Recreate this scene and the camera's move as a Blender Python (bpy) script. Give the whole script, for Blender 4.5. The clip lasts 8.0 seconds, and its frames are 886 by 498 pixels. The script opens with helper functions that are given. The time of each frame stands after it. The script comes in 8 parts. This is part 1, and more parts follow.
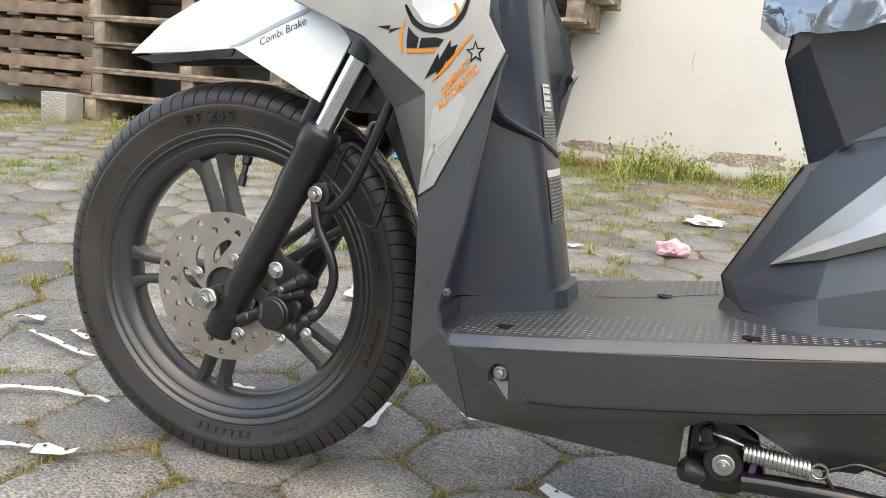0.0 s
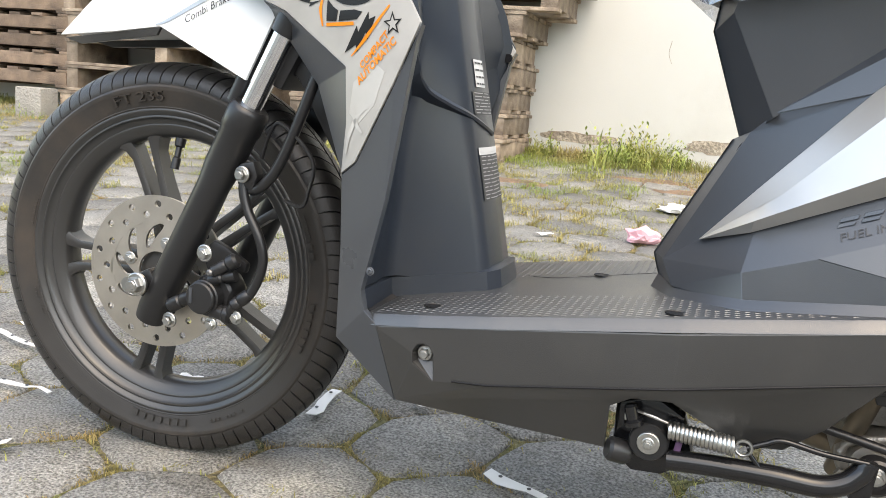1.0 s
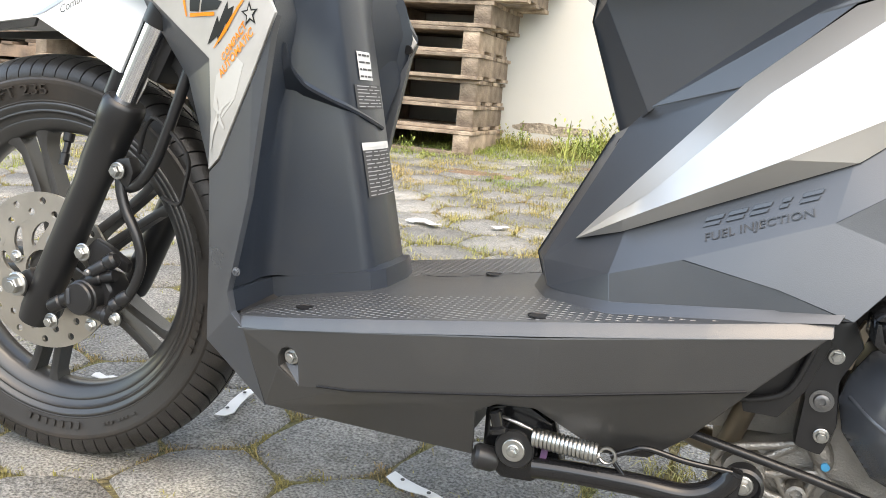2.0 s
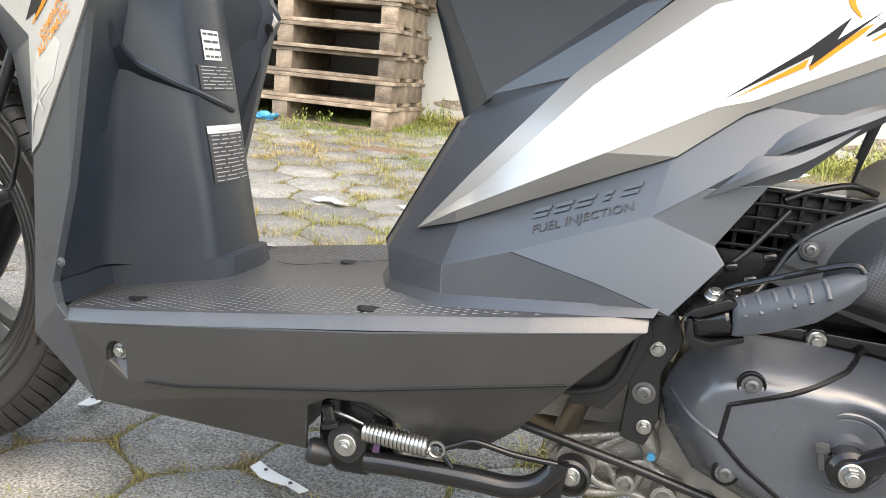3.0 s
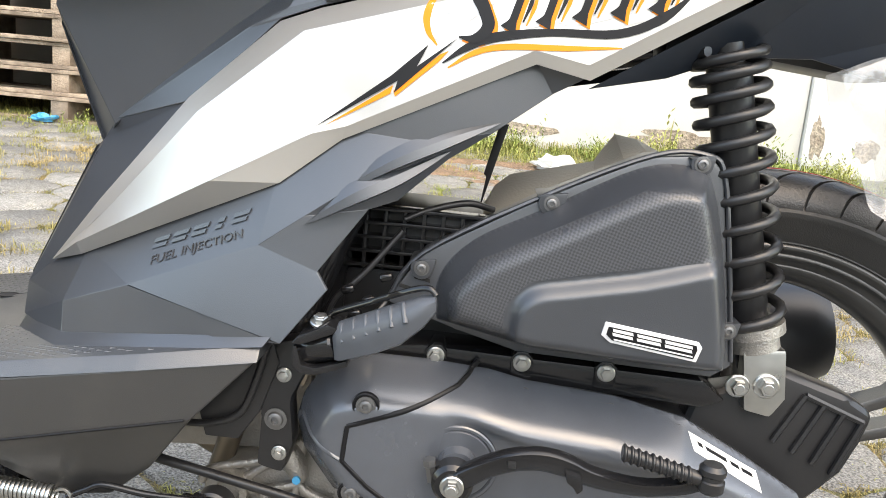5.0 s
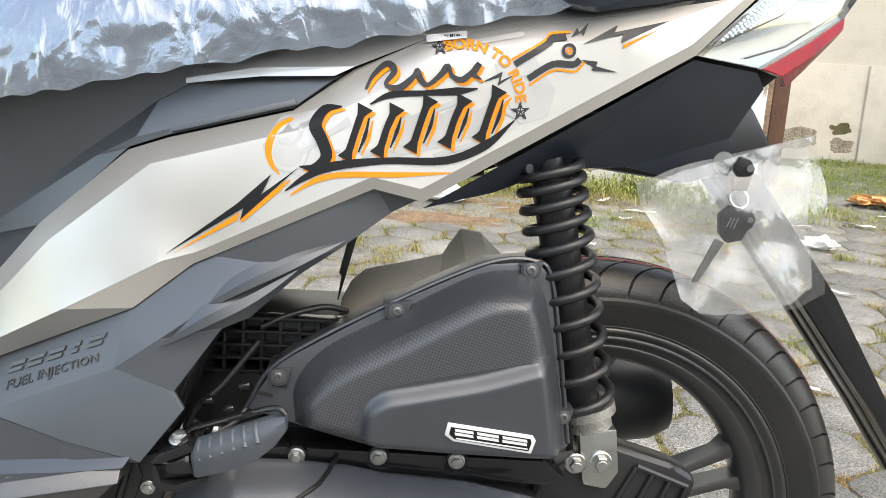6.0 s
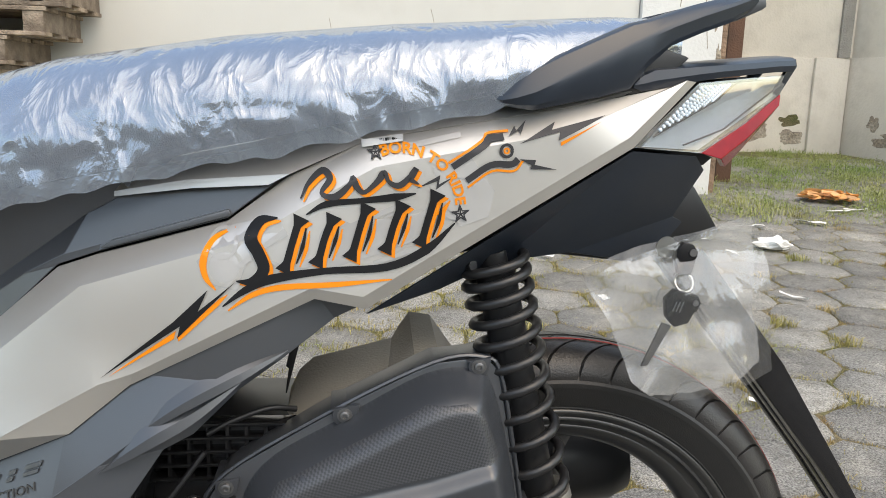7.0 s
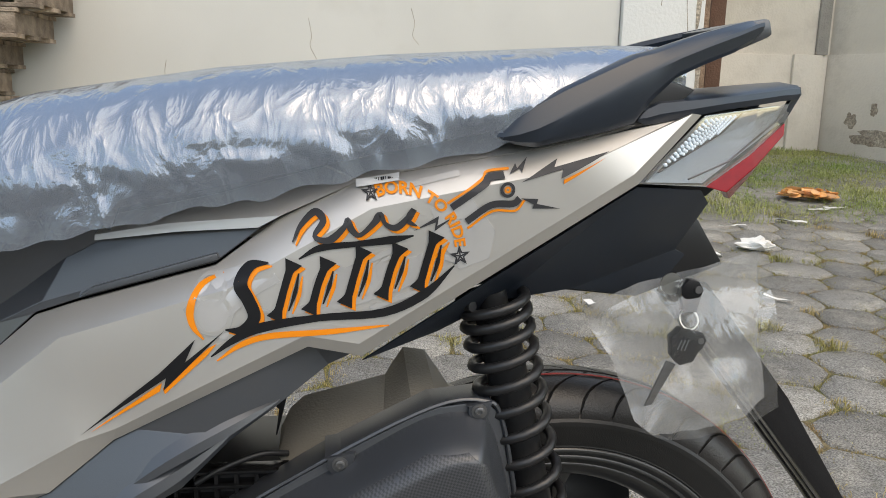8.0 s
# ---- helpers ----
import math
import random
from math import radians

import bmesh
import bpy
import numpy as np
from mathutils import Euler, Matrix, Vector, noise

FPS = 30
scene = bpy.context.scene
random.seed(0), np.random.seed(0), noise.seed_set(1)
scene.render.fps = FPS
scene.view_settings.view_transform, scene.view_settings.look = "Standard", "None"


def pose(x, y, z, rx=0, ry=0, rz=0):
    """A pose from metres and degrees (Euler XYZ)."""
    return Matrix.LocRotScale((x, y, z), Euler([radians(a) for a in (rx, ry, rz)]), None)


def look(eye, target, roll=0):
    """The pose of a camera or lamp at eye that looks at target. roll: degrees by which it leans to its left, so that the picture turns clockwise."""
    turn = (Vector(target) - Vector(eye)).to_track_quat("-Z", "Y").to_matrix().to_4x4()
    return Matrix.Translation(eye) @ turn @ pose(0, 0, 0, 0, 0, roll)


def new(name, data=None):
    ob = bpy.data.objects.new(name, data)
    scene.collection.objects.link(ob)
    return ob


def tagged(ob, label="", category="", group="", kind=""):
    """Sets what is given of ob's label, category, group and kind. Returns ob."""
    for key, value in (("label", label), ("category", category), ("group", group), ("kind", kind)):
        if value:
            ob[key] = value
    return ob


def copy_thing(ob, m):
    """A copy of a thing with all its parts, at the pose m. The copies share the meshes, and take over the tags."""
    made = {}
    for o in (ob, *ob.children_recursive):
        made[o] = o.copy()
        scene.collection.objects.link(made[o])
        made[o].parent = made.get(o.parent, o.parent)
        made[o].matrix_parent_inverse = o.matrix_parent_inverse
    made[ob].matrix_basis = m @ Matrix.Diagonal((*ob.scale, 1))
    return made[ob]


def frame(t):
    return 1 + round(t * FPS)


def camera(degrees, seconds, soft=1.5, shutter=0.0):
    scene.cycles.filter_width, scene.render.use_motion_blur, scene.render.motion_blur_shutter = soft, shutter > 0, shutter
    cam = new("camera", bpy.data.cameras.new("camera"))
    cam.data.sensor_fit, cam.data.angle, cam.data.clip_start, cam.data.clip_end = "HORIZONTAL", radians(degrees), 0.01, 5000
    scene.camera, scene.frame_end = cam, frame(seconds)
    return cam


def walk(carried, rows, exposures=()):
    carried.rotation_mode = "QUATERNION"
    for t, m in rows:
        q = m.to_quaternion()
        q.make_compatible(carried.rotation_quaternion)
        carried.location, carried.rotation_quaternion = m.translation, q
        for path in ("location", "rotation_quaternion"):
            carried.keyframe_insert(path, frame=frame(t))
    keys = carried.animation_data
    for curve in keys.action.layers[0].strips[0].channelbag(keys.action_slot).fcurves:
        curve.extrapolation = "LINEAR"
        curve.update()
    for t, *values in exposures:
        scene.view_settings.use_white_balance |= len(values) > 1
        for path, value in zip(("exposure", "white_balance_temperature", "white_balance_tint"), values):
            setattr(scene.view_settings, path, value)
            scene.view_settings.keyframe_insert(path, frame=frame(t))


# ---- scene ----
cam = camera(57.5, 8.0, soft=0.9)
# seconds, eye, target, roll
PATH = [
    (0, (0.605, -0.911, 0.506), (-0.061, 0.941, 0.151), 5.1),
    (0.5, (0.64, -0.889, 0.499), (-0.021, 0.964, 0.14), 4.8),
    (1, (0.665, -0.872, 0.491), (0.019, 0.985, 0.127), 4.6),
    (2.3, (0.794, -0.786, 0.505), (0.179, 1.075, 0.11), 4.6),
    (2.5, (0.807, -0.778, 0.506), (0.247, 1.098, 0.1), 5.0),
    (3, (0.848, -0.757, 0.52), (0.37, 1.137, 0.09), 5.6),
    (3.5, (0.889, -0.732, 0.53), (0.467, 1.173, 0.089), 5.9),
    (4, (0.929, -0.721, 0.526), (0.611, 1.205, 0.093), 6.2),
    (4.5, (0.972, -0.719, 0.54), (0.746, 1.224, 0.12), 5.1),
    (5, (1.016, -0.714, 0.561), (0.918, 1.24, 0.147), 5.2),
    (5.2, (1.032, -0.72, 0.58), (0.982, 1.239, 0.177), 4.8),
    (6.3, (1.061, -0.745, 0.673), (1.252, 1.213, 0.311), 3.5),
    (6.5, (1.067, -0.738, 0.691), (1.281, 1.217, 0.328), 3.1),
    (7, (1.067, -0.718, 0.73), (1.297, 1.233, 0.355), 1.8),
    (7.5, (1.054, -0.706, 0.751), (1.298, 1.241, 0.363), 1.6),
    (8, (1.056, -0.684, 0.76), (1.336, 1.258, 0.372), 1.6),
]
walk(cam, [(t, look(eye, target, roll)) for t, eye, target, roll in PATH],
     [(0, 2.0, 8450, 8), (1, 2.27, 8400, 8), (2.5, 2.52, 8500, 8), (5.2, 2.52, 8450, 8), (6.3, 2.02, 8350, 7), (7, 1.75, 8350, 7), (8, 1.42, 8350, 7)])

# ---- light ----
world = bpy.data.worlds.new("sky")
scene.world = world
world.use_nodes = True
SUN_UP, SUN_FROM = 57.0, 150.0   # degrees above the horizon; compass of the sun, from +y towards +x
wn = world.node_tree.nodes
sky = wn.new("ShaderNodeTexSky")
sky.sky_type, sky.sun_disc = "NISHITA", False
sky.sun_elevation, sky.sun_rotation = radians(SUN_UP), radians(SUN_FROM)
sky.air_density, sky.dust_density, sky.ozone_density = 1.0, 1.2, 1.0
world.node_tree.links.new(sky.outputs[0], wn["Background"].inputs[0])
wn["Background"].inputs[1].default_value = 0.15

sun = new("sun", bpy.data.lights.new("sun", "SUN"))
sun.data.energy, sun.data.angle, sun.data.color = 0.45, radians(90), (1.0, 0.93, 0.84)
a, e = radians(SUN_FROM), radians(SUN_UP)
sun_way = Vector((math.sin(a) * math.cos(e), math.cos(a) * math.cos(e), math.sin(e)))
sun.matrix_world = look(sun_way * 20, (0, 0, 0))

# ---- materials ----
def material(name, color, rough=0.5, metal=0.0, vary=0.15, scale=8.0, fine=0.0, fine_scale=400.0, color2=None,
             rough_vary=0.1, coat=0.0, spec=0.5, stain=0.0, stain_scale=2.0, stain_color=(0.05, 0.04, 0.03), island=0.0, per_object=0.0, speckle=0.0, grime=0.0, grime_scale=14.0, grime_color=(0.10, 0.095, 0.05)):
    """A surface with broad variation, fine grain, relief, and stains where asked."""
    m = bpy.data.materials.new(name)
    m.use_nodes = True
    n, l = m.node_tree.nodes, m.node_tree.links
    b = n["Principled BSDF"]
    tc = n.new("ShaderNodeTexCoord")
    broad = n.new("ShaderNodeTexNoise")
    broad.inputs["Scale"].default_value, broad.inputs["Detail"].default_value = scale, 6
    l.new(tc.outputs["Object"], broad.inputs["Vector"])
    ramp = n.new("ShaderNodeValToRGB")
    c2 = color2 or tuple(c * (1 - vary) for c in color)
    ramp.color_ramp.elements[0].position, ramp.color_ramp.elements[1].position = 0.35, 0.68
    ramp.color_ramp.elements[0].color, ramp.color_ramp.elements[1].color = (*c2, 1), (*color, 1)
    l.new(broad.outputs["Fac"], ramp.inputs["Fac"])
    out = ramp.outputs["Color"]
    grain = n.new("ShaderNodeTexNoise")
    grain.inputs["Scale"].default_value, grain.inputs["Detail"].default_value = fine_scale, 3
    l.new(tc.outputs["Object"], grain.inputs["Vector"])
    if stain:
        st = n.new("ShaderNodeTexNoise")
        st.inputs["Scale"].default_value, st.inputs["Detail"].default_value = stain_scale, 9
        st.inputs["Roughness"].default_value = 0.65
        l.new(tc.outputs["Object"], st.inputs["Vector"])
        sr = n.new("ShaderNodeValToRGB")
        sr.color_ramp.elements[0].position, sr.color_ramp.elements[1].position = 0.52, 0.72
        l.new(st.outputs["Fac"], sr.inputs["Fac"])
        mul = n.new("ShaderNodeMath")
        mul.operation = "MULTIPLY"
        mul.inputs[1].default_value = stain
        l.new(sr.outputs["Color"], mul.inputs[0])
        mix = n.new("ShaderNodeMix")
        mix.data_type = "RGBA"
        mix.inputs["B"].default_value = (*stain_color, 1)
        l.new(out, mix.inputs["A"])
        l.new(mul.outputs[0], mix.inputs["Factor"])
        out = mix.outputs["Result"]
    if grime:
        gn, gr, gx = n.new("ShaderNodeTexNoise"), n.new("ShaderNodeMapRange"), n.new("ShaderNodeMix")
        gn.inputs["Scale"].default_value, gn.inputs["Detail"].default_value, gn.inputs["Roughness"].default_value = grime_scale, 8, 0.75
        gr.inputs["From Min"].default_value, gr.inputs["From Max"].default_value, gr.inputs["To Max"].default_value = 0.50, 0.66, grime
        gx.data_type = "RGBA"
        gx.inputs["B"].default_value = (*grime_color, 1)
        l.new(tc.outputs["Object"], gn.inputs["Vector"])
        l.new(gn.outputs["Fac"], gr.inputs["Value"])
        l.new(gr.outputs[0], gx.inputs["Factor"])
        l.new(out, gx.inputs["A"])
        out = gx.outputs["Result"]
    if island or per_object:
        src = n.new("ShaderNodeNewGeometry").outputs["Random Per Island"] if island else n.new("ShaderNodeObjectInfo").outputs["Random"]
        hsv = n.new("ShaderNodeHueSaturation")
        mr = n.new("ShaderNodeMapRange")
        k = island or per_object
        mr.inputs["To Min"].default_value, mr.inputs["To Max"].default_value = 1 - k, 1 + k
        l.new(src, mr.inputs["Value"])
        l.new(mr.outputs[0], hsv.inputs["Value"])
        l.new(out, hsv.inputs["Color"])
        out = hsv.outputs["Color"]
    if speckle:
        sp, smr = n.new("ShaderNodeHueSaturation"), n.new("ShaderNodeMapRange")
        smr.inputs["From Min"].default_value, smr.inputs["From Max"].default_value = 0.33, 0.67
        smr.inputs["To Min"].default_value, smr.inputs["To Max"].default_value = 1 - speckle, 1 + speckle
        l.new(grain.outputs["Fac"], smr.inputs["Value"])
        l.new(smr.outputs[0], sp.inputs["Value"])
        l.new(out, sp.inputs["Color"])
        out = sp.outputs["Color"]
    l.new(out, b.inputs["Base Color"])
    rr = n.new("ShaderNodeMapRange")
    rr.inputs["To Min"].default_value, rr.inputs["To Max"].default_value = max(0.02, rough - rough_vary), min(1, rough + rough_vary)
    l.new(broad.outputs["Fac"], rr.inputs["Value"])
    l.new(rr.outputs[0], b.inputs["Roughness"])
    b.inputs["Metallic"].default_value = metal
    b.inputs["Coat Weight"].default_value = coat
    b.inputs["Specular IOR Level"].default_value = spec
    b.inputs["Coat Roughness"].default_value = 0.08
    if fine:
        bump = n.new("ShaderNodeBump")
        bump.inputs["Strength"].default_value, bump.inputs["Distance"].default_value = fine, 2.0 / fine_scale
        l.new(grain.outputs["Fac"], bump.inputs["Height"])
        l.new(bump.outputs["Normal"], b.inputs["Normal"])
    return m


M_PLASTIC = material("matte dark plastic", (0.046, 0.051, 0.059), 0.31, spec=1.0, vary=0.15, fine=0.06, fine_scale=1300, stain=0.3, stain_scale=6, stain_color=(0.060, 0.057, 0.053))
M_SATIN = material("satin black plastic", (0.022, 0.028, 0.038), 0.32, spec=0.4, vary=0.15, fine=0.08, fine_scale=1300, stain=0.3, stain_scale=6, stain_color=(0.040, 0.038, 0.035))
M_SKIRT = material("coarse black plastic", (0.032, 0.0315, 0.031), 0.34, spec=0.9, vary=0.15, scale=5, fine=0.12, fine_scale=1300, stain=0.35, stain_scale=6, stain_color=(0.060, 0.056, 0.050))
M_FLOORPL = material("footboard plastic", (0.046, 0.049, 0.053), 0.33, spec=1.0, vary=0.2, fine=0.15, fine_scale=1200, stain=0.5, stain_scale=7, stain_color=(0.095, 0.090, 0.082))
M_BLACK = material("satin black metal", (0.017, 0.017, 0.018), 0.36, spec=0.5, vary=0.2, fine=0.04, fine_scale=1500)
M_GLOSSBLK = material("gloss black steel", (0.012, 0.012, 0.013), 0.16, vary=0.2, scale=20)
M_WHITE = material("pearl white paint", (0.80, 0.80, 0.79), 0.32, vary=0.03, coat=0.5)
M_SILVER = material("matte silver paint", (0.61, 0.586, 0.548), 0.36, metal=0.72, vary=0.04, fine=0.05, fine_scale=2000)
M_GREYDEC = material("pale grey graphic film", (0.40, 0.385, 0.36), 0.35, vary=0.12, scale=30)
M_GREYDEC2 = material("light grey graphic film", (0.50, 0.49, 0.475), 0.35, metal=0.4, vary=0.08, scale=30)
M_GHOST = material("faint grey graphic film", (0.445, 0.43, 0.405), 0.35, vary=0.08, scale=30)
M_ORANGE = material("orange graphic film", (0.82, 0.24, 0.01), 0.45, spec=0.3, vary=0.08)
M_DARKGREY = material("dark grey graphic film", (0.035, 0.035, 0.038), 0.45, spec=0.3, vary=0.1)
M_BLUEGREY = material("blue grey graphic film", (0.34, 0.40, 0.46), 0.3, vary=0.1)
M_INK = material("black for graphics and shade", (0.008, 0.008, 0.009), 0.45, spec=0.25, vary=0.1)
M_TYRE = material("tyre rubber", (0.032, 0.029, 0.0265), 0.42, spec=0.5, vary=0.3, fine=0.15, fine_scale=900, stain=0.6, stain_scale=5, stain_color=(0.085, 0.063, 0.047))
M_TYRE2 = material("clean tyre rubber", (0.018, 0.0175, 0.017), 0.5, vary=0.25, fine=0.15, fine_scale=900, stain=0.35, stain_scale=9, stain_color=(0.05, 0.045, 0.038))
M_RAIL = material("smooth dark plastic", (0.017, 0.024, 0.035), 0.30, spec=0.5, vary=0.15, fine=0.06, fine_scale=1300)
# near-black base puts the shade between tread blocks into the colour
M_GROOVE = material("near-black groove shade", (0.010, 0.010, 0.010), 0.8, vary=0.2)
M_TREAD = material("tread rubber", (0.028, 0.026, 0.025), 0.36, vary=0.2, scale=30, fine=0.2, fine_scale=600)
M_RIM = material("black cast alloy", (0.062, 0.061, 0.060), 0.34, metal=0.45, vary=0.15, fine=0.08, fine_scale=800, coat=0.3)
M_STEEL = material("zinc plated steel", (0.52, 0.52, 0.50), 0.32, metal=1.0, vary=0.15, scale=60)
M_DULL = material("dull grey screw steel", (0.20, 0.20, 0.20), 0.4, metal=0.8, vary=0.2, scale=60)
M_CHROME = material("chrome tube", (0.85, 0.85, 0.86), 0.06, metal=1.0, vary=0.04)
M_DISC = material("ground steel brake disc", (0.58, 0.54, 0.48), 0.36, metal=0.9, vary=0.15, scale=25)
M_ALU = material("raw cast aluminium", (0.42, 0.40, 0.37), 0.42, metal=0.75, vary=0.25, scale=25, fine=0.3, fine_scale=500)
M_CASE = material("dark painted engine cover", (0.082, 0.090, 0.104), 0.25, spec=0.9, metal=0.10, vary=0.2, scale=14, fine=0.08, fine_scale=1200)
M_SEAT = material("dark seat leatherette", (0.020, 0.023, 0.030), 0.4, vary=0.2, fine=0.5, fine_scale=900)
M_LABEL = material("white paper label", (0.62, 0.62, 0.61), 0.55, vary=0.08, scale=40)
M_LABELINK = material("pale grey print", (0.38, 0.38, 0.38), 0.55, vary=0.1)
M_LABELBAR = material("grey label print", (0.045, 0.046, 0.048), 0.55, vary=0.1)
M_WOODP = material("weathered pallet wood", (0.40, 0.315, 0.235), 0.8, color2=(0.17, 0.125, 0.090), scale=12, fine=0.5, fine_scale=120, stain=0.6, stain_scale=5, stain_color=(0.13, 0.095, 0.07), per_object=0.35)
M_WOODD = material("dark stained pallet wood", (0.24, 0.17, 0.12), 0.85, color2=(0.12, 0.085, 0.062), scale=9, fine=0.5, fine_scale=120, stain=0.6, stain_scale=5, stain_color=(0.06, 0.045, 0.035), per_object=0.35)
M_WALL = material("cream plaster", (0.61, 0.595, 0.555), 0.85, vary=0.1, scale=1.2, fine=0.05, fine_scale=140, stain=0.3, stain_scale=1.6, stain_color=(0.42, 0.385, 0.33))
M_WALL2 = material("beige cement panel", (0.72, 0.655, 0.56), 0.85, vary=0.18, scale=1.0, fine=0.15, fine_scale=60, stain=0.4, stain_scale=2.5, stain_color=(0.36, 0.31, 0.25))
M_WHITEW = material("white wall paint", (0.70, 0.69, 0.66), 0.8, vary=0.05, scale=2, fine=0.12, fine_scale=60, stain=0.3, stain_scale=3, stain_color=(0.55, 0.52, 0.47))
M_FLAKE = material("bare grey-brown render", (0.44, 0.38, 0.30), 0.95, color2=(0.26, 0.21, 0.16), scale=14, fine=0.6, fine_scale=70, speckle=0.3)
M_BRICKE = material("bare brick edge", (0.33, 0.22, 0.15), 0.9, vary=0.4, scale=12, fine=0.5, fine_scale=60)
M_STONE = material("grey paving stone", (0.268, 0.258, 0.235), 0.85, color2=(0.168, 0.164, 0.154), scale=4, fine=0.8, fine_scale=260, speckle=0.58, stain=0.6, stain_scale=7, stain_color=(0.40, 0.375, 0.32), per_object=0.22, grime=0.55, grime_scale=26, grime_color=(0.10, 0.095, 0.075))
M_STONEJ = material("grey paving stone further off", (0.268, 0.258, 0.235), 0.85, color2=(0.168, 0.164, 0.154), scale=4, fine=0.8, fine_scale=260, speckle=0.58, stain=0.6, stain_scale=7, stain_color=(0.40, 0.375, 0.32), island=0.22, grime=0.55, grime_scale=26, grime_color=(0.10, 0.095, 0.075))
M_SOIL = material("sandy soil with moss", (0.19, 0.145, 0.085), 0.95, color2=(0.11, 0.115, 0.04), scale=7, fine=0.9, fine_scale=110, speckle=0.4)
M_GRASS = material("dry and green grass", (0.19, 0.25, 0.045), 0.6, color2=(0.36, 0.27, 0.11), scale=2.2, island=0.45)
M_MOSS = material("brown green moss", (0.19, 0.19, 0.05), 0.8, color2=(0.30, 0.20, 0.09), scale=5, island=0.4)
M_WEED = material("green weed leaves", (0.14, 0.23, 0.040), 0.55, color2=(0.34, 0.32, 0.09), scale=3, island=0.4)
M_PAPER = material("white litter paper", (0.72, 0.71, 0.68), 0.7, vary=0.1, scale=20)
M_PINK = material("pink tissue", (0.80, 0.45, 0.50), 0.8, vary=0.15, scale=20)
M_PURPLE = material("purple marking paint", (0.13, 0.06, 0.14), 0.5, vary=0.3, scale=60)
M_BLUE = material("blue plastic scrap", (0.05, 0.35, 0.62), 0.5)
M_DRY = material("dry orange leaves", (0.86, 0.46, 0.15), 0.8, color2=(0.70, 0.40, 0.20), scale=20, island=0.35)
M_LAWN = material("short green lawn", (0.17, 0.26, 0.05), 0.6, color2=(0.33, 0.33, 0.12), scale=1.6, island=0.35)
M_REDSOIL = material("reddish brown dirt", (0.30, 0.19, 0.12), 0.95, color2=(0.17, 0.115, 0.075), scale=18, fine=0.9, fine_scale=140, speckle=0.4)
M_CONC = material("grey concrete block", (0.37, 0.345, 0.305), 0.9, vary=0.2, fine=0.5, fine_scale=80)
M_RUST = material("rusty brown steel", (0.13, 0.065, 0.04), 0.75, vary=0.3, scale=8, fine=0.3, fine_scale=90)
M_REDLINE = material("red tread line", (0.35, 0.03, 0.025), 0.6, vary=0.2)
M_RED = material("red lamp lens", (0.30, 0.003, 0.009), 0.16, spec=0.25, vary=0.25, scale=60)

M_AIR = material("dark moulded plastic", (0.036, 0.040, 0.047), 0.34, spec=0.9, vary=0.15, fine=0.10, fine_scale=1300)
M_PEG = material("grey-blue rubber grip", (0.080, 0.088, 0.100), 0.40, vary=0.2, scale=30, fine=0.06, fine_scale=1200)
M_EXH = material("heat stained steel pipe", (0.30, 0.25, 0.19), 0.4, metal=0.7, vary=0.3, scale=20)
M_GUARD = material("brown grey plastic", (0.40, 0.36, 0.30), 0.5, vary=0.2, scale=12, fine=0.2, fine_scale=400)
M_CARBON = material("carbon pattern plastic", (0.070, 0.072, 0.078), 0.38, vary=0.15)
# matte blue-white base stands in for sky mirrored by the silvering
M_REFL = material("lamp reflector in sky-blue white", (0.84, 0.93, 1.0), 0.25, metal=0.0, vary=0.12, scale=40)


def checker_relief(m, size, strength):
    """A fine woven pattern, in relief and in two greys."""
    n, l = m.node_tree.nodes, m.node_tree.links
    tc, mp, ch, bump = n.new("ShaderNodeTexCoord"), n.new("ShaderNodeMapping"), n.new("ShaderNodeTexChecker"), n.new("ShaderNodeBump")
    mp.inputs["Rotation"].default_value, mp.inputs["Scale"].default_value = (0, 0.5, 0), (1, 0.01, 1)
    ch.inputs["Scale"].default_value = 1 / size
    ch.inputs["Color1"].default_value, ch.inputs["Color2"].default_value = (0.034, 0.036, 0.040, 1), (0.064, 0.067, 0.073, 1)
    bump.inputs["Strength"].default_value, bump.inputs["Distance"].default_value = strength, size * 0.5
    l.new(tc.outputs["Object"], mp.inputs["Vector"])
    l.new(mp.outputs[0], ch.inputs["Vector"])
    l.new(ch.outputs["Color"], n["Principled BSDF"].inputs["Base Color"])
    l.new(ch.outputs["Fac"], bump.inputs["Height"])
    l.new(bump.outputs["Normal"], n["Principled BSDF"].inputs["Normal"])


checker_relief(M_CARBON, 0.0017, 0.3)


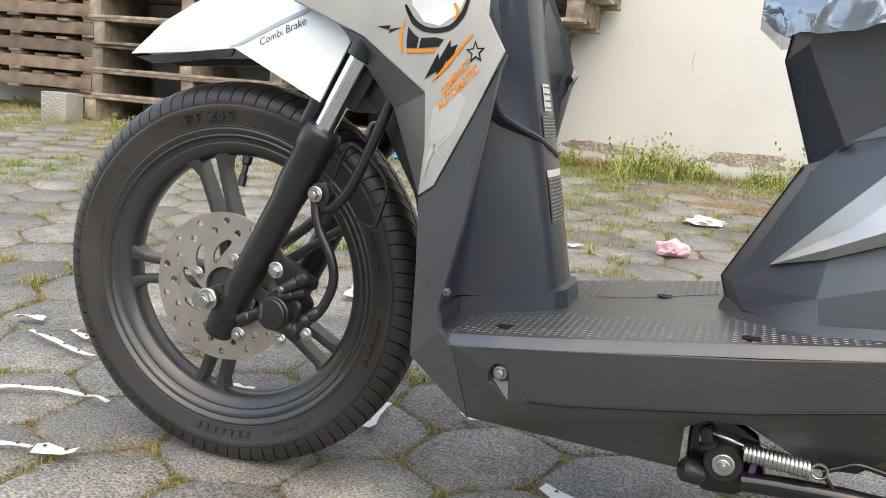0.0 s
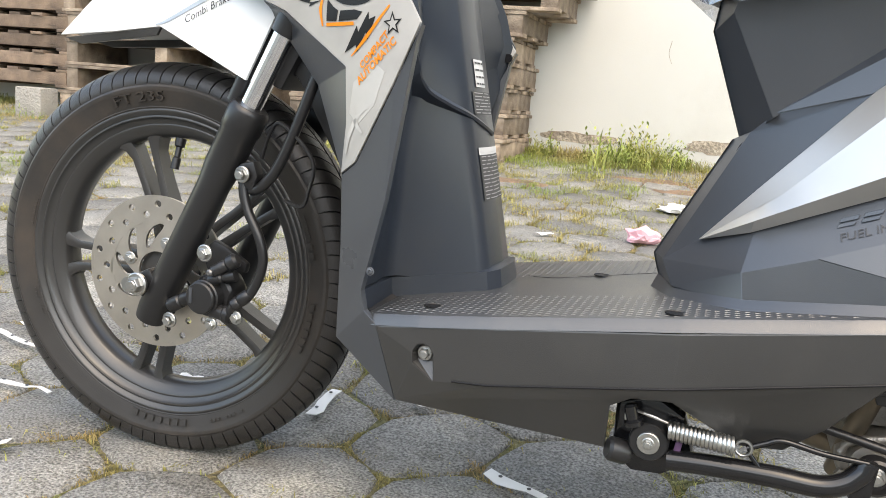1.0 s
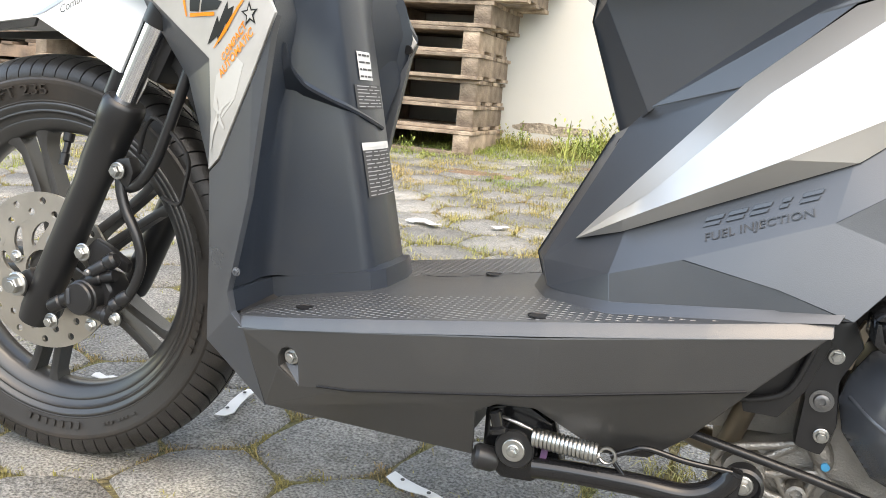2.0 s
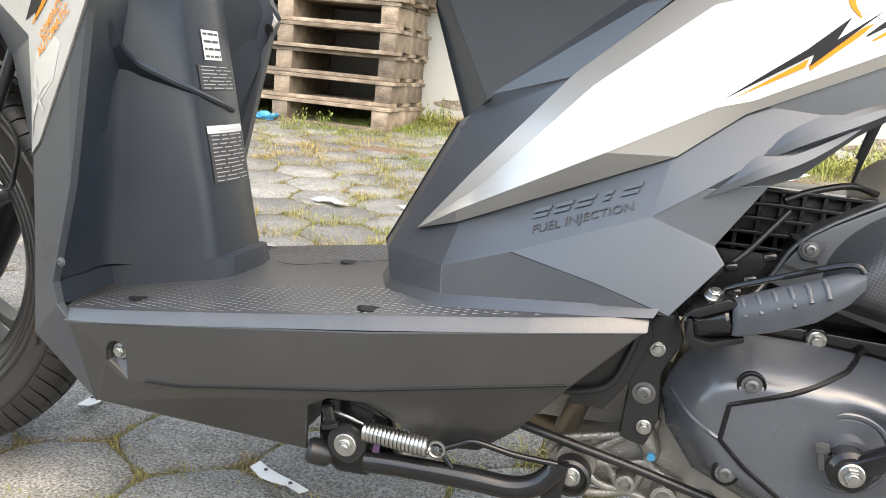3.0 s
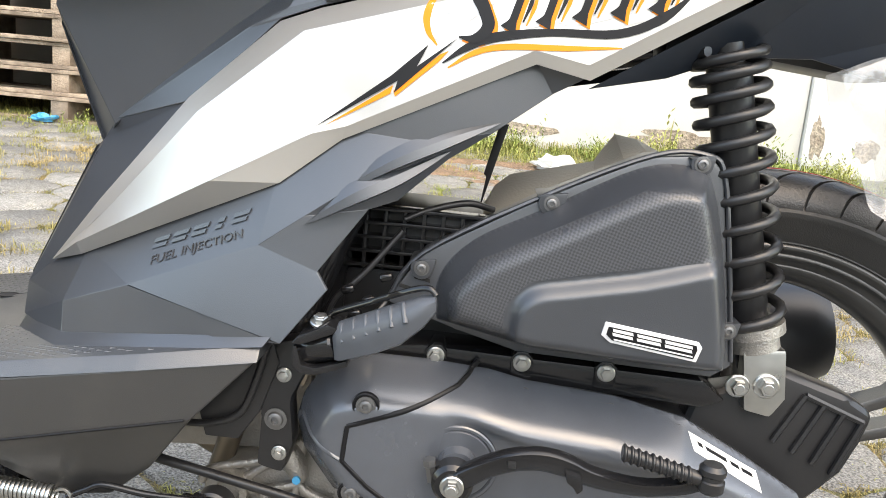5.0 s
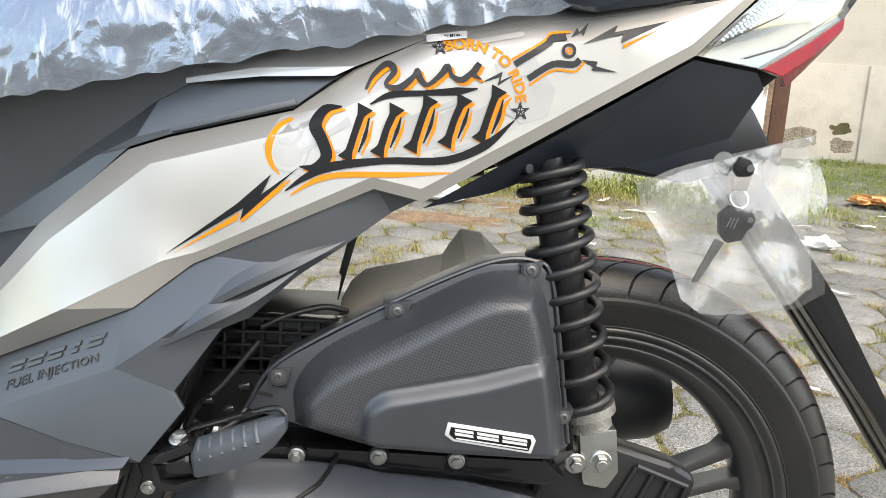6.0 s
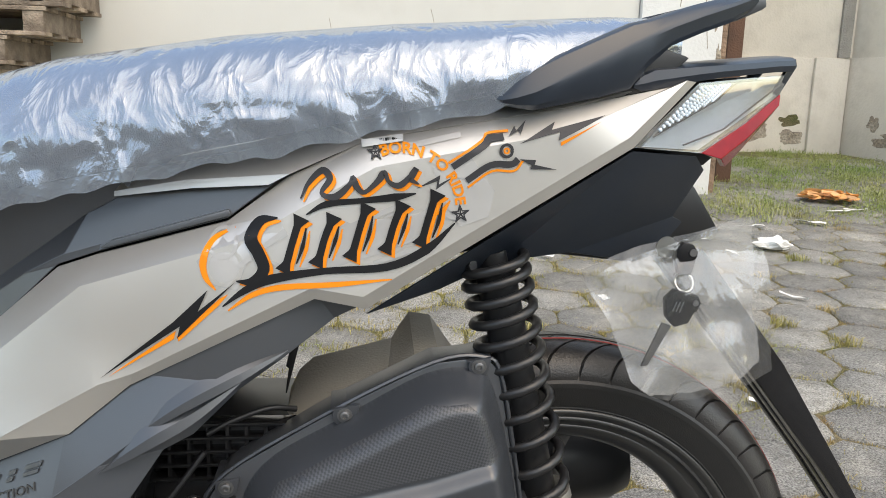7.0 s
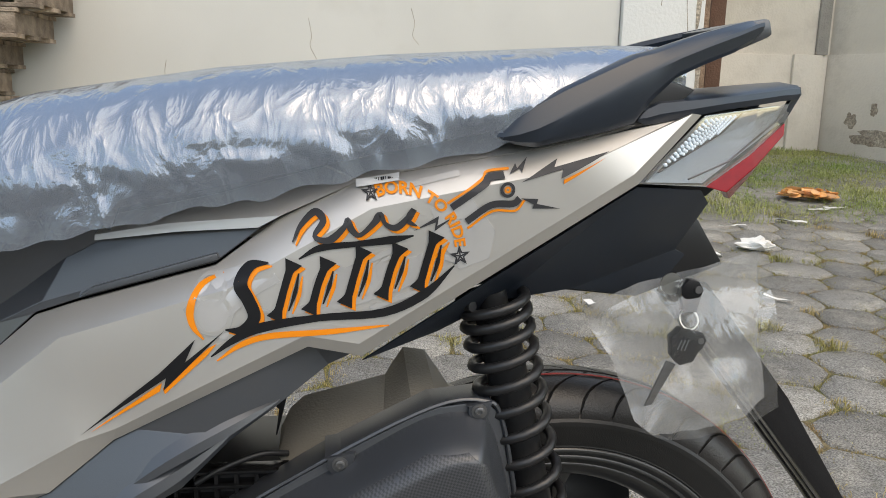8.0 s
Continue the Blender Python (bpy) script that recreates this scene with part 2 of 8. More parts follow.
def clear_sheet(name, gloss, rough, tint, veil, crease=0.0, crease_scale=40.0, sheen=(0.8, 0.8, 0.8), milk=(0.8, 0.8, 0.8)):
    """Thin clear plastic: mostly see-through, with a glossy skin and a faint milky veil."""
    m = bpy.data.materials.new(name)
    m.use_nodes = True
    n, l = m.node_tree.nodes, m.node_tree.links
    n.remove(n["Principled BSDF"])
    out = n["Material Output"]
    tr, gl, df, lw = n.new("ShaderNodeBsdfTransparent"), n.new("ShaderNodeBsdfGlossy"), n.new("ShaderNodeBsdfDiffuse"), n.new("ShaderNodeLayerWeight")
    a, b, mr = n.new("ShaderNodeMixShader"), n.new("ShaderNodeMixShader"), n.new("ShaderNodeMapRange")
    tr.inputs["Color"].default_value = (*tint, 1)
    gl.inputs["Roughness"].default_value = rough
    gl.inputs["Color"].default_value = (*sheen, 1)
    df.inputs["Color"].default_value = (*milk, 1)
    lw.inputs["Blend"].default_value = 0.35
    mr.inputs["To Min"].default_value, mr.inputs["To Max"].default_value = gloss, min(1.0, gloss + 0.55)
    a.inputs["Fac"].default_value = veil
    l.new(tr.outputs[0], a.inputs[1])
    l.new(df.outputs[0], a.inputs[2])
    l.new(lw.outputs["Facing"], mr.inputs["Value"])
    l.new(mr.outputs[0], b.inputs["Fac"])
    l.new(a.outputs[0], b.inputs[1])
    l.new(gl.outputs[0], b.inputs[2])
    l.new(b.outputs[0], out.inputs["Surface"])
    if crease:
        tc, mp, ns, bump = n.new("ShaderNodeTexCoord"), n.new("ShaderNodeMapping"), n.new("ShaderNodeTexNoise"), n.new("ShaderNodeBump")
        mp.inputs["Rotation"].default_value, mp.inputs["Scale"].default_value = (0, 0.5, 0), (1.6, 0.7, 0.8)
        ns.noise_type, ns.inputs["Detail"].default_value, ns.inputs["Distortion"].default_value = "RIDGED_MULTIFRACTAL", 4, 0.6
        ns.inputs["Offset"].default_value, ns.inputs["Gain"].default_value = 1.0, 1.6
        ns.inputs["Scale"].default_value = crease_scale
        bump.inputs["Strength"].default_value, bump.inputs["Distance"].default_value = crease, 0.005
        l.new(tc.outputs["Object"], mp.inputs["Vector"])
        l.new(mp.outputs[0], ns.inputs["Vector"])
        l.new(ns.outputs["Fac"], bump.inputs["Height"])
        l.new(bump.outputs["Normal"], gl.inputs["Normal"])
    return m


# the seat film's sheen and milk carry a blue sky reflection as colour
M_FILM = clear_sheet("clear seat film tinted sky blue", 0.22, 0.17, (0.84, 0.86, 0.90), 0.22, 0.22, 26.0, (0.72, 0.78, 0.87), (0.46, 0.53, 0.62))
M_BAG = clear_sheet("clear bag film", 0.07, 0.10, (0.98, 0.98, 0.97), 0.03, 0.30, 13.0)
M_BAGBACK = clear_sheet("milky bag film", 0.08, 0.15, (0.95, 0.94, 0.92), 0.30, 0.35, 12.0)
M_CLEAR = clear_sheet("clear lamp lens", 0.14, 0.05, (0.98, 0.99, 1.0), 0.05)


# ---- mesh helpers ----
BASE = {}


def thing(name, at, label, category, group="", kind=""):
    """An empty at the thing's base, to carry its parts."""
    ob = new(name)
    ob.location, ob.empty_display_size = at, 0.05
    BASE[ob] = Matrix.Translation(at)
    return tagged(ob, label, category, group, kind)


def finish(name, bm, mat, angle=32, doubles=False):
    if doubles:
        bmesh.ops.remove_doubles(bm, verts=bm.verts, dist=0.0002)
    bmesh.ops.recalc_face_normals(bm, faces=bm.faces)
    me = bpy.data.meshes.new(name)
    bm.to_mesh(me)
    bm.free()
    me.materials.append(mat)
    me.shade_smooth()
    me.set_sharp_from_angle(angle=radians(angle))
    return new(name, me)


def carrier(parent):
    """The part that carries a new piece: thing, part and sub-part, no deeper."""
    return parent.parent if parent and parent.parent and parent.parent.parent else parent


def part(name, bm, mat, parent=None, label="", angle=32):
    """One mesh in world coordinates, hung under its thing or part."""
    ob = finish(name, bm, mat, angle)
    parent = carrier(parent)
    if parent:
        ob.parent = parent
        ob.matrix_parent_inverse = BASE[parent].inverted() if parent in BASE else Matrix()
    return tagged(ob, label) if label else ob


def again(name, data, parent, m, label=""):
    """Another part on a mesh that is there already."""
    ob = new(name, data)
    parent = carrier(parent)
    ob.parent = parent
    ob.matrix_parent_inverse = BASE[parent].inverted() if parent in BASE else Matrix()
    ob.matrix_basis = m
    return tagged(ob, label) if label else ob


def bevelled(bm, width, segments=2, edges=None):
    if width > 0:
        bmesh.ops.bevel(bm, geom=edges or list(bm.edges), offset=width, segments=segments, affect="EDGES", clamp_overlap=True, profile=0.6)
    return bm


def block(x0, x1, y0, y1, z0, z1, bevel=0.0, bm=None):
    own = bmesh.new()
    bmesh.ops.create_cube(own, size=1, matrix=Matrix.Translation(((x0 + x1) / 2, (y0 + y1) / 2, (z0 + z1) / 2)) @ Matrix.Diagonal((x1 - x0, y1 - y0, z1 - z0, 1)))
    bevelled(own, bevel)
    return join(bm, own)


def join(bm, own):
    if bm is None:
        return own
    me = bpy.data.meshes.new("tmp")
    own.to_mesh(me)
    own.free()
    bm.from_mesh(me)
    bpy.data.meshes.remove(me)
    return bm


def prism(poly, y0, y1, bevel=0.0, bm=None, segments=2):
    """A polygon in x and z, drawn out along y."""
    own = bmesh.new()
    low = [own.verts.new((x, y0, z)) for x, z in poly]
    high = [own.verts.new((x, y1, z)) for x, z in poly]
    own.faces.new(low)
    own.faces.new(high[::-1])
    for i in range(len(poly)):
        j = (i + 1) % len(poly)
        own.faces.new((low[j], low[i], high[i], high[j]))
    bmesh.ops.recalc_face_normals(own, faces=own.faces)
    bevelled(own, bevel, segments)
    return join(bm, own)


def facets(verts, faces, thick=0.004, bevel=0.0, bm=None, inward=(0, 1, 0)):
    """A folded sheet of flat facets with thickness towards inward."""
    own = bmesh.new()
    vs = [own.verts.new(v) for v in verts]
    for f in faces:
        own.faces.new([vs[i] for i in f])
    bmesh.ops.recalc_face_normals(own, faces=own.faces)
    r = bmesh.ops.extrude_face_region(own, geom=list(own.faces))
    move = [g for g in r["geom"] if isinstance(g, bmesh.types.BMVert)]
    bmesh.ops.translate(own, verts=move, vec=Vector(inward) * thick)
    bmesh.ops.recalc_face_normals(own, faces=own.faces)
    if bevel:
        sharp = [ed for ed in own.edges if len(ed.link_faces) == 2 and ed.calc_face_angle(0) > 0.12]
        bevelled(own, bevel, 2, sharp)
    return join(bm, own)


def sheet(poly, y_of, thick=0.004, step=0.03, bm=None, offset=0.0):
    """A polygon in x and z laid on the surface y = y_of(x, z), with thickness inwards."""
    own = bmesh.new()
    own.faces.new([own.verts.new((x, 0, z)) for x, z in poly])
    xs, zs = [p[0] for p in poly], [p[1] for p in poly]
    for lo, hi, ax in ((min(xs), max(xs), 0), (min(zs), max(zs), 2)):
        k = math.ceil(lo / step)
        while k * step < hi:
            co, no = [0, 0, 0], [0, 0, 0]
            co[ax], no[ax] = k * step, 1
            bmesh.ops.bisect_plane(own, geom=list(own.verts) + list(own.edges) + list(own.faces), plane_co=co, plane_no=no, dist=1e-5)
            k += 1
    for v in own.verts:
        v.co.y = y_of(v.co.x, v.co.z) + offset
    r = bmesh.ops.extrude_face_region(own, geom=list(own.faces))
    move = [g for g in r["geom"] if isinstance(g, bmesh.types.BMVert)]
    bmesh.ops.translate(own, verts=move, vec=(0, thick, 0))
    bmesh.ops.recalc_face_normals(own, faces=own.faces)
    return join(bm, own)


def mirrored(bm):
    """A copy of the mesh on the scooter's other side."""
    c = bm.copy()
    for v in c.verts:
        v.co.y = -v.co.y
    bmesh.ops.reverse_faces(c, faces=c.faces)
    return c


def smooth_line(pts, n=8):
    """Points of a smooth curve through pts."""
    p = [Vector(q) for q in pts]
    p = [p[0] * 2 - p[1]] + p + [p[-1] * 2 - p[-2]]
    out = []
    for i in range(1, len(p) - 2):
        for k in range(n):
            t = k / n
            out.append(0.5 * (2 * p[i] + (p[i + 1] - p[i - 1]) * t + (2 * p[i - 1] - 5 * p[i] + 4 * p[i + 1] - p[i + 2]) * t * t
                              + (3 * p[i] - p[i - 1] - 3 * p[i + 1] + p[i + 2]) * t ** 3))
    return out + [p[-2]]


def tube(pts, r, seg=10, bm=None, taper=None):
    """A round bar along the points."""
    own = bm or bmesh.new()
    pts = [Vector(p) for p in pts]
    rings, side = [], None
    for i, p in enumerate(pts):
        way = (pts[min(i + 1, len(pts) - 1)] - pts[max(i - 1, 0)]).normalized()
        if side is None:
            side = way.orthogonal().normalized()
        side = (side - way * side.dot(way)).normalized()
        up = way.cross(side)
        rr = r if taper is None else r + (taper - r) * i / (len(pts) - 1)
        rings.append([own.verts.new(p + (side * math.cos(a) + up * math.sin(a)) * rr) for a in (2 * math.pi * k / seg for k in range(seg))])
    for a, b in zip(rings, rings[1:]):
        for k in range(seg):
            own.faces.new((a[k], a[(k + 1) % seg], b[(k + 1) % seg], b[k]))
    own.faces.new(rings[0][::-1])
    own.faces.new(rings[-1])
    return own


def lathe(profile, centre, seg=48, bm=None, axis="y", closed=False):
    """A profile of (radius, along) turned about an axis through centre."""
    own = bm or bmesh.new()
    c = Vector(centre)
    rings = []
    for r, h in profile:
        ring = []
        for k in range(seg):
            a = 2 * math.pi * k / seg
            u, v = r * math.cos(a), r * math.sin(a)
            ring.append(own.verts.new(c + Vector({"y": (u, h, v), "z": (u, v, h), "x": (h, u, v)}[axis])))
        rings.append(ring)
    pairs = list(zip(rings, rings[1:])) + ([(rings[-1], rings[0])] if closed else [])
    for a, b in pairs:
        for k in range(seg):
            own.faces.new((a[k], a[(k + 1) % seg], b[(k + 1) % seg], b[k]))
    if not closed:
        own.faces.new(rings[0][::-1])
        own.faces.new(rings[-1])
    return own


def turned_bar(p0, p1, profile, seg=20, bm=None):
    """A profile of (radius, distance) turned about the line from p0 to p1."""
    own = lathe(profile, (0, 0, 0), seg, None, "z")
    way = Vector(p1) - Vector(p0)
    m = Matrix.Translation(p0) @ way.to_track_quat("Z", "Y").to_matrix().to_4x4()
    bmesh.ops.transform(own, matrix=m, verts=own.verts)
    return join(bm, own)


def bolt_mesh(r, proud, washer=True):
    """A flanged hexagon bolt head that looks along -y."""
    bm = bmesh.new()
    if washer:
        lathe([(r * 1.45, 0), (r * 1.45, -proud * 0.25), (r * 1.3, -proud * 0.35)], (0, 0, 0), 20, bm)
    lathe([(r, -proud * 0.3), (r, -proud * 0.85), (r * 0.86, -proud)], (0, 0, 0), 6, bm)
    lathe([(r * 0.6, -proud * 0.99), (r * 0.52, -proud * 1.06)], (0, 0, 0), 12, bm)
    bmesh.ops.recalc_face_normals(bm, faces=bm.faces)
    me = bpy.data.meshes.new("bolt")
    bm.to_mesh(me)
    bm.free()
    return me


def screw_mesh(r, proud):
    """A domed screw head with a cross recess, looking along -y."""
    bm = bmesh.new()
    lathe([(r * 1.4, 0), (r * 1.4, -proud * 0.2), (r, -proud * 0.25), (r * 0.9, -proud * 0.8), (r * 0.6, -proud), (r * 0.45, -proud), (r * 0.4, -proud * 0.5)], (0, 0, 0), 16, bm)
    bmesh.ops.recalc_face_normals(bm, faces=bm.faces)
    me = bpy.data.meshes.new("screw")
    bm.to_mesh(me)
    bm.free()
    return me


def textured(me, mat):
    me.materials.append(mat)
    me.shade_smooth()
    me.set_sharp_from_angle(angle=radians(35))
    return me

# ---- the yard ----
def ground_z(y):
    """The yard is level under the scooter and rises gently to the back wall."""
    return 0.0 if y < 0.1 else 0.08 * (min(y, 7.0) - 0.1)


WALL_Y = 3.35
bm = bmesh.new()
ys = [-400, -60, -8, -2, 0.1] + [0.1 + 0.345 * k for k in range(1, 21)] + [30, 400]
xs = [-400, -60, -12, -6, -3, 0, 3, 6, 12, 60, 400]
grid = [[bm.verts.new((x, y, ground_z(y) - 0.0055)) for x in xs] for y in ys]
for i in range(len(ys) - 1):
    for j in range(len(xs) - 1):
        bm.faces.new((grid[i][j], grid[i][j + 1], grid[i + 1][j + 1], grid[i + 1][j]))
ground = tagged(finish("ground", bm, M_SOIL), "sandy yard soil between grey paving stones", "ground", kind="structure")

wall_back = tagged(finish("wall_back", block(-12, 2.50, WALL_Y, WALL_Y + 0.25, 0, 3.4, 0.006), M_WALL), "cream plastered yard wall with a stained foot", "wall", kind="structure")
wall_pier = tagged(finish("wall_pier", block(2.505, 2.935, WALL_Y - 0.03, WALL_Y + 0.28, 0, 3.4, 0.008), M_WHITEW), "white painted wall pier with cracks", "wall", kind="structure")
wall_far = tagged(finish("wall_far", block(2.2, 4.72, 5.0, 5.2, 0, 3.6, 0.004), M_WALL2), "beige cement wall behind the yard", "wall", kind="structure")
bm = block(-0.10, 4.6, 0.0, 0.2, 0, 3.6, 0.004)
bmesh.ops.transform(bm, matrix=pose(4.72, 5.0, 0, 0, 0, -70.5), verts=bm.verts)
wall_side = tagged(finish("wall_side", bm, M_WALL2), "beige cement side wall with a flaking foot", "wall", kind="structure")
# added wall behind the camera, out of view, to darken what the scooter mirrors
wall_near = tagged(finish("wall_near", block(-14, 14, -6.75, -6.5, -0.1, 2.4, 0.006), M_WALL2), "added unseen cement wall that darkens reflections", "wall", kind="structure")
# ledges and pilasters of the cement walls
trim = tagged(finish("trim", block(2.2, 4.70, 4.985, 5.0, 0.30, 1.075, 0.004), M_WALL2), "raised lower panel of the cement wall", "wall", kind="structure")
tagged(finish("trim", block(4.42, 4.64, 4.955, 4.984, 0.30, 1.08, 0.006), M_WALL2), "low cement pilaster", "wall", kind="structure")
bm = block(0.0, 4.5, -0.016, 0.0, 0.2, 1.085, 0.004)
bmesh.ops.transform(bm, matrix=pose(4.72, 5.0, 0, 0, 0, -70.5), verts=bm.verts)
trim3 = tagged(finish("trim", bm, M_WALL2), "raised lower panel of the side wall", "wall", kind="structure")

tagged(finish("trim", block(4.600, 4.690, 4.975, 5.0, 1.085, 3.4, 0.004), M_CONC), "bare grey-brown cement post in the wall", "wall", kind="structure")

post = thing("steel_post", (3.19, 3.75, 0.28), "rusty brown steel post beside the wall end", "post")
bm = block(3.145, 3.235, 3.70, 3.80, 0.25, 3.4, 0.003)
part("shaft", bm, M_RUST, post)
wall_edge = tagged(finish("wall_edge", block(2.945, 2.985, WALL_Y + 0.02, WALL_Y + 0.24, 0.2, 3.4, 0.004), M_BRICKE), "rough brown brick edge of the wall end", "wall", kind="structure")


def flaked(wall, m, x, z, w, h, seed, mat):
    """A bare patch with a ragged outline where plaster has come off, 2 mm proud of the wall."""
    pts = []
    for k in range(26):
        a = 2 * math.pi * k / 26
        r = 1 + 0.5 * noise.noise(Vector((math.cos(a) * 1.6, math.sin(a) * 1.6, seed))) + 0.3 * noise.noise(Vector((math.cos(a) * 5, math.sin(a) * 5, seed)))
        pts.append((x + w * r * math.cos(a), z + h * r * math.sin(a)))
    bm = prism(pts, -0.002, 0.004)
    bmesh.ops.transform(bm, matrix=m, verts=bm.verts)
    part("bare_patch", bm, mat, wall)


side_m = pose(4.72, 5.0, 0, 0, 0, -70.5) @ pose(0, -0.016, 0)
for x, z, w, h, seed in ((0.5, 0.50, 0.22, 0.06, 1), (1.1, 0.46, 0.30, 0.05, 2), (1.9, 0.44, 0.25, 0.07, 3), (2.6, 0.42, 0.3, 0.06, 4)):
    flaked(trim3, side_m, x, z, w, h, seed, M_FLAKE)
for x, z, w, h, seed in ((3.55, 0.58, 0.16, 0.09, 5), (3.95, 0.54, 0.20, 0.07, 6), (3.2, 0.52, 0.16, 0.06, 7), (4.3, 0.50, 0.10, 0.05, 8)):
    flaked(trim, pose(0, 4.985, 0), x, z, w, h, seed, M_FLAKE)
for x, z, w, h, seed in ((0.25, 0.62, 0.05, 0.05, 21), (0.42, 0.70, 0.03, 0.04, 22), (0.62, 0.60, 0.07, 0.07, 23), (0.85, 0.66, 0.04, 0.05, 24), (1.02, 0.58, 0.06, 0.05, 25), (1.35, 0.64, 0.05, 0.06, 26)):
    flaked(trim3, side_m, x, z, w, h, seed, M_FLAKE)
flaked(trim, pose(0, 4.985, 0), 4.28, 0.62, 0.09, 0.035, 27, M_SOIL)
for x, z, w, h, seed in ((2.56, 0.42, 0.03, 0.10, 9), (2.90, 1.35, 0.02, 0.22, 10), (2.92, 0.9, 0.014, 0.14, 11), (2.80, 0.40, 0.06, 0.05, 12)):
    flaked(wall_pier, pose(0, WALL_Y - 0.03, 0), x, z, w, h, seed, M_FLAKE)
for x, z, w, h, seed in ((0.62, 0.36, 0.20, 0.035, 13), (1.10, 0.35, 0.26, 0.03, 14), (1.9, 0.36, 0.22, 0.04, 15), (-0.1, 0.35, 0.2, 0.03, 16)):
    flaked(wall_back, pose(0, WALL_Y, 0), x, z, w, h, seed, M_FLAKE)
for pts in ([(2.70, 3.4), (2.71, 2.3), (2.69, 1.9), (2.72, 1.5), (2.70, 1.2)], [(2.83, 2.4), (2.81, 2.0), (2.84, 1.7), (2.83, 1.3), (2.86, 1.0)]):
    part("wall_crack", tube(smooth_line([(x, WALL_Y - 0.030, z) for x, z in pts], 8), 0.0022, 5), M_FLAKE, wall_pier, "", 60)
for pts in ([(0.960, 1.076), (0.974, 0.993), (0.968, 0.945), (1.006, 0.872)], [(0.30, 0.86), (0.292, 0.80), (0.31, 0.75)], [(1.45, 1.14), (1.468, 1.07), (1.46, 1.01), (1.49, 0.97)]):
    part("wall_crack", tube(smooth_line([(x, WALL_Y, z) for x, z in pts], 8), 0.0014, 5), M_FLAKE, wall_back, "", 60)

# ---- pallets ----
def pallet_kind(w, d, h, mat):
    """A stringer pallet whose front edge runs along x at y = 0; built once, then copied."""
    p = thing("pallet", (0, 0, 0), "weathered wooden pallet stacked against the wall", "pallet", "stacked pallets")
    b = 0.018
    for k in range(7):
        y = (d - 0.085) * k / 6
        o = random.uniform(-0.012, 0.012)
        part("deck_board", block(-w / 2 + o, w / 2 + o, y, y + 0.085, h - b, h - 0.001, 0.002), mat, p)
    for x in (-w / 2 + 0.045, 0.02, w / 2 - 0.045):
        part("stringer", block(x - 0.04, x + 0.04, 0.006, d - 0.006, b, h - b, 0.003), mat, p)
    for y in (0, d / 2 - 0.045, d - 0.09):
        part("bottom_board", block(-w / 2, w / 2, y, y + 0.09, 0.001, b, 0.002), mat, p)
    return p


def stack(kind, x, y, z, h, shifts, turn=0.0):
    for k, (dx, a) in enumerate(shifts):
        copy_thing(kind, pose(x + dx, y + 0.01 * ((k * 7) % 3), z + k * h, 0, 0, turn + a))


kind_a = pallet_kind(1.15, 0.50, 0.117, M_WOODP)
kind_a["label"] = "pale weathered wooden pallet stacked against the wall"
stack(kind_a, -0.935, 2.79, ground_z(2.79) - 0.004, 0.117, [(0.0, -2), (0.0, 0), (0.0, 1), (0.01, -1), (0.0, 0.5), (0.045, -1), (0.20, 1), (0.28, 0), (0.27, 1), (0.29, -1), (0.28, 0), (0.28, 1)])
kind_b = pallet_kind(1.32, 0.42, 0.148, M_WOODP)
kind_b["label"] = "brown wooden pallet in a tall stack"
stack(kind_b, -2.42, 2.88, ground_z(2.88), 0.148, [(0.0, 1), (0.03, 0), (0.01, -1), (0.05, 0), (0.02, 1), (0.0, 0), (0.02, 0), (0.0, 1)])
kind_c = pallet_kind(0.62, 1.25, 0.108, M_WOODD)
kind_c["label"] = "dark weathered pallet lying with its long side out"
stack(kind_c, -3.12, 3.28, 0.375, 0.108, [(0.0, 0), (0.012, 1), (-0.01, 0), (0.02, -1), (0.0, 1), (0.015, 0), (0.0, 0), (0.01, 1)], 90.0)
for kind in (kind_a, kind_b, kind_c):
    for o in (*kind.children_recursive, kind):
        bpy.data.objects.remove(o)
for x in (-3.10, -3.95):
    blk = thing("concrete_block", (x, 2.72, ground_z(2.7)), "grey concrete block under a pallet stack", "concrete block", "pallet supports")
    part("body", block(x - 0.10, x + 0.09, 2.67, 2.80, ground_z(2.7) - 0.01, 0.374, 0.012), M_CONC, blk)


def dirt(x, y, w, d, seed, mat, label):
    """A thin ragged spread of dirt on the paving."""
    bm = bmesh.new()
    ring = []
    for k in range(48):
        a = 2 * math.pi * k / 48
        r = 1 + 0.55 * noise.noise(Vector((math.cos(a) * 1.5, math.sin(a) * 1.5, seed))) + 0.45 * noise.noise(Vector((math.cos(a) * 6, math.sin(a) * 6, seed)))
        px, py = x + w * r * math.cos(a), y + d * r * math.sin(a)
        ring.append(bm.verts.new((px, py, ground_z(py) - 0.001)))
    mid = bm.verts.new((x, y, ground_z(y) + 0.007))
    for k in range(48):
        bm.faces.new((ring[k], ring[(k + 1) % 48], mid))
    ob = part("dirt", bm, mat, ground)
    tagged(ob, label, kind="stuff")


for x, y, w, d, seed in ((0.75, 2.55, 0.35, 0.12, 1), (1.25, 2.40, 0.30, 0.10, 2), (0.35, 2.75, 0.25, 0.08, 3), (1.05, 2.80, 0.4, 0.10, 4), (-0.2, 2.35, 0.2, 0.08, 5), (1.7, 2.7, 0.3, 0.1, 6), (2.2, 2.5, 0.18, 0.07, 7)):
    dirt(x, y, w, d, seed, M_REDSOIL, "reddish brown dirt spread over the paving")

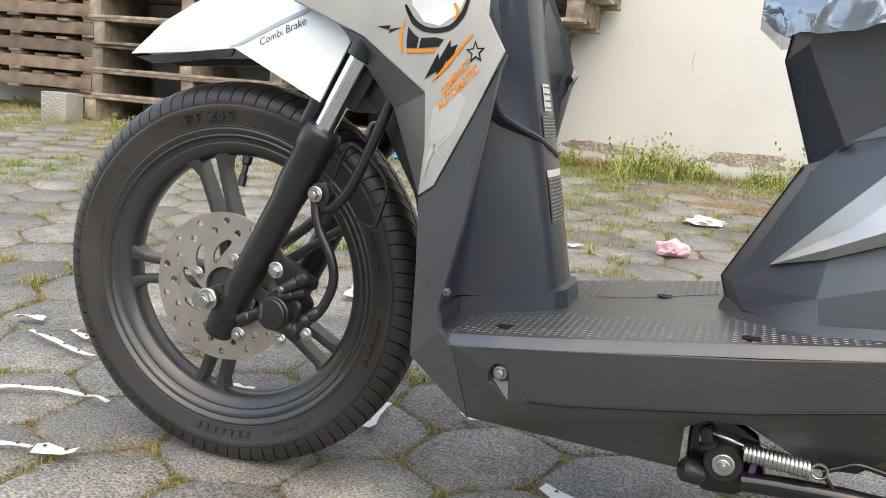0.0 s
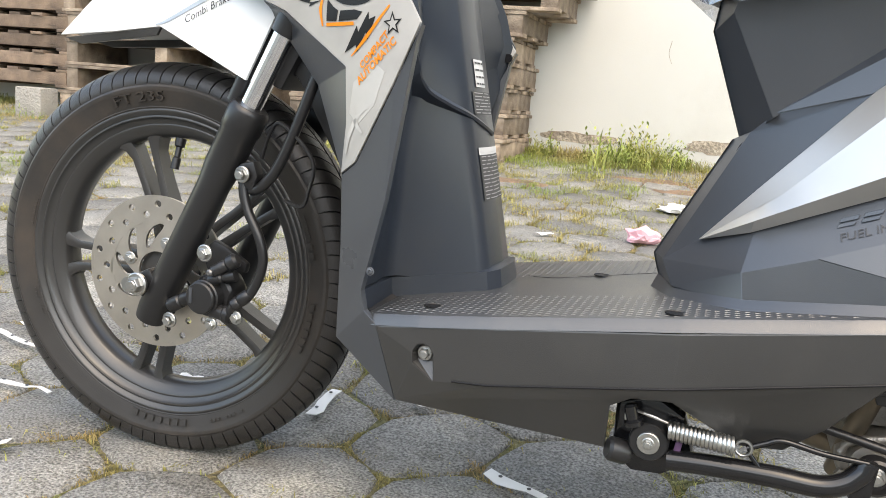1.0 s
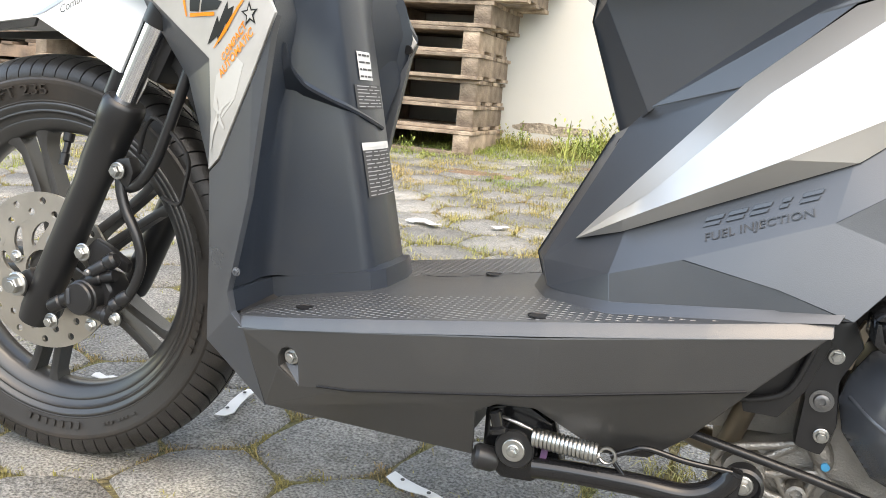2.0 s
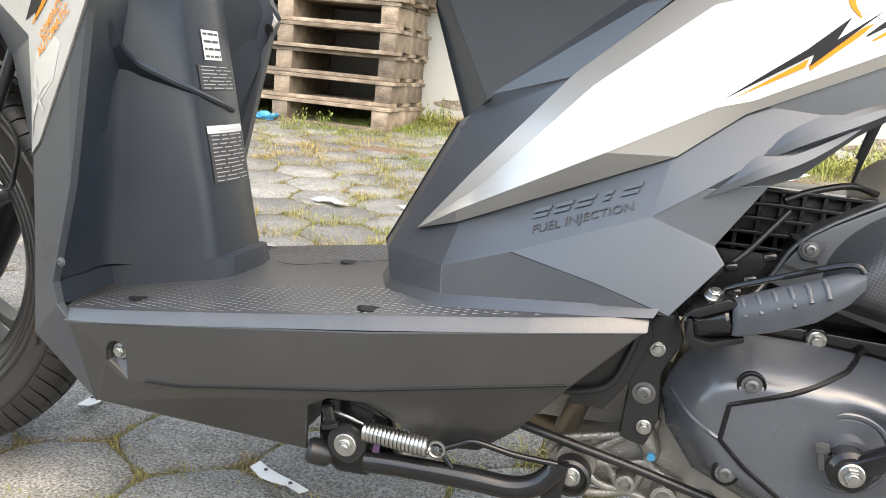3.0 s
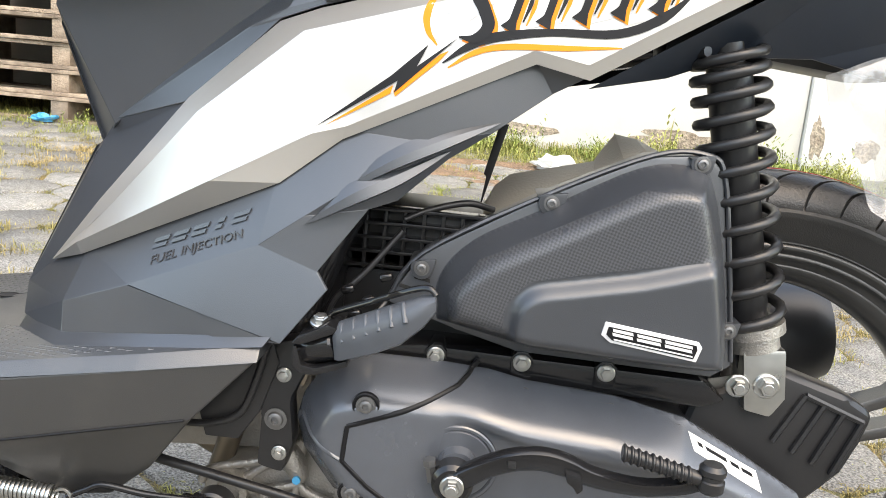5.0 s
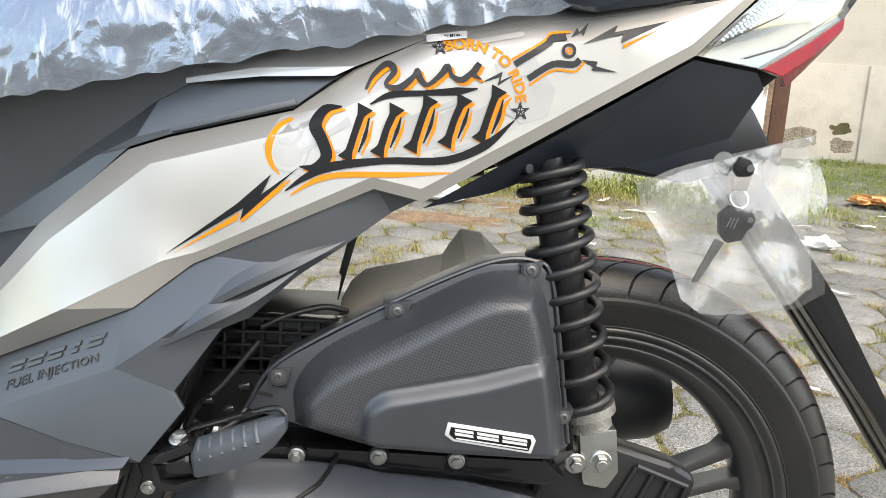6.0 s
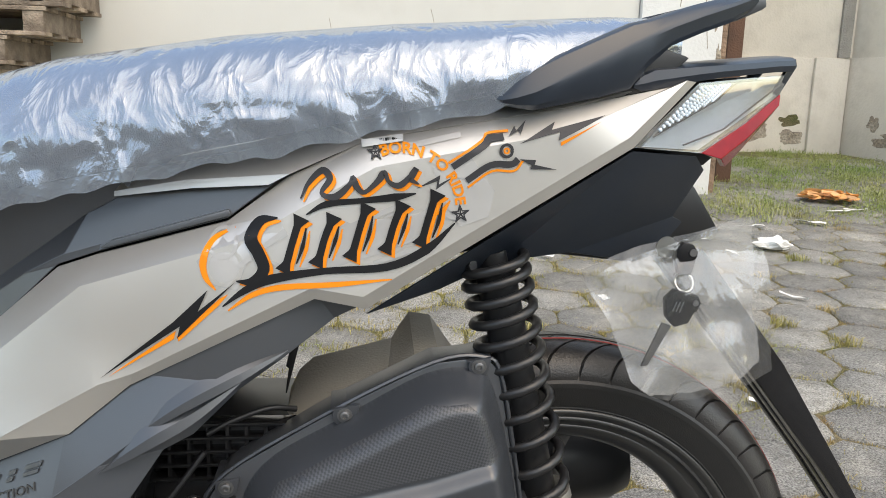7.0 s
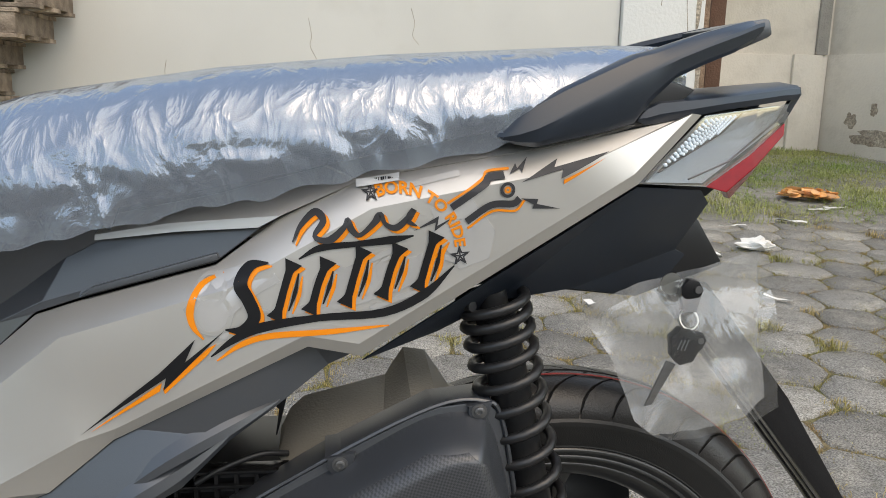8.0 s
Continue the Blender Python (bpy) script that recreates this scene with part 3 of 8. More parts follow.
# ---- litter ----
def strip(x0, y0, x1, y1, w, mat, name="paper_strip", label="crumpled white perforated paper strip on the paving", wave=0.006, cat="litter", holes=True):
    """A curled paper strip lying between two places."""
    a, b = Vector((x0, y0)), Vector((x1, y1))
    n = max(4, int((b - a).length / 0.02))
    side = (b - a).normalized().orthogonal() * (w / 2)
    bm = bmesh.new()
    rows = []
    for i in range(n + 1):
        p = a.lerp(b, i / n) + side * 0.8 * noise.noise(Vector((x0 * 9 + i * 0.5, y0, 0)))
        z = ground_z(p.y) + 0.006 + wave * (1 + noise.noise(Vector((x0 * 7, y0 * 5, i * 0.6))))
        t = 0.5 * noise.noise(Vector((i * 0.4, x0 * 3, 7)))
        rows.append((bm.verts.new((p.x - side.x, p.y - side.y, z + t * w)), bm.verts.new((p.x + side.x, p.y + side.y, z - t * w * 0.3))))
    for p, q in zip(rows, rows[1:]):
        bm.faces.new((p[0], p[1], q[1], q[0]))
    r = bmesh.ops.extrude_face_region(bm, geom=list(bm.faces))
    bmesh.ops.translate(bm, verts=[g for g in r["geom"] if isinstance(g, bmesh.types.BMVert)], vec=(0, 0, 0.0012))
    ob = finish(name, bm, mat, 60)
    tagged(ob, label, cat, "litter on the paving")
    if holes:
        hb = bmesh.new()
        for i in range(1, n, 2):
            c = a.lerp(b, i / n)
            z = ground_z(c.y) + 0.009 + wave * (1 + noise.noise(Vector((x0 * 7, y0 * 5, i * 0.6))))
            lathe([(0.0028, 0), (0.0028, 0.001)], (c.x, c.y, z), 8, hb, "z")
        tagged(part("perforation", hb, M_LABELBAR, ob), kind="stuff")
    return ob


strip(0.124, 0.140, 0.121, 0.235, 0.017, M_PAPER)
strip(-0.50, -0.045, -0.362, 0.020, 0.010, M_PAPER)
strip(-0.362, 0.020, -0.254, 0.026, 0.009, M_PAPER)
strip(-0.30, -0.168, -0.222, -0.146, 0.009, M_PAPER)
strip(-0.215, -0.150, -0.164, -0.128, 0.020, M_PAPER)
strip(-0.60, 0.20, -0.409, 0.157, 0.010, M_PAPER)
strip(-0.533, 0.237, -0.478, 0.222, 0.012, M_PAPER)
strip(0.413, 0.101, 0.50, 0.058, 0.015, M_PAPER)
strip(-0.131, 0.170, -0.094, 0.179, 0.012, M_PAPER, holes=False, label="small scrap of white paper on the paving")
strip(0.243, 0.258, 0.276, 0.240, 0.016, M_PAPER, holes=False, label="small scrap of white paper on the paving")
strip(-0.68, 0.236, -0.63, 0.262, 0.020, M_PAPER, holes=False, label="small scrap of white paper on the paving")
strip(-0.181, 0.684, -0.207, 0.808, 0.03, M_PAPER)
strip(-0.106, 1.431, -0.002, 1.407, 0.035, M_PAPER, holes=False, label="flat scrap of white paper on the paving")
strip(0.142, 1.461, 0.186, 1.488, 0.022, M_PAPER, holes=False, label="flat scrap of white paper on the paving")


def crumple(name, x, y, r, h, mat, label, seed):
    """A crumpled sheet."""
    bm = bmesh.new()
    bmesh.ops.create_icosphere(bm, subdivisions=3, radius=1)
    for v in bm.verts:
        k = 1 + 0.55 * noise.noise(v.co * 1.7 + Vector((seed, 0, 0))) + 0.3 * noise.noise(v.co * 4 + Vector((seed, 5, 0)))
        v.co = Vector((x + v.co.x * r * k, y + v.co.y * r * 0.7 * k, ground_z(y) + max(0.002, (v.co.z * 0.5 + 0.4) * h * k)))
    return tagged(finish(name, bm, mat, 20), label, "litter", "litter on the paving")


crumple("tissue", 0.44, 1.56, 0.048, 0.045, M_PINK, "crumpled pale pink tissue on the paving", 1.0)
crumple("wrapper", 0.50, 2.08, 0.06, 0.03, M_PAPER, "torn white and yellow wrapper on the paving", 4.0)
crumple("plastic_bag", 1.30, 2.75, 0.10, 0.07, M_PAPER, "crumpled white plastic bag near the wall", 8.0)
crumple("paper_ball", 2.72, 2.25, 0.07, 0.05, M_PAPER, "crumpled white paper on the paving", 11.0)


def leaf_heap(x, y, r, h, n, seed):
    """Curled leaves thrown on a low mound."""
    rng = np.random.default_rng(seed)
    verts, faces = [], []
    for _ in range(n):
        q, a = math.sqrt(rng.random()), rng.random() * 6.283
        c = Vector((x + 1.5 * r * q * math.cos(a), y + r * q * math.sin(a), ground_z(y) + 0.012 + h * (1 - q) + 0.02 * rng.random()))
        m = Matrix.Rotation(rng.random() * 6.283, 3, "Z") @ Matrix.Rotation(rng.uniform(-0.9, 0.9), 3, "X")
        ln, wd, curl = rng.uniform(0.022, 0.05), rng.uniform(0.010, 0.022), rng.uniform(0.2, 0.7)
        i = len(verts)
        for u in (-1, -0.4, 0.4, 1):
            k = wd * (1 - 0.75 * u * u)
            for s, lift in ((-1, curl), (0, 0.0), (1, curl)):
                verts.append(tuple(c + m @ Vector((u * ln, s * k, k * lift + 0.3 * curl * ln * u * u))))
        for p in range(3):
            for k in range(2):
                faces.append((i + 3 * p + k, i + 3 * p + k + 1, i + 3 * p + k + 4, i + 3 * p + k + 3))
    me = bpy.data.meshes.new("dry_litter")
    me.from_pydata(verts, [], faces)
    me.materials.append(M_DRY)
    me.shade_smooth()
    return tagged(new("dry_litter", me), "heap of dry orange leaves in the grass", "dry leaves")


leaf_heap(3.52, 3.18, 0.10, 0.035, 110, 15)
crumple("plastic_scrap", -0.97, 2.77, 0.05, 0.04, M_BLUE, "blue plastic scrap by the pallets", 19.0)
random.seed(5)
for k in range(26):
    x, y = random.uniform(1.7, 4.0), random.uniform(0.9, 3.3)
    a = random.uniform(0, math.pi)
    d = random.uniform(0.02, 0.07)
    strip(x - d * math.cos(a), y - d * math.sin(a), x + d * math.cos(a), y + d * math.sin(a), random.uniform(0.012, 0.03), M_PAPER, "paper_scrap", "small scrap of white paper on the paving", holes=False)

# ---- the scooter ----
FRONT, REAR = Vector((0.0, 0.0, 0.25)), Vector((1.258, 0.0, 0.252))
scooter = thing("scooter", (0.62, 0, 0), "new white, silver and dark grey scooter parked on paving stones", "scooter")


def tyre_profile(R, rim, w):
    """Carcass: a round crown under the tread, then a sidewall that draws in to the rim."""
    side = [(rim, w * 0.60), (rim + 0.006, w * 0.70), (rim + 0.011, w * 0.76), (rim + 0.013, w * 0.80), (rim + 0.0145, w * 0.82), (rim + 0.0155, w * 0.815), (rim + 0.022, w * 0.875), (rim + 0.030, w * 0.93), (R - 0.037, w * 0.972), (R - 0.0355, w * 0.985), (R - 0.032, w * 0.985)]
    top = [(crown(R, a) - 0.0045, w * math.sin(radians(a)) * 0.955) for a in (74, 64, 52, 40, 28, 14)]
    return side, top + [(R - 0.0045, 0)] + [(r, -y) for r, y in top[::-1]]


def crown(R, a):
    """Radius of the tread at a degrees round its cross-section."""
    return R - 0.0005 - 0.038 * (1 - math.cos(radians(a))) ** 1.25


def tread(R, w, centre, n, slit):
    """Curved tread blocks that wrap over the shoulder, with slanted grooves between them."""
    bm = bmesh.new()
    c = Vector(centre)
    span = 2 * math.pi / n
    for i in range(n):
        for s in (-1, 1):
            a0 = i * span + (0.5 * span if s > 0 else 0)
            grid = []
            m = 7
            for k in range(m + 1):
                q = k / m
                a_deg = 3 + (78 - 3) * q
                y, r = s * w * math.sin(radians(a_deg)) * (1 - 0.03 * q ** 6), crown(R, a_deg) - 0.0015 * q ** 6
                skew = span * (1.5 * q + 0.4 * math.sin(q * 3.1))
                gap = slit * span * ((0.055 if i % 2 else 0.02) + 0.05 * math.sin(min(1, 0.2 + q * 0.75) * math.pi))
                out, inn = [], []
                for f in (0, 0.5, 1):
                    a = a0 + skew + gap + (span - 2 * gap) * f
                    out.append(bm.verts.new(c + Vector((r * math.cos(a), y, r * math.sin(a)))))
                    inn.append(bm.verts.new(c + Vector(((r - 0.006) * math.cos(a), y * 0.94, (r - 0.006) * math.sin(a)))))
                grid.append((out, inn))
            for (o1, i1), (o2, i2) in zip(grid, grid[1:]):
                for f in range(2):
                    bm.faces.new((o1[f], o1[f + 1], o2[f + 1], o2[f]))
                bm.faces.new((o1[0], i1[0], i2[0], o2[0]))
                bm.faces.new((o1[2], i1[2], i2[2], o2[2]))
            for o, inn in (grid[0], grid[-1]):
                for f in range(2):
                    bm.faces.new((o[f], o[f + 1], inn[f + 1], inn[f]))
    return bm


def spoke(a, centre, w):
    """Two thin spokes that spread from the hub and meet the rim side by side."""
    own = bmesh.new()
    for s in (-1, 1):
        secs = []
        for r, off, half, deep in ((0.030, 0.0110, 0.0080, 0.018), (0.060, 0.0110, 0.0060, 0.014), (0.110, 0.0125, 0.0050, 0.012), (0.148, 0.0150, 0.0052, 0.011), (0.160, 0.0185, 0.0075, 0.012), (0.170, 0.0250, 0.0120, 0.014)):
            ring = []
            for dx, dy in ((-half, -deep), (-half * 0.4, -deep * 1.12), (half * 0.4, -deep * 1.12), (half, -deep), (half, deep), (-half, deep)):
                ring.append(Vector((r, dy, s * off + dx)))
            secs.append(ring)
        rings = [[own.verts.new(p) for p in ring] for ring in secs]
        for p, q in zip(rings, rings[1:]):
            for k in range(6):
                own.faces.new((p[k], p[(k + 1) % 6], q[(k + 1) % 6], q[k]))
        own.faces.new(rings[0][::-1])
        own.faces.new(rings[-1])
    m = Matrix.Translation(centre) @ Matrix.Rotation(-a, 4, "Y")
    bmesh.ops.transform(own, matrix=m, verts=own.verts)
    return own


def turned(bm, m):
    if m is not None:
        bmesh.ops.transform(bm, matrix=m, verts=bm.verts)
    return bm


def wheel(name, centre, R, w, parent, first, m=None, blocks=88, slit=1.0, rubber=M_TYRE, seat_off=Vector((0, 0, 0))):
    hub = part(name, turned(lathe([(0.020, -0.050), (0.028, -0.048), (0.034, -0.035), (0.036, -0.02), (0.036, 0.02), (0.034, 0.035), (0.028, 0.045)], centre, 32), m), M_RIM, parent, "black five-spoke cast wheel")
    side, top = tyre_profile(R, 0.186, w)
    body = side + [(top[0][0] + 0.002, top[0][1] * 1.01), (R - 0.012, w * 0.5), (R - 0.012, -w * 0.5), (top[0][0] + 0.002, -top[0][1] * 1.01)] + [(r, -y) for r, y in side[::-1]]
    at = centre + seat_off
    part("tyre", turned(lathe(body, at, 120, closed=True), m), rubber, hub, "black rubber tyre with slanted grooves", 24)
    part("groove_bed", turned(lathe(top, at, 120, closed=True), m), M_GROOVE, hub)
    part("tread", turned(tread(R, w, at, blocks, slit), m), M_TREAD, hub, "slanted tread blocks", 40)
    lip = [(0.1965, -w * 0.74), (0.1985, -w * 0.765), (0.1992, -w * 0.80), (0.1982, -w * 0.83), (0.1962, -w * 0.835), (0.1945, -w * 0.81), (0.1925, -w * 0.755), (0.1905, -w * 0.725), (0.1893, -w * 0.745), (0.1878, -w * 0.742), (0.1868, -w * 0.70)]
    rim = lip + [(0.1845, -w * 0.63), (0.1800, -w * 0.575), (0.1790, -w * 0.590), (0.1775, -w * 0.585), (0.173, -w * 0.50), (0.1675, -w * 0.42), (0.1635, -w * 0.30), (0.1620, -w * 0.15), (0.1615, 0), (0.1635, w * 0.3), (0.173, w * 0.5), (0.184, w * 0.66)] + [(r, -y) for r, y in lip[::-1]] + [(0.178, w * 0.3), (0.178, -w * 0.3)]
    part("rim", turned(lathe(rim, at, 120, closed=True), m), M_RIM, hub, "", 50)
    for k in range(5):
        part("spoke", turned(spoke(first + 2 * math.pi * k / 5, centre, w), m), M_RIM, hub, "", 40)
    return hub


STEER = Matrix.Translation(FRONT) @ Matrix.Rotation(radians(5), 4, "Z") @ Matrix.Translation(-FRONT)
front_wheel = wheel("front_wheel", FRONT, 0.2575, 0.042, scooter, radians(110), STEER, 84, 0.75, M_TYRE, Vector((-0.004, 0, 0.0035)))
rear_wheel = wheel("rear_wheel", REAR, 0.259, 0.047, scooter, radians(20), None, 48, 0.6, M_TYRE2)
part("red_stripe", lathe([(0.2586, -0.0125), (0.2591, -0.0125), (0.2593, -0.0100), (0.2588, -0.0100)], REAR, 96, closed=True), M_REDLINE, rear_wheel, "thin red factory line round the tread")


# ---- brake disc with drilled holes and slots ----
def drilled_ring(bm, c, y0, y1, r0, r1, n, hole, slot=0.0, shift=0.0, slant=0.0):
    """A flat ring cut into n cells with a round or long hole in each."""
    cells = []
    for side, y in ((0, y0), (1, y1)):
        for i in range(n):
            a0, a1 = 2 * math.pi * (i + shift) / n, 2 * math.pi * (i + 1 + shift) / n
            am, rm = (a0 + a1) / 2, (r0 + r1) / 2
            outer, inner = [], []
            for k in range(16):
                t = 2 * math.pi * k / 16
                ct, st = math.cos(t), math.sin(t)
                s = 1 / max(abs(ct), abs(st))
                a, r = am + (a1 - a0) / 2 * ct * s, rm + (r1 - r0) / 2 * st * s
                outer.append((r * math.cos(a), r * math.sin(a)))
                dr, da = (hole + slot) * st, hole * ct + slant * st
                inner.append(((rm + dr) * math.cos(am + da / rm), (rm + dr) * math.sin(am + da / rm)))
            cells.append((side, y, outer, inner))
    made = {}
    for side, y, outer, inner in cells:
        vo = [bm.verts.new(c + Vector((p[0], y, p[1]))) for p in outer]
        vi = [bm.verts.new(c + Vector((p[0], y, p[1]))) for p in inner]
        for k in range(16):
            j = (k + 1) % 16
            bm.faces.new((vo[k], vo[j], vi[j], vi[k]))
        made.setdefault(side, []).append(vi)
    for a, b in zip(made[0], made[1]):
        for k in range(16):
            j = (k + 1) % 16
            bm.faces.new((a[k], a[j], b[j], b[k]))


bm = bmesh.new()
y0, y1 = -0.057, -0.053
drilled_ring(bm, FRONT, y0, y1, 0.080, 0.092, 14, 0.0044)
drilled_ring(bm, FRONT, y0, y1, 0.066, 0.080, 14, 0.0044, shift=0.5)
drilled_ring(bm, FRONT, y0, y1, 0.030, 0.0635, 9, 0.0080, 0.0075, slant=-0.0125)
for r0, r1 in ((0.092, 0.0965), (0.0635, 0.066), (0.026, 0.030)):
    lathe([(r0, y0), (r1, y0), (r1, y1), (r0, y1)], FRONT, 72, bm, closed=True)
bmesh.ops.remove_doubles(bm, verts=bm.verts, dist=0.0004)
disc = part("brake_disc", turned(bm, STEER), M_DISC, front_wheel, "drilled steel brake disc", 40)
BOLT_S = textured(bolt_mesh(0.0055, 0.006), M_STEEL)
BOLT_X = textured(bolt_mesh(0.0065, 0.008), M_STEEL)
BOLT_M = textured(bolt_mesh(0.0070, 0.008), M_STEEL)
BOLT_L = textured(bolt_mesh(0.0105, 0.013), M_STEEL)
SCREW_K = textured(screw_mesh(0.0052, 0.004), M_CASE)
SCREW_D = textured(screw_mesh(0.0044, 0.003), M_DULL)
SCREW_W = textured(screw_mesh(0.0085, 0.006), M_DULL)
for k in range(4):
    a = radians(160 + 90 * k)
    again("bolt", BOLT_S, disc, STEER @ pose(FRONT.x + 0.040 * math.cos(a), -0.058, FRONT.z + 0.040 * math.sin(a)), "zinc bolt")
# valve and raised size mark
valve = turned_bar((-0.002, -0.006, 0.415), (-0.005, -0.016, 0.375), [(0.007, 0), (0.0065, 0.010), (0.004, 0.012), (0.004, 0.024), (0.0055, 0.026), (0.0055, 0.040)], 12)
part("valve", turned(valve, STEER), M_BLACK, front_wheel)


def text_mesh(words, size, depth=0.0, bold=0.0):
    """The outline of words as a mesh in x and y, from the built-in font."""
    cu = bpy.data.curves.new("words", "FONT")
    cu.body, cu.size, cu.extrude, cu.align_x, cu.resolution_u, cu.offset = words, size, depth, "CENTER", 3, bold
    ob = bpy.data.objects.new("words", cu)
    me = bpy.data.meshes.new_from_object(ob)
    bm = bmesh.new()
    bm.from_mesh(me)
    bpy.data.objects.remove(ob)
    bpy.data.curves.remove(cu)
    bpy.data.meshes.remove(me)
    return bm


bm = text_mesh("FT 235", 0.0215, 0.0014)
for vtx in bm.verts:
    a = radians(101) - vtx.co.x * 1.25 / 0.222
    r = 0.2120 + vtx.co.y * 0.80
    vtx.co = FRONT + Vector((r * math.cos(a), -0.0365 - (r - 0.200) * 0.22 - vtx.co.z, r * math.sin(a)))
part("size_mark", turned(bm, STEER), M_TYRE, front_wheel, "raised size mark on the tyre")


def sidewall_bar(a, width, r0, r1):
    """A raised bar on the front tyre's sidewall, at a degrees."""
    bm = bmesh.new()
    rows = []
    for lift in (0.0, 0.0008):
        row = []
        for da, rr in ((-width / 2, r0), (width / 2, r0), (width / 2, r1), (-width / 2, r1)):
            q = radians(a + da)
            row.append(bm.verts.new(FRONT + Vector((rr * math.cos(q), -0.0378 - (rr - 0.200) * 0.30 - lift, rr * math.sin(q)))))
        rows.append(row)
    bm.faces.new(rows[1])
    for k in range(4):
        bm.faces.new((rows[0][k], rows[0][(k + 1) % 4], rows[1][(k + 1) % 4], rows[1][k]))
    bmesh.ops.recalc_face_normals(bm, faces=bm.faces)
    return turned(bm, STEER)


for a0, n_bars, step, width, r0, r1 in ((258, 7, 3.4, 2.4, 0.2005, 0.2085), (290, 9, 1.7, 1.1, 0.2035, 0.2065), (195, 8, 1.6, 1.0, 0.2035, 0.2065), (-22, 6, 3.2, 2.2, 0.2010, 0.2080), (12, 5, 3.2, 2.2, 0.2010, 0.2080), (160, 7, 1.6, 1.0, 0.2035, 0.2065)):
    for k in range(n_bars):
        if k % 4 != 3 or n_bars < 8:
            part("raised_bar", sidewall_bar(a0 + k * step, width, r0, r1), M_TYRE, front_wheel)


def loft(sections, bm=None, ends=True):
    own = bmesh.new()
    rings = [[own.verts.new(p) for p in s] for s in sections]
    for a, b in zip(rings, rings[1:]):
        n = len(a)
        for k in range(n):
            own.faces.new((a[k], a[(k + 1) % n], b[(k + 1) % n], b[k]))
    if ends:
        own.faces.new(rings[0][::-1])
        own.faces.new(rings[-1])
    bmesh.ops.recalc_face_normals(own, faces=own.faces)
    return join(bm, own)


def pair(name, bm, mat, label="", angle=32):
    """A panel and its twin on the other side."""
    other = mirrored(bm)
    left = part(name, bm, mat, scooter, label, angle)
    part(name, other, mat, scooter, label, angle)
    return left


# silver side panels
V = [(0.643, -0.050, 0.376), (0.688, -0.085, 0.393), (0.861, -0.128, 0.474), (0.905, -0.123, 0.510), (1.041, -0.121, 0.576),
     (1.080, -0.120, 0.568), (1.287, -0.104, 0.694), (1.340, -0.088, 0.746), (1.229, -0.099, 0.722), (1.079, -0.098, 0.694),
     (1.020, -0.096, 0.665), (0.975, -0.098, 0.631), (0.879, -0.094, 0.604), (0.846, -0.088, 0.592), (0.773, -0.080, 0.528),
     (0.693, -0.065, 0.436), (0.689, -0.096, 0.405), (0.809, -0.131, 0.471), (0.884, -0.131, 0.513),
     (0.710, -0.090, 0.432), (0.792, -0.111, 0.520), (0.872, -0.120, 0.585), (0.985, -0.118, 0.618), (1.086, -0.118, 0.676), (1.235, -0.113, 0.706)]


def smooth_depth(points):
    """A smooth surface y(x, z) through a few points of a panel."""
    q = np.array([(x, z) for x, y, z in points])
    r = np.linalg.norm(q[:, None] - q[None], axis=2)
    k = np.block([[np.where(r > 0, r ** 2 * np.log(r + 1e-9), 0) + 1e-6 * np.eye(len(q)), np.c_[np.ones(len(q)), q]], [np.c_[np.ones(len(q)), q].T, np.zeros((3, 3))]])
    w = np.linalg.solve(k, np.r_[[y for x, y, z in points], 0, 0, 0])

    def y_of(x, z):
        d = np.hypot(q[:, 0] - x, q[:, 1] - z)
        return float((np.where(d > 0, d ** 2 * np.log(d + 1e-9), 0) * w[:-3]).sum() + w[-3] + w[-2] * x + w[-1] * z)
    return y_of


def filled(line, step=0.025):
    """The corners of a closed line with even points between them."""
    out = []
    for a, b in zip(line, line[1:] + line[:1]):
        a, b = Vector(a), Vector(b)
        n = max(1, int((b - a).length / step))
        out += [tuple(a.lerp(b, k / n)) for k in range(n)]
    return out


# lower crest, a finger's width above the lower edge of the tail
V += [(0.908, -0.1265, 0.520), (1.039, -0.1255, 0.5855), (1.0775, -0.1245, 0.5785), (1.281, -0.109, 0.7015), (1.331, -0.092, 0.747)]
field = [V[k] for k in (0, 19, 20, 21, 22, 23, 24, 29, 28, 27, 26, 25, 18, 17, 16)]
bm = sheet([(x, z) for x, y, z in field], smooth_depth(filled(field)), 0.004, 0.016)
facets(V, [(0, 16, 1), (1, 16, 17, 2), (2, 17, 18), (2, 18, 3), (18, 25, 3)], 0.004, 0.0, bm)
facets(V, [(3, 25, 26, 4), (4, 26, 27, 5), (5, 27, 28, 6), (6, 28, 29, 7)], 0.004, 0.0, bm)
facets(V, [(0, 15, 19), (15, 14, 20, 19), (14, 13, 12, 21, 20), (12, 11, 22, 21), (11, 10, 9, 23, 22), (9, 8, 24, 23), (8, 7, 29, 24)], 0.004, 0.0, bm)
side_panel = pair("side_panel", bm, M_SILVER, "matte silver side panel with black and orange graphics", 24)

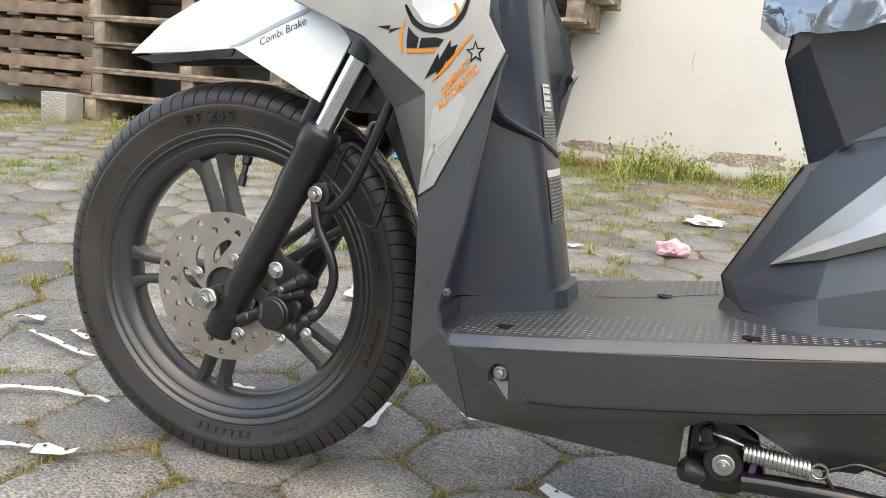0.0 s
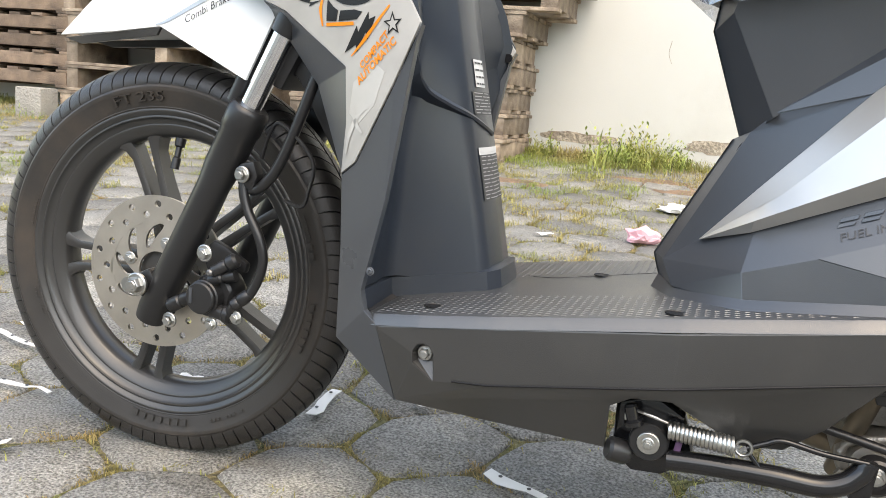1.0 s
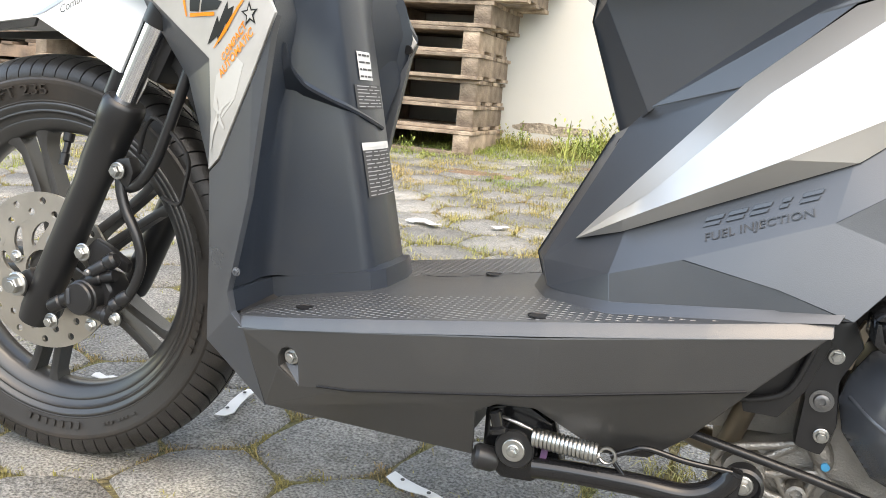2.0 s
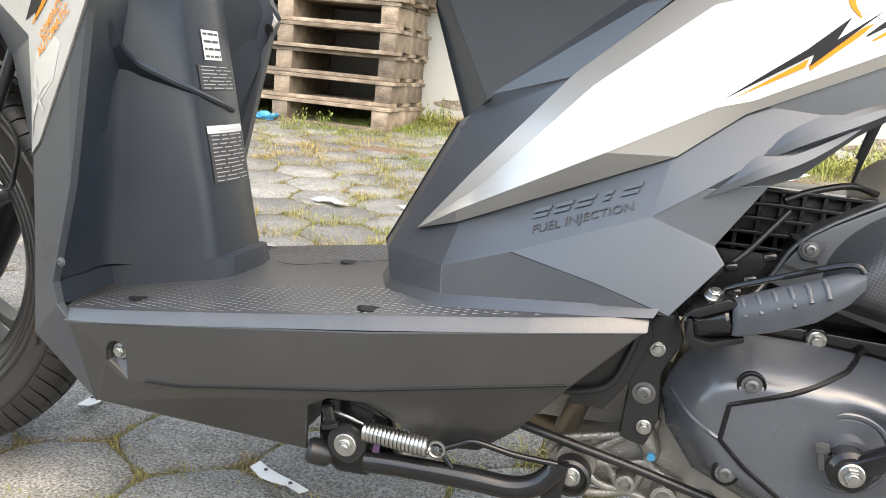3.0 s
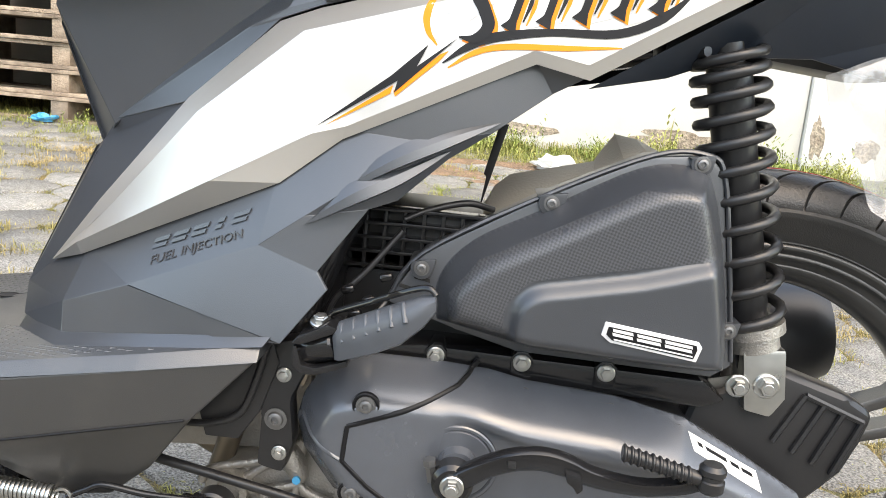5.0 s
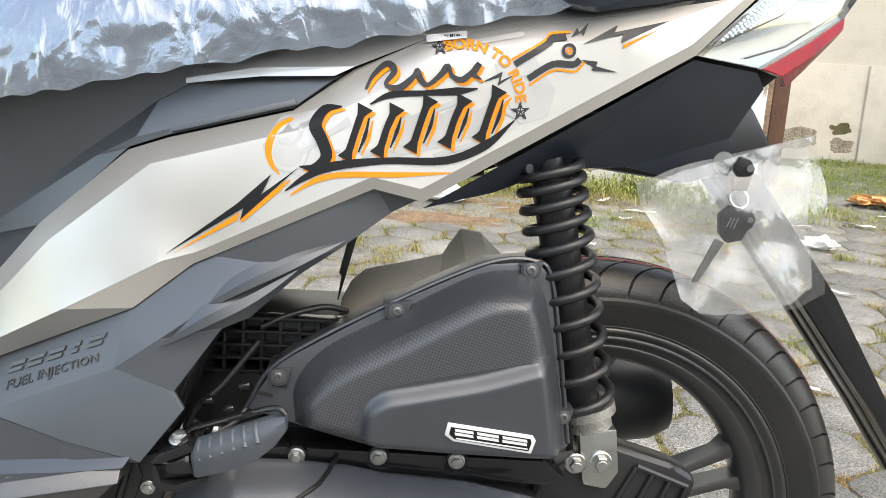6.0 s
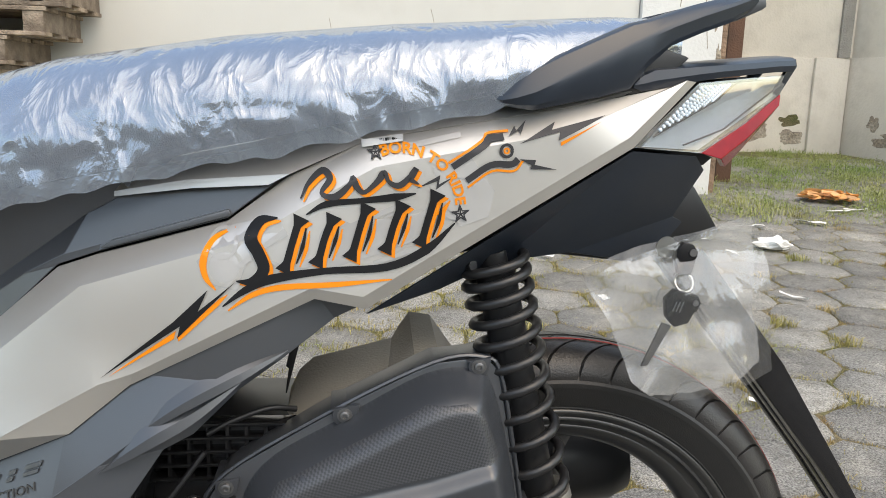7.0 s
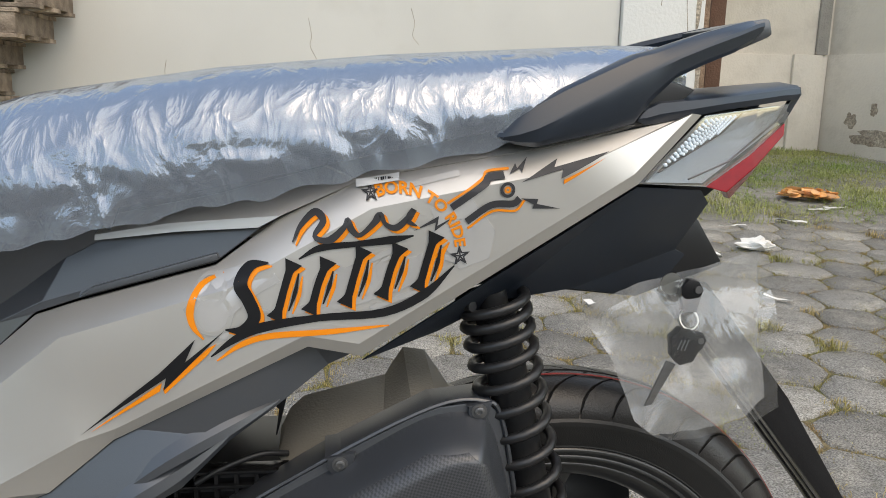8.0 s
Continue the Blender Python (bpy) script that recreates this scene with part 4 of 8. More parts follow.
# dark lower covers
V = [(0.610, -0.030, 0.349), (0.623, -0.060, 0.328), (0.689, -0.121, 0.331), (0.822, -0.148, 0.355), (0.873, -0.150, 0.357),
     (0.906, -0.150, 0.402), (0.897, -0.1455, 0.414), (0.850, -0.138, 0.428), (0.743, -0.122, 0.382), (0.818, -0.153, 0.374),
     (0.646, -0.044, 0.378), (0.692, -0.081, 0.398), (0.859, -0.1235, 0.479), (0.902, -0.1175, 0.517), (1.038, -0.114, 0.584), (1.082, -0.113, 0.572),
     (0.929, -0.130, 0.461), (0.949, -0.118, 0.468), (0.984, -0.112, 0.502), (1.015, -0.108, 0.524), (1.056, -0.102, 0.556),
     (0.676, -0.020, 0.483), (0.695, -0.039, 0.502), (0.773, -0.074, 0.526), (0.694, -0.060, 0.434), (0.684, -0.108, 0.359),
     (0.883, -0.142, 0.453), (0.967, -0.130, 0.514), (0.660, 0.0, 0.474), (0.598, 0.0, 0.350), (0.606, 0.0, 0.326)]
F = [(28, 21, 0, 29), (29, 0, 1, 30), (0, 21, 22, 23, 24, 10), (0, 10, 25), (0, 25, 1), (10, 11, 25), (1, 25, 2), (25, 11, 8), (25, 8, 9, 4, 3, 2), (11, 12, 7, 8),
     (8, 7, 5, 4, 9), (7, 6, 5), (7, 12, 13, 27, 26), (7, 26, 16, 6), (26, 27, 18, 17, 16), (13, 14, 20, 19, 27), (27, 19, 18), (14, 15, 20)]
lower_cover = pair("lower_cover", facets(V, F, 0.004, 0.0012), M_PLASTIC, "dark grey folded lower body cover", 12)


def flute(pts, width, out):
    """A long pointed ridge with a soft upper side and a sharp lower edge."""
    line = smooth_line(pts, 6)
    rings = []
    for i, p in enumerate(line):
        q = math.sin(math.pi * i / (len(line) - 1)) ** 0.8
        d = (line[min(i + 1, len(line) - 1)] - line[max(i - 1, 0)]).normalized()
        s = Vector((-d.z, 0, d.x)) * width * (q + 0.03)
        rings.append([p + s + Vector((0, 0.004, 0)), p + s * 0.3 + Vector((0, -out * 0.75 * q, 0)), p - s * 0.30 + Vector((0, -out * q, 0)), p - s * 0.42 + Vector((0, 0.004, 0))])
    return loft(rings)


for pts, width, out in (([(0.884, -0.139, 0.447), (0.920, -0.139, 0.470), (0.952, -0.130, 0.487), (0.985, -0.116, 0.508)], 0.013, 0.0045), ([(0.905, -0.134, 0.470), (0.945, -0.134, 0.496), (0.985, -0.126, 0.516), (1.020, -0.111, 0.532)], 0.011, 0.004)):
    pair("cover_flute", flute(pts, width, out), M_PLASTIC, "", 16)

# cover under the front of the seat
V = [(0.628, 0.0, 0.578), (0.668, 0.0, 0.472), (0.694, -0.0388, 0.4975), (0.646, -0.045, 0.592), (0.800, -0.064, 0.583), (0.822, -0.073, 0.652), (0.66, -0.052, 0.64), (0.635, 0.0, 0.64),
     (0.835, -0.070, 0.608), (0.867, -0.076, 0.632), (0.899, -0.084, 0.6505), (0.906, -0.080, 0.670)]
F = [(0, 1, 2, 3), (3, 2, 4, 8, 5, 6), (8, 9, 10, 11, 5), (0, 3, 6, 7)]
pair("centre_cover", facets(V, F, 0.004, 0.0015), M_PLASTIC, "dark grey cover below the seat", 7)

# dark strip between the centre cover and the silver panel, with a raised bar
V = [(0.6945, -0.0393, 0.5020), (0.773, -0.0752, 0.5255), (0.846, -0.0865, 0.594), (0.879, -0.0925, 0.606), (0.975, -0.0965, 0.633), (1.010, -0.0955, 0.660),
     (0.820, -0.081, 0.586), (0.851, -0.088, 0.602), (0.880, -0.0905, 0.611), (0.885, -0.0905, 0.617), (0.979, -0.094, 0.644), (1.005, -0.095, 0.6605),
     (0.949, -0.087, 0.656), (0.899, -0.083, 0.652), (0.867, -0.075, 0.634), (0.835, -0.069, 0.610), (0.800, -0.063, 0.585)]
F = [(0, 1, 2, 6), (2, 3, 8, 7, 6), (3, 4, 10, 9, 8), (4, 5, 11, 10), (0, 6, 7, 14, 15, 16), (7, 8, 9, 10, 11, 12, 13, 14)]
upper_strip = pair("upper_strip", facets(V, F, 0.004, 0.0008), M_PLASTIC, "dark grey inset strip beside the seat", 7)
part("strip_bar", facets([(0.888, -0.0965, 0.6145), (0.976, -0.0995, 0.6400), (0.978, -0.1000, 0.6355), (0.886, -0.0970, 0.6095), (0.880, -0.0960, 0.6090)], [(0, 1, 2, 3, 4)], 0.006, 0.0006), M_PLASTIC, upper_strip)
# silver arm above the strip, with its pale trim edge
V = [(0.889, -0.084, 0.6465), (0.949, -0.098, 0.6555), (1.006, -0.103, 0.6595), (1.022, -0.101, 0.668), (0.944, -0.097, 0.6615), (0.889, -0.083, 0.6505),
     (1.079, -0.0985, 0.694), (1.060, -0.084, 0.704), (0.978, -0.080, 0.681), (0.900, -0.076, 0.664)]
pair("panel_shoulder", facets([(1.078, -0.0975, 0.6945), (1.229, -0.0985, 0.7225), (1.296, -0.0865, 0.7395), (1.052, -0.088, 0.7045), (1.150, -0.086, 0.7195), (1.226, -0.085, 0.7335), (1.292, -0.078, 0.7450), (1.052, -0.070, 0.7075), (1.292, -0.066, 0.7475)],
                               [(0, 1, 5, 4, 3), (1, 2, 6, 5), (3, 4, 5, 6, 8, 7)], 0.003, inward=(0, 0.7, -0.7)), M_SILVER, "", 60)
pair("trim_strip", facets(V, [(0, 1, 2, 3, 4, 5), (5, 4, 8, 9), (4, 3, 6, 7, 8)], 0.004, 0.0), M_SILVER, "silver trim arm below the seat", 15)


# seat
def seat_section(x):
    """Half width, underside and top of the seat at x."""
    k = [0.600, 0.625, 0.68, 0.76, 0.84, 0.97, 1.10, 1.20, 1.28, 1.335]
    return (np.interp(x, k, [0.035, 0.062, 0.086, 0.102, 0.108, 0.110, 0.107, 0.103, 0.090, 0.060]),
            np.interp(x, k, [0.624, 0.606, 0.614, 0.637, 0.657, 0.687, 0.715, 0.737, 0.756, 0.772]),
            np.interp(x, k, [0.640, 0.662, 0.690, 0.724, 0.747, 0.769, 0.783, 0.790, 0.796, 0.797]))


def seat_mesh(grow, wrinkle, n=44, m=24):
    bm = bmesh.new()
    rows = []
    for i in range(n + 1):
        x = 0.600 + 0.735 * i / n
        w, zb, zt = seat_section(x)
        ring = []
        for j in range(m + 1):
            a = math.pi * j / m
            c, s = math.cos(a), math.sin(a)
            y = -(w + grow) * math.copysign(abs(c) ** 0.66, c)
            z = zb - grow * 0.3 + (zt - zb + grow) * s ** 0.78
            if wrinkle:
                side = min(1.0, max(0.0, abs(c) * 1.5 - 0.25))
                warp = 0.8 * noise.noise(Vector((x * 9, z * 9, 4)))
                d = 0.6 * noise.noise(Vector((x * 9, y * 8, z * 11)))
                for ax, az, cross, long, seed, tall in ((0.50, 0.87, 19, 5, 1.3, 1.5), (-0.35, 0.94, 26, 7, 6.1, 1.0), (0.80, 0.60, 34, 11, 9.7, 0.7)):
                    n1 = noise.noise(Vector(((x * az - z * ax) * cross + warp, (x * ax + z * az) * long, seed + y * 2)))
                    mask = min(1.0, max(0.0, 1.8 * noise.noise(Vector((x * 7 + seed, z * 9, seed))) + 0.35))
                    d += tall * max(0.0, 1 - abs(n1) / 0.13) ** 1.4 * mask
                side *= 0.25 + 0.75 * min(1.0, max(0.0, 1.35 - (z - zb) / (0.62 * (zt - zb))))
                q = Vector((x * 20 + 1.2 * z * 20 + warp, z * 26 - x * 5, 2.5))
                d += 1.7 * side * (noise.voronoi(q)[0][1] - noise.voronoi(q)[0][0])
                q = Vector((x * 52, z * 60 - x * 20, 7.5))
                d += 0.45 * side * (0.4 + 0.6 * (noise.noise(Vector((x * 6, z * 8, 1))) + 0.5)) * noise.voronoi(q)[0][0]
                low = min(1.0, max(0.0, 1 - (z - zb) / 0.028))
                d += 0.8 * low * noise.noise(Vector((x * 75, z * 60, 2)))
                d = wrinkle * d * (0.06 + 0.94 * side)
                y, z = y - math.copysign(1, c) * d, z + d * 0.25
                if j in (0, m):
                    z -= 0.011 + 0.006 * noise.noise(Vector((x * 40, y * 10, 3)))
            ring.append(bm.verts.new((x, y, z)))
        rows.append(ring)
    for a, b in zip(rows, rows[1:]):
        for j in range(m):
            bm.faces.new((a[j], a[j + 1], b[j + 1], b[j]))
    if not wrinkle:
        for a, b in zip(rows, rows[1:]):
            bm.faces.new((a[0], b[0], b[m], a[m]))
    bm.faces.new(rows[0])
    bm.faces.new(rows[-1][::-1])
    return bm


seat = part("seat", seat_mesh(0, 0), M_SEAT, scooter, "dark textured seat", 50)

# grab rail and its mounts
rings = []
for x, y, zb, zc, zt in ((1.1755, -0.110, 0.7275, 0.7290, 0.7310), (1.180, -0.113, 0.7245, 0.7290, 0.7350), (1.190, -0.1155, 0.7220, 0.7310, 0.7430), (1.204, -0.116, 0.7205, 0.7355, 0.7525), (1.226, -0.114, 0.7255, 0.7455, 0.7640), (1.258, -0.108, 0.7320, 0.7610, 0.7785),
                         (1.283, -0.102, 0.7390, 0.7735, 0.7895), (1.297, -0.099, 0.7560, 0.7800, 0.7930), (1.318, -0.092, 0.7735, 0.7890, 0.8000), (1.345, -0.082, 0.7845, 0.7990, 0.8085), (1.375, -0.069, 0.7950, 0.8090, 0.8165), (1.396, -0.058, 0.8050, 0.8165, 0.8215), (1.404, -0.053, 0.8120, 0.8185, 0.8215)):
    rings.append([Vector((x, y + dy, z)) for dy, z in ((0.020, zb), (0.006, zb), (0.002, zb * 0.75 + zc * 0.25), (0.0, zc - 0.0015), (0.001, zc + 0.0015), (0.007, zt - 0.0025), (0.012, zt), (0.024, zt), (0.026, zt - 0.004))])
rail = pair("grab_rail", loft(rings), M_RAIL, "dark grey grab rail", 28)
part("rail_bridge", prism([(1.385, 0.797), (1.414, 0.810), (1.410, 0.824), (1.375, 0.816)], -0.05, 0.05, 0.004), M_PLASTIC, scooter)
pair("rail_mount", prism([(1.20, 0.725), (1.30, 0.735), (1.335, 0.765), (1.30, 0.775), (1.225, 0.742)], -0.088, -0.055, 0.004), M_BLACK)

# tail
rings = []
for x, y, zb, zt in ((1.288, -0.090, 0.7400, 0.7450), (1.295, -0.091, 0.7375, 0.7520), (1.305, -0.090, 0.7390, 0.7565), (1.342, -0.0885, 0.7468, 0.7605), (1.365, -0.0790, 0.7505, 0.7628), (1.40, -0.0625, 0.7545, 0.7665), (1.43, -0.0450, 0.7580, 0.7697), (1.452, -0.0330, 0.7595, 0.7715)):
    rings.append([Vector(p) for p in ((x, y, zb), (x, y - 0.0022, zb * 0.6 + zt * 0.4), (x, y - 0.0008, zt - 0.0025), (x, y + 0.004, zt), (x, 0, zt + 0.003), (x, 0, zt - 0.004), (x, y + 0.012, zb))])
tail_cover = pair("tail_cover", loft(rings), M_RAIL, "dark grey tail cover", 28)
pair("tail_tip", facets([(1.4440, -0.0350, 0.7590), (1.4540, -0.0312, 0.7705), (1.4570, -0.0290, 0.7640), (1.4385, -0.0350, 0.7370), (1.4320, -0.0400, 0.7405)], [(0, 1, 2, 3, 4)], 0.006, 0.0008), M_RAIL)
V = [(1.080, -0.114, 0.562), (1.288, -0.100, 0.691), (1.353, -0.072, 0.686), (1.366, -0.060, 0.674), (1.352, -0.035, 0.630), (1.379, -0.032, 0.619), (1.319, -0.035, 0.589), (1.256, -0.052, 0.600), (1.190, -0.070, 0.595), (1.14, -0.085, 0.575)]
F = [(0, 1, 8, 9), (1, 2, 3, 4, 7, 8), (4, 5, 6, 7)]
pair("rear_underpanel", facets(V, F, 0.004, 0.001), M_SATIN, "black panel under the tail")
part("rear_fender", prism([(1.145, 0.59), (1.19, 0.600), (1.32, 0.587), (1.40, 0.615), (1.37, 0.66), (1.2, 0.64), (1.145, 0.61)], -0.034, 0.034, 0.006), M_BLACK, scooter)
flap = part("mud_flap", prism([(1.349, 0.599), (1.381, 0.600), (1.4715, 0.4875), (1.5420, 0.3825), (1.6005, 0.2955), (1.5935, 0.2925), (1.5320, 0.375), (1.4535, 0.471)], -0.0335, 0.0335, 0.001), M_GLOSSBLK, scooter, "long black ribbed mud flap")
for y0 in (-0.034, -0.006, 0.022):
    part("flap_rib", prism([(1.345, 0.60), (1.385, 0.60), (1.475, 0.490), (1.545, 0.385), (1.603, 0.296), (1.592, 0.292), (1.530, 0.375), (1.452, 0.470)], y0, y0 + 0.012, 0.003), M_GLOSSBLK, flap)

# front: fender, front cover, leg shield
V = [(-0.176, -0.028, 0.534), (-0.106, -0.050, 0.575), (-0.052, -0.058, 0.600), (0.096, -0.070, 0.620), (0.180, -0.084, 0.570), (0.143, -0.085, 0.494),
     (0.019, -0.075, 0.548), (-0.062, -0.060, 0.540), (-0.185, 0.0, 0.540), (-0.100, 0.0, 0.602), (-0.040, 0.0, 0.632), (0.10, 0.0, 0.665), (0.20, 0.0, 0.62)]
F = [(0, 1, 2, 6, 7), (2, 3, 4, 5, 6), (8, 9, 1, 0), (9, 10, 2, 1), (10, 11, 3, 2), (11, 12, 4, 3)]
fender = pair("front_fender", facets(V, F, 0.004, 0.002), M_WHITE, "white front fender with a dark lower lip", 30)
V = [(-0.170, -0.026, 0.531), (0.019, -0.0745, 0.547), (0.010, -0.070, 0.538), (-0.062, -0.056, 0.530), (-0.140, -0.030, 0.524)]
pair("fender_lip", facets(V, [(0, 1, 2, 3, 4)], 0.004, 0.0005), M_SKIRT)

V = [(0.100, -0.090, 0.645), (0.112, -0.100, 0.604), (0.207, -0.113, 0.568), (0.292, -0.137, 0.515), (0.298, -0.141, 0.460), (0.293, -0.136, 0.409),
     (0.315, -0.152, 0.423), (0.357, -0.165, 0.503), (0.382, -0.170, 0.558), (0.345, -0.155, 0.612), (0.30, -0.145, 0.645)]
front_cover = pair("front_cover", facets(V, [(0, 1, 2, 9, 10), (2, 3, 8, 9), (3, 4, 7, 8), (4, 5, 6, 7)], 0.005, 0.0015), M_GREYDEC, "pale grey front cover with orange and black graphics", 25)
V = [(0.165, -0.080, 0.575), (0.207, -0.110, 0.567), (0.292, -0.134, 0.514), (0.297, -0.138, 0.460), (0.293, -0.133, 0.407), (0.245, -0.105, 0.495), (0.10, -0.06, 0.62), (0.11, -0.098, 0.603)]
pair("front_inner_cover", facets(V, [(0, 1, 2, 5), (5, 2, 3, 4), (6, 7, 1, 0)], 0.004, 0.001), M_PLASTIC)
V = [(0.293, -0.134, 0.407), (0.299, -0.140, 0.336), (0.303, -0.146, 0.241), (0.3748, -0.1496, 0.1865), (0.3535, -0.1612, 0.266), (0.338, -0.158, 0.277),
     (0.333, -0.157, 0.297), (0.353, -0.158, 0.390), (0.378, -0.168, 0.540), (0.384, -0.171, 0.556), (0.357, -0.163, 0.500), (0.316, -0.150, 0.422)]
F = [(0, 1, 7, 10, 11), (1, 2, 5, 6, 7), (2, 3, 4, 5), (7, 8, 9, 10)]
leg_shield = pair("leg_shield", facets(V, F, 0.010, 0.002), M_PLASTIC, "dark grey leg shield edge", 7)


COLUMN_Z = [0.296, 0.34, 0.40, 0.47, 0.533, 0.563, 0.60, 0.66]


def column_back(z):
    """Where the column's flat back face stands at height z."""
    return 0.409 - 0.22 * (z - 0.386)


secs = []
for z, ox, oy in zip(COLUMN_Z, (0.327, 0.333, 0.345, 0.359, 0.373, 0.378, 0.368, 0.340), (0.148, 0.148, 0.151, 0.156, 0.161, 0.163, 0.158, 0.148)):
    ix, xb = 0.324 + 0.06 * (min(z, 0.56) - 0.296), column_back(z)
    secs.append([(ox, -oy, z), (ix + 0.004, -0.110, z), (ix, -0.084, z), (ix + 0.003, -0.072, z), (ix + 0.010, -0.064, z), (xb - 0.012, -0.034, z), (xb - 0.002, -0.022, z), (xb, -0.016, z), (xb + 0.002, 0.024, z), (xb - 0.002, 0.064, z), (xb - 0.008, 0.071, z),
                 (ix + 0.012, 0.092, z), (ix, 0.104, z), (ix + 0.004, 0.120, z), (ox, oy, z), (ox - 0.006, oy, z), (0.30 + 0.1 * (z - 0.296), 0.0, z), (ox - 0.006, -oy, z)])
inner_shield = part("inner_shield", loft(secs), M_SATIN, scooter, "satin black inner leg shield with steering column cover", 40)
low = [(0.334, -0.153, 0.274), (0.3305, -0.0670, 0.272), (0.430, -0.036, 0.2865), (0.441, -0.018, 0.288), (0.442, 0.040, 0.288), (0.434, 0.074, 0.287), (0.345, 0.105, 0.275), (0.334, 0.153, 0.274)]
mid = [(0.331, -0.151, 0.2955), (0.3275, -0.066, 0.2930), (0.426, -0.032, 0.3075), (0.437, -0.016, 0.310), (0.438, 0.038, 0.310), (0.430, 0.071, 0.309), (0.341, 0.102, 0.297), (0.331, 0.151, 0.2955)]
inn = [(0.326, -0.150, 0.2965), (0.320, -0.064, 0.2945), (0.405, -0.022, 0.3090), (0.424, -0.010, 0.3115), (0.424, 0.034, 0.3115), (0.416, 0.060, 0.310), (0.335, 0.098, 0.298), (0.326, 0.150, 0.2965)]
n = len(low)
F = [(k, k + 1, n + k + 1, n + k) for k in range(n - 1)] + [(n + k, n + k + 1, 2 * n + k + 1, 2 * n + k) for k in range(n - 1)]
part("column_foot", facets(low + mid + inn, F, 0.004, 0.0, inward=(-1, 0, 0)), M_SATIN, scooter, "", 24)
wing = [(0.322, 0.186, 0.66), (0.350, 0.194, 0.600), (0.376, 0.189, 0.563), (0.3715, 0.176, 0.540), (0.368, 0.150, 0.500), (0.356, 0.120, 0.44), (0.340, 0.090, 0.46), (0.330, 0.080, 0.66)]
part("shield_wing", facets(wing, [(0, 1, 2, 7), (2, 3, 4, 5, 6, 7)], 0.010, 0.0015, inward=(-1, 0, 0)), M_SATIN, inner_shield, "", 20)
# proud black discs stand in for the shaded screw holes
part("wing_hole", lathe([(0.0055, -0.004), (0.0055, 0.0015), (0.0045, 0.0018)], (0.3712, 0.1775, 0.5475), 16, None, "x"), M_INK, inner_shield)
part("screw_hole", lathe([(0.0055, 0.1560), (0.0055, 0.1600), (0.0045, 0.1600)], (0.3745, 0, 0.549), 16), M_INK, inner_shield)
# ridge that curves round the column
pts = smooth_line([(0.353, -0.104, 0.534), (0.348, -0.092, 0.515), (0.350, -0.068, 0.499), (0.366, -0.047, 0.487), (0.384, -0.024, 0.476), (0.392, 0.010, 0.465), (0.394, 0.046, 0.455)], 6)
rings = []
for i, p in enumerate(pts):
    d = (pts[min(i + 1, len(pts) - 1)] - pts[max(i - 1, 0)]).normalized()
    out = d.cross(Vector((0, 0, 1))).normalized()
    k = 1.0 - 0.55 * i / (len(pts) - 1)
    k *= min(1.0, 0.25 + i / 6)
    rings.append([p - out * 0.010 + Vector((0, 0, 0.010 * k)), p + out * 0.0035 * k + Vector((0, 0, 0.008 * k)), p + out * 0.0075 * k + Vector((0, 0, 0.002)), p + out * 0.0065 * k - Vector((0, 0, 0.001)), p - out * 0.010 - Vector((0, 0, 0.013 * k))])
part("column_ridge", loft(rings), M_SATIN, inner_shield, "", 30)


# footboard
def floor_z(x):
    return 0.2835 + (x - 0.40) * 0.157


edge = [(0.338, -0.150), (0.348, -0.1590), (0.40, -0.166), (0.474, -0.169), (0.643, -0.170), (0.772, -0.167), (0.860, -0.160)]
bm = bmesh.new()
ring = edge + [(x, -y) for x, y in edge[::-1]]
top = [bm.verts.new((x, y * 0.962, floor_z(x))) for x, y in ring]
low = [bm.verts.new((x, y * 1.012, floor_z(x) - 0.011)) for x, y in ring]
bm.faces.new(top)
bm.faces.new(low[::-1])
for i in range(len(ring)):
    j = (i + 1) % len(ring)
    bm.faces.new((top[i], top[j], low[j], low[i]))
bmesh.ops.recalc_face_normals(bm, faces=bm.faces)
bevelled(bm, 0.0018, 2)
footboard = part("footboard", bm, M_FLOORPL, scooter, "dark grey footboard with raised tread and dust", 25)
# lip where the body cover meets the footboard
low = [(0.600, -0.010, floor_z(0.600)), (0.612, -0.042, floor_z(0.612)), (0.624, -0.070, floor_z(0.624)), (0.689, -0.130, floor_z(0.689)), (0.822, -0.155, floor_z(0.822)), (0.862, -0.158, floor_z(0.862))]
top = [(0.606, -0.010, floor_z(0.600) + 0.014), (0.618, -0.040, floor_z(0.612) + 0.013), (0.630, -0.062, floor_z(0.624) + 0.012), (0.690, -0.1205, floor_z(0.689) + 0.008), (0.822, -0.148, floor_z(0.822) + 0.008), (0.866, -0.151, floor_z(0.862) + 0.006)]
pair("cover_lip", facets(low + top, [(k, k + 1, k + 7, k + 6) for k in range(5)], 0.003, 0.0, inward=(0.3, 1, 0)), M_PLASTIC, "", 25)

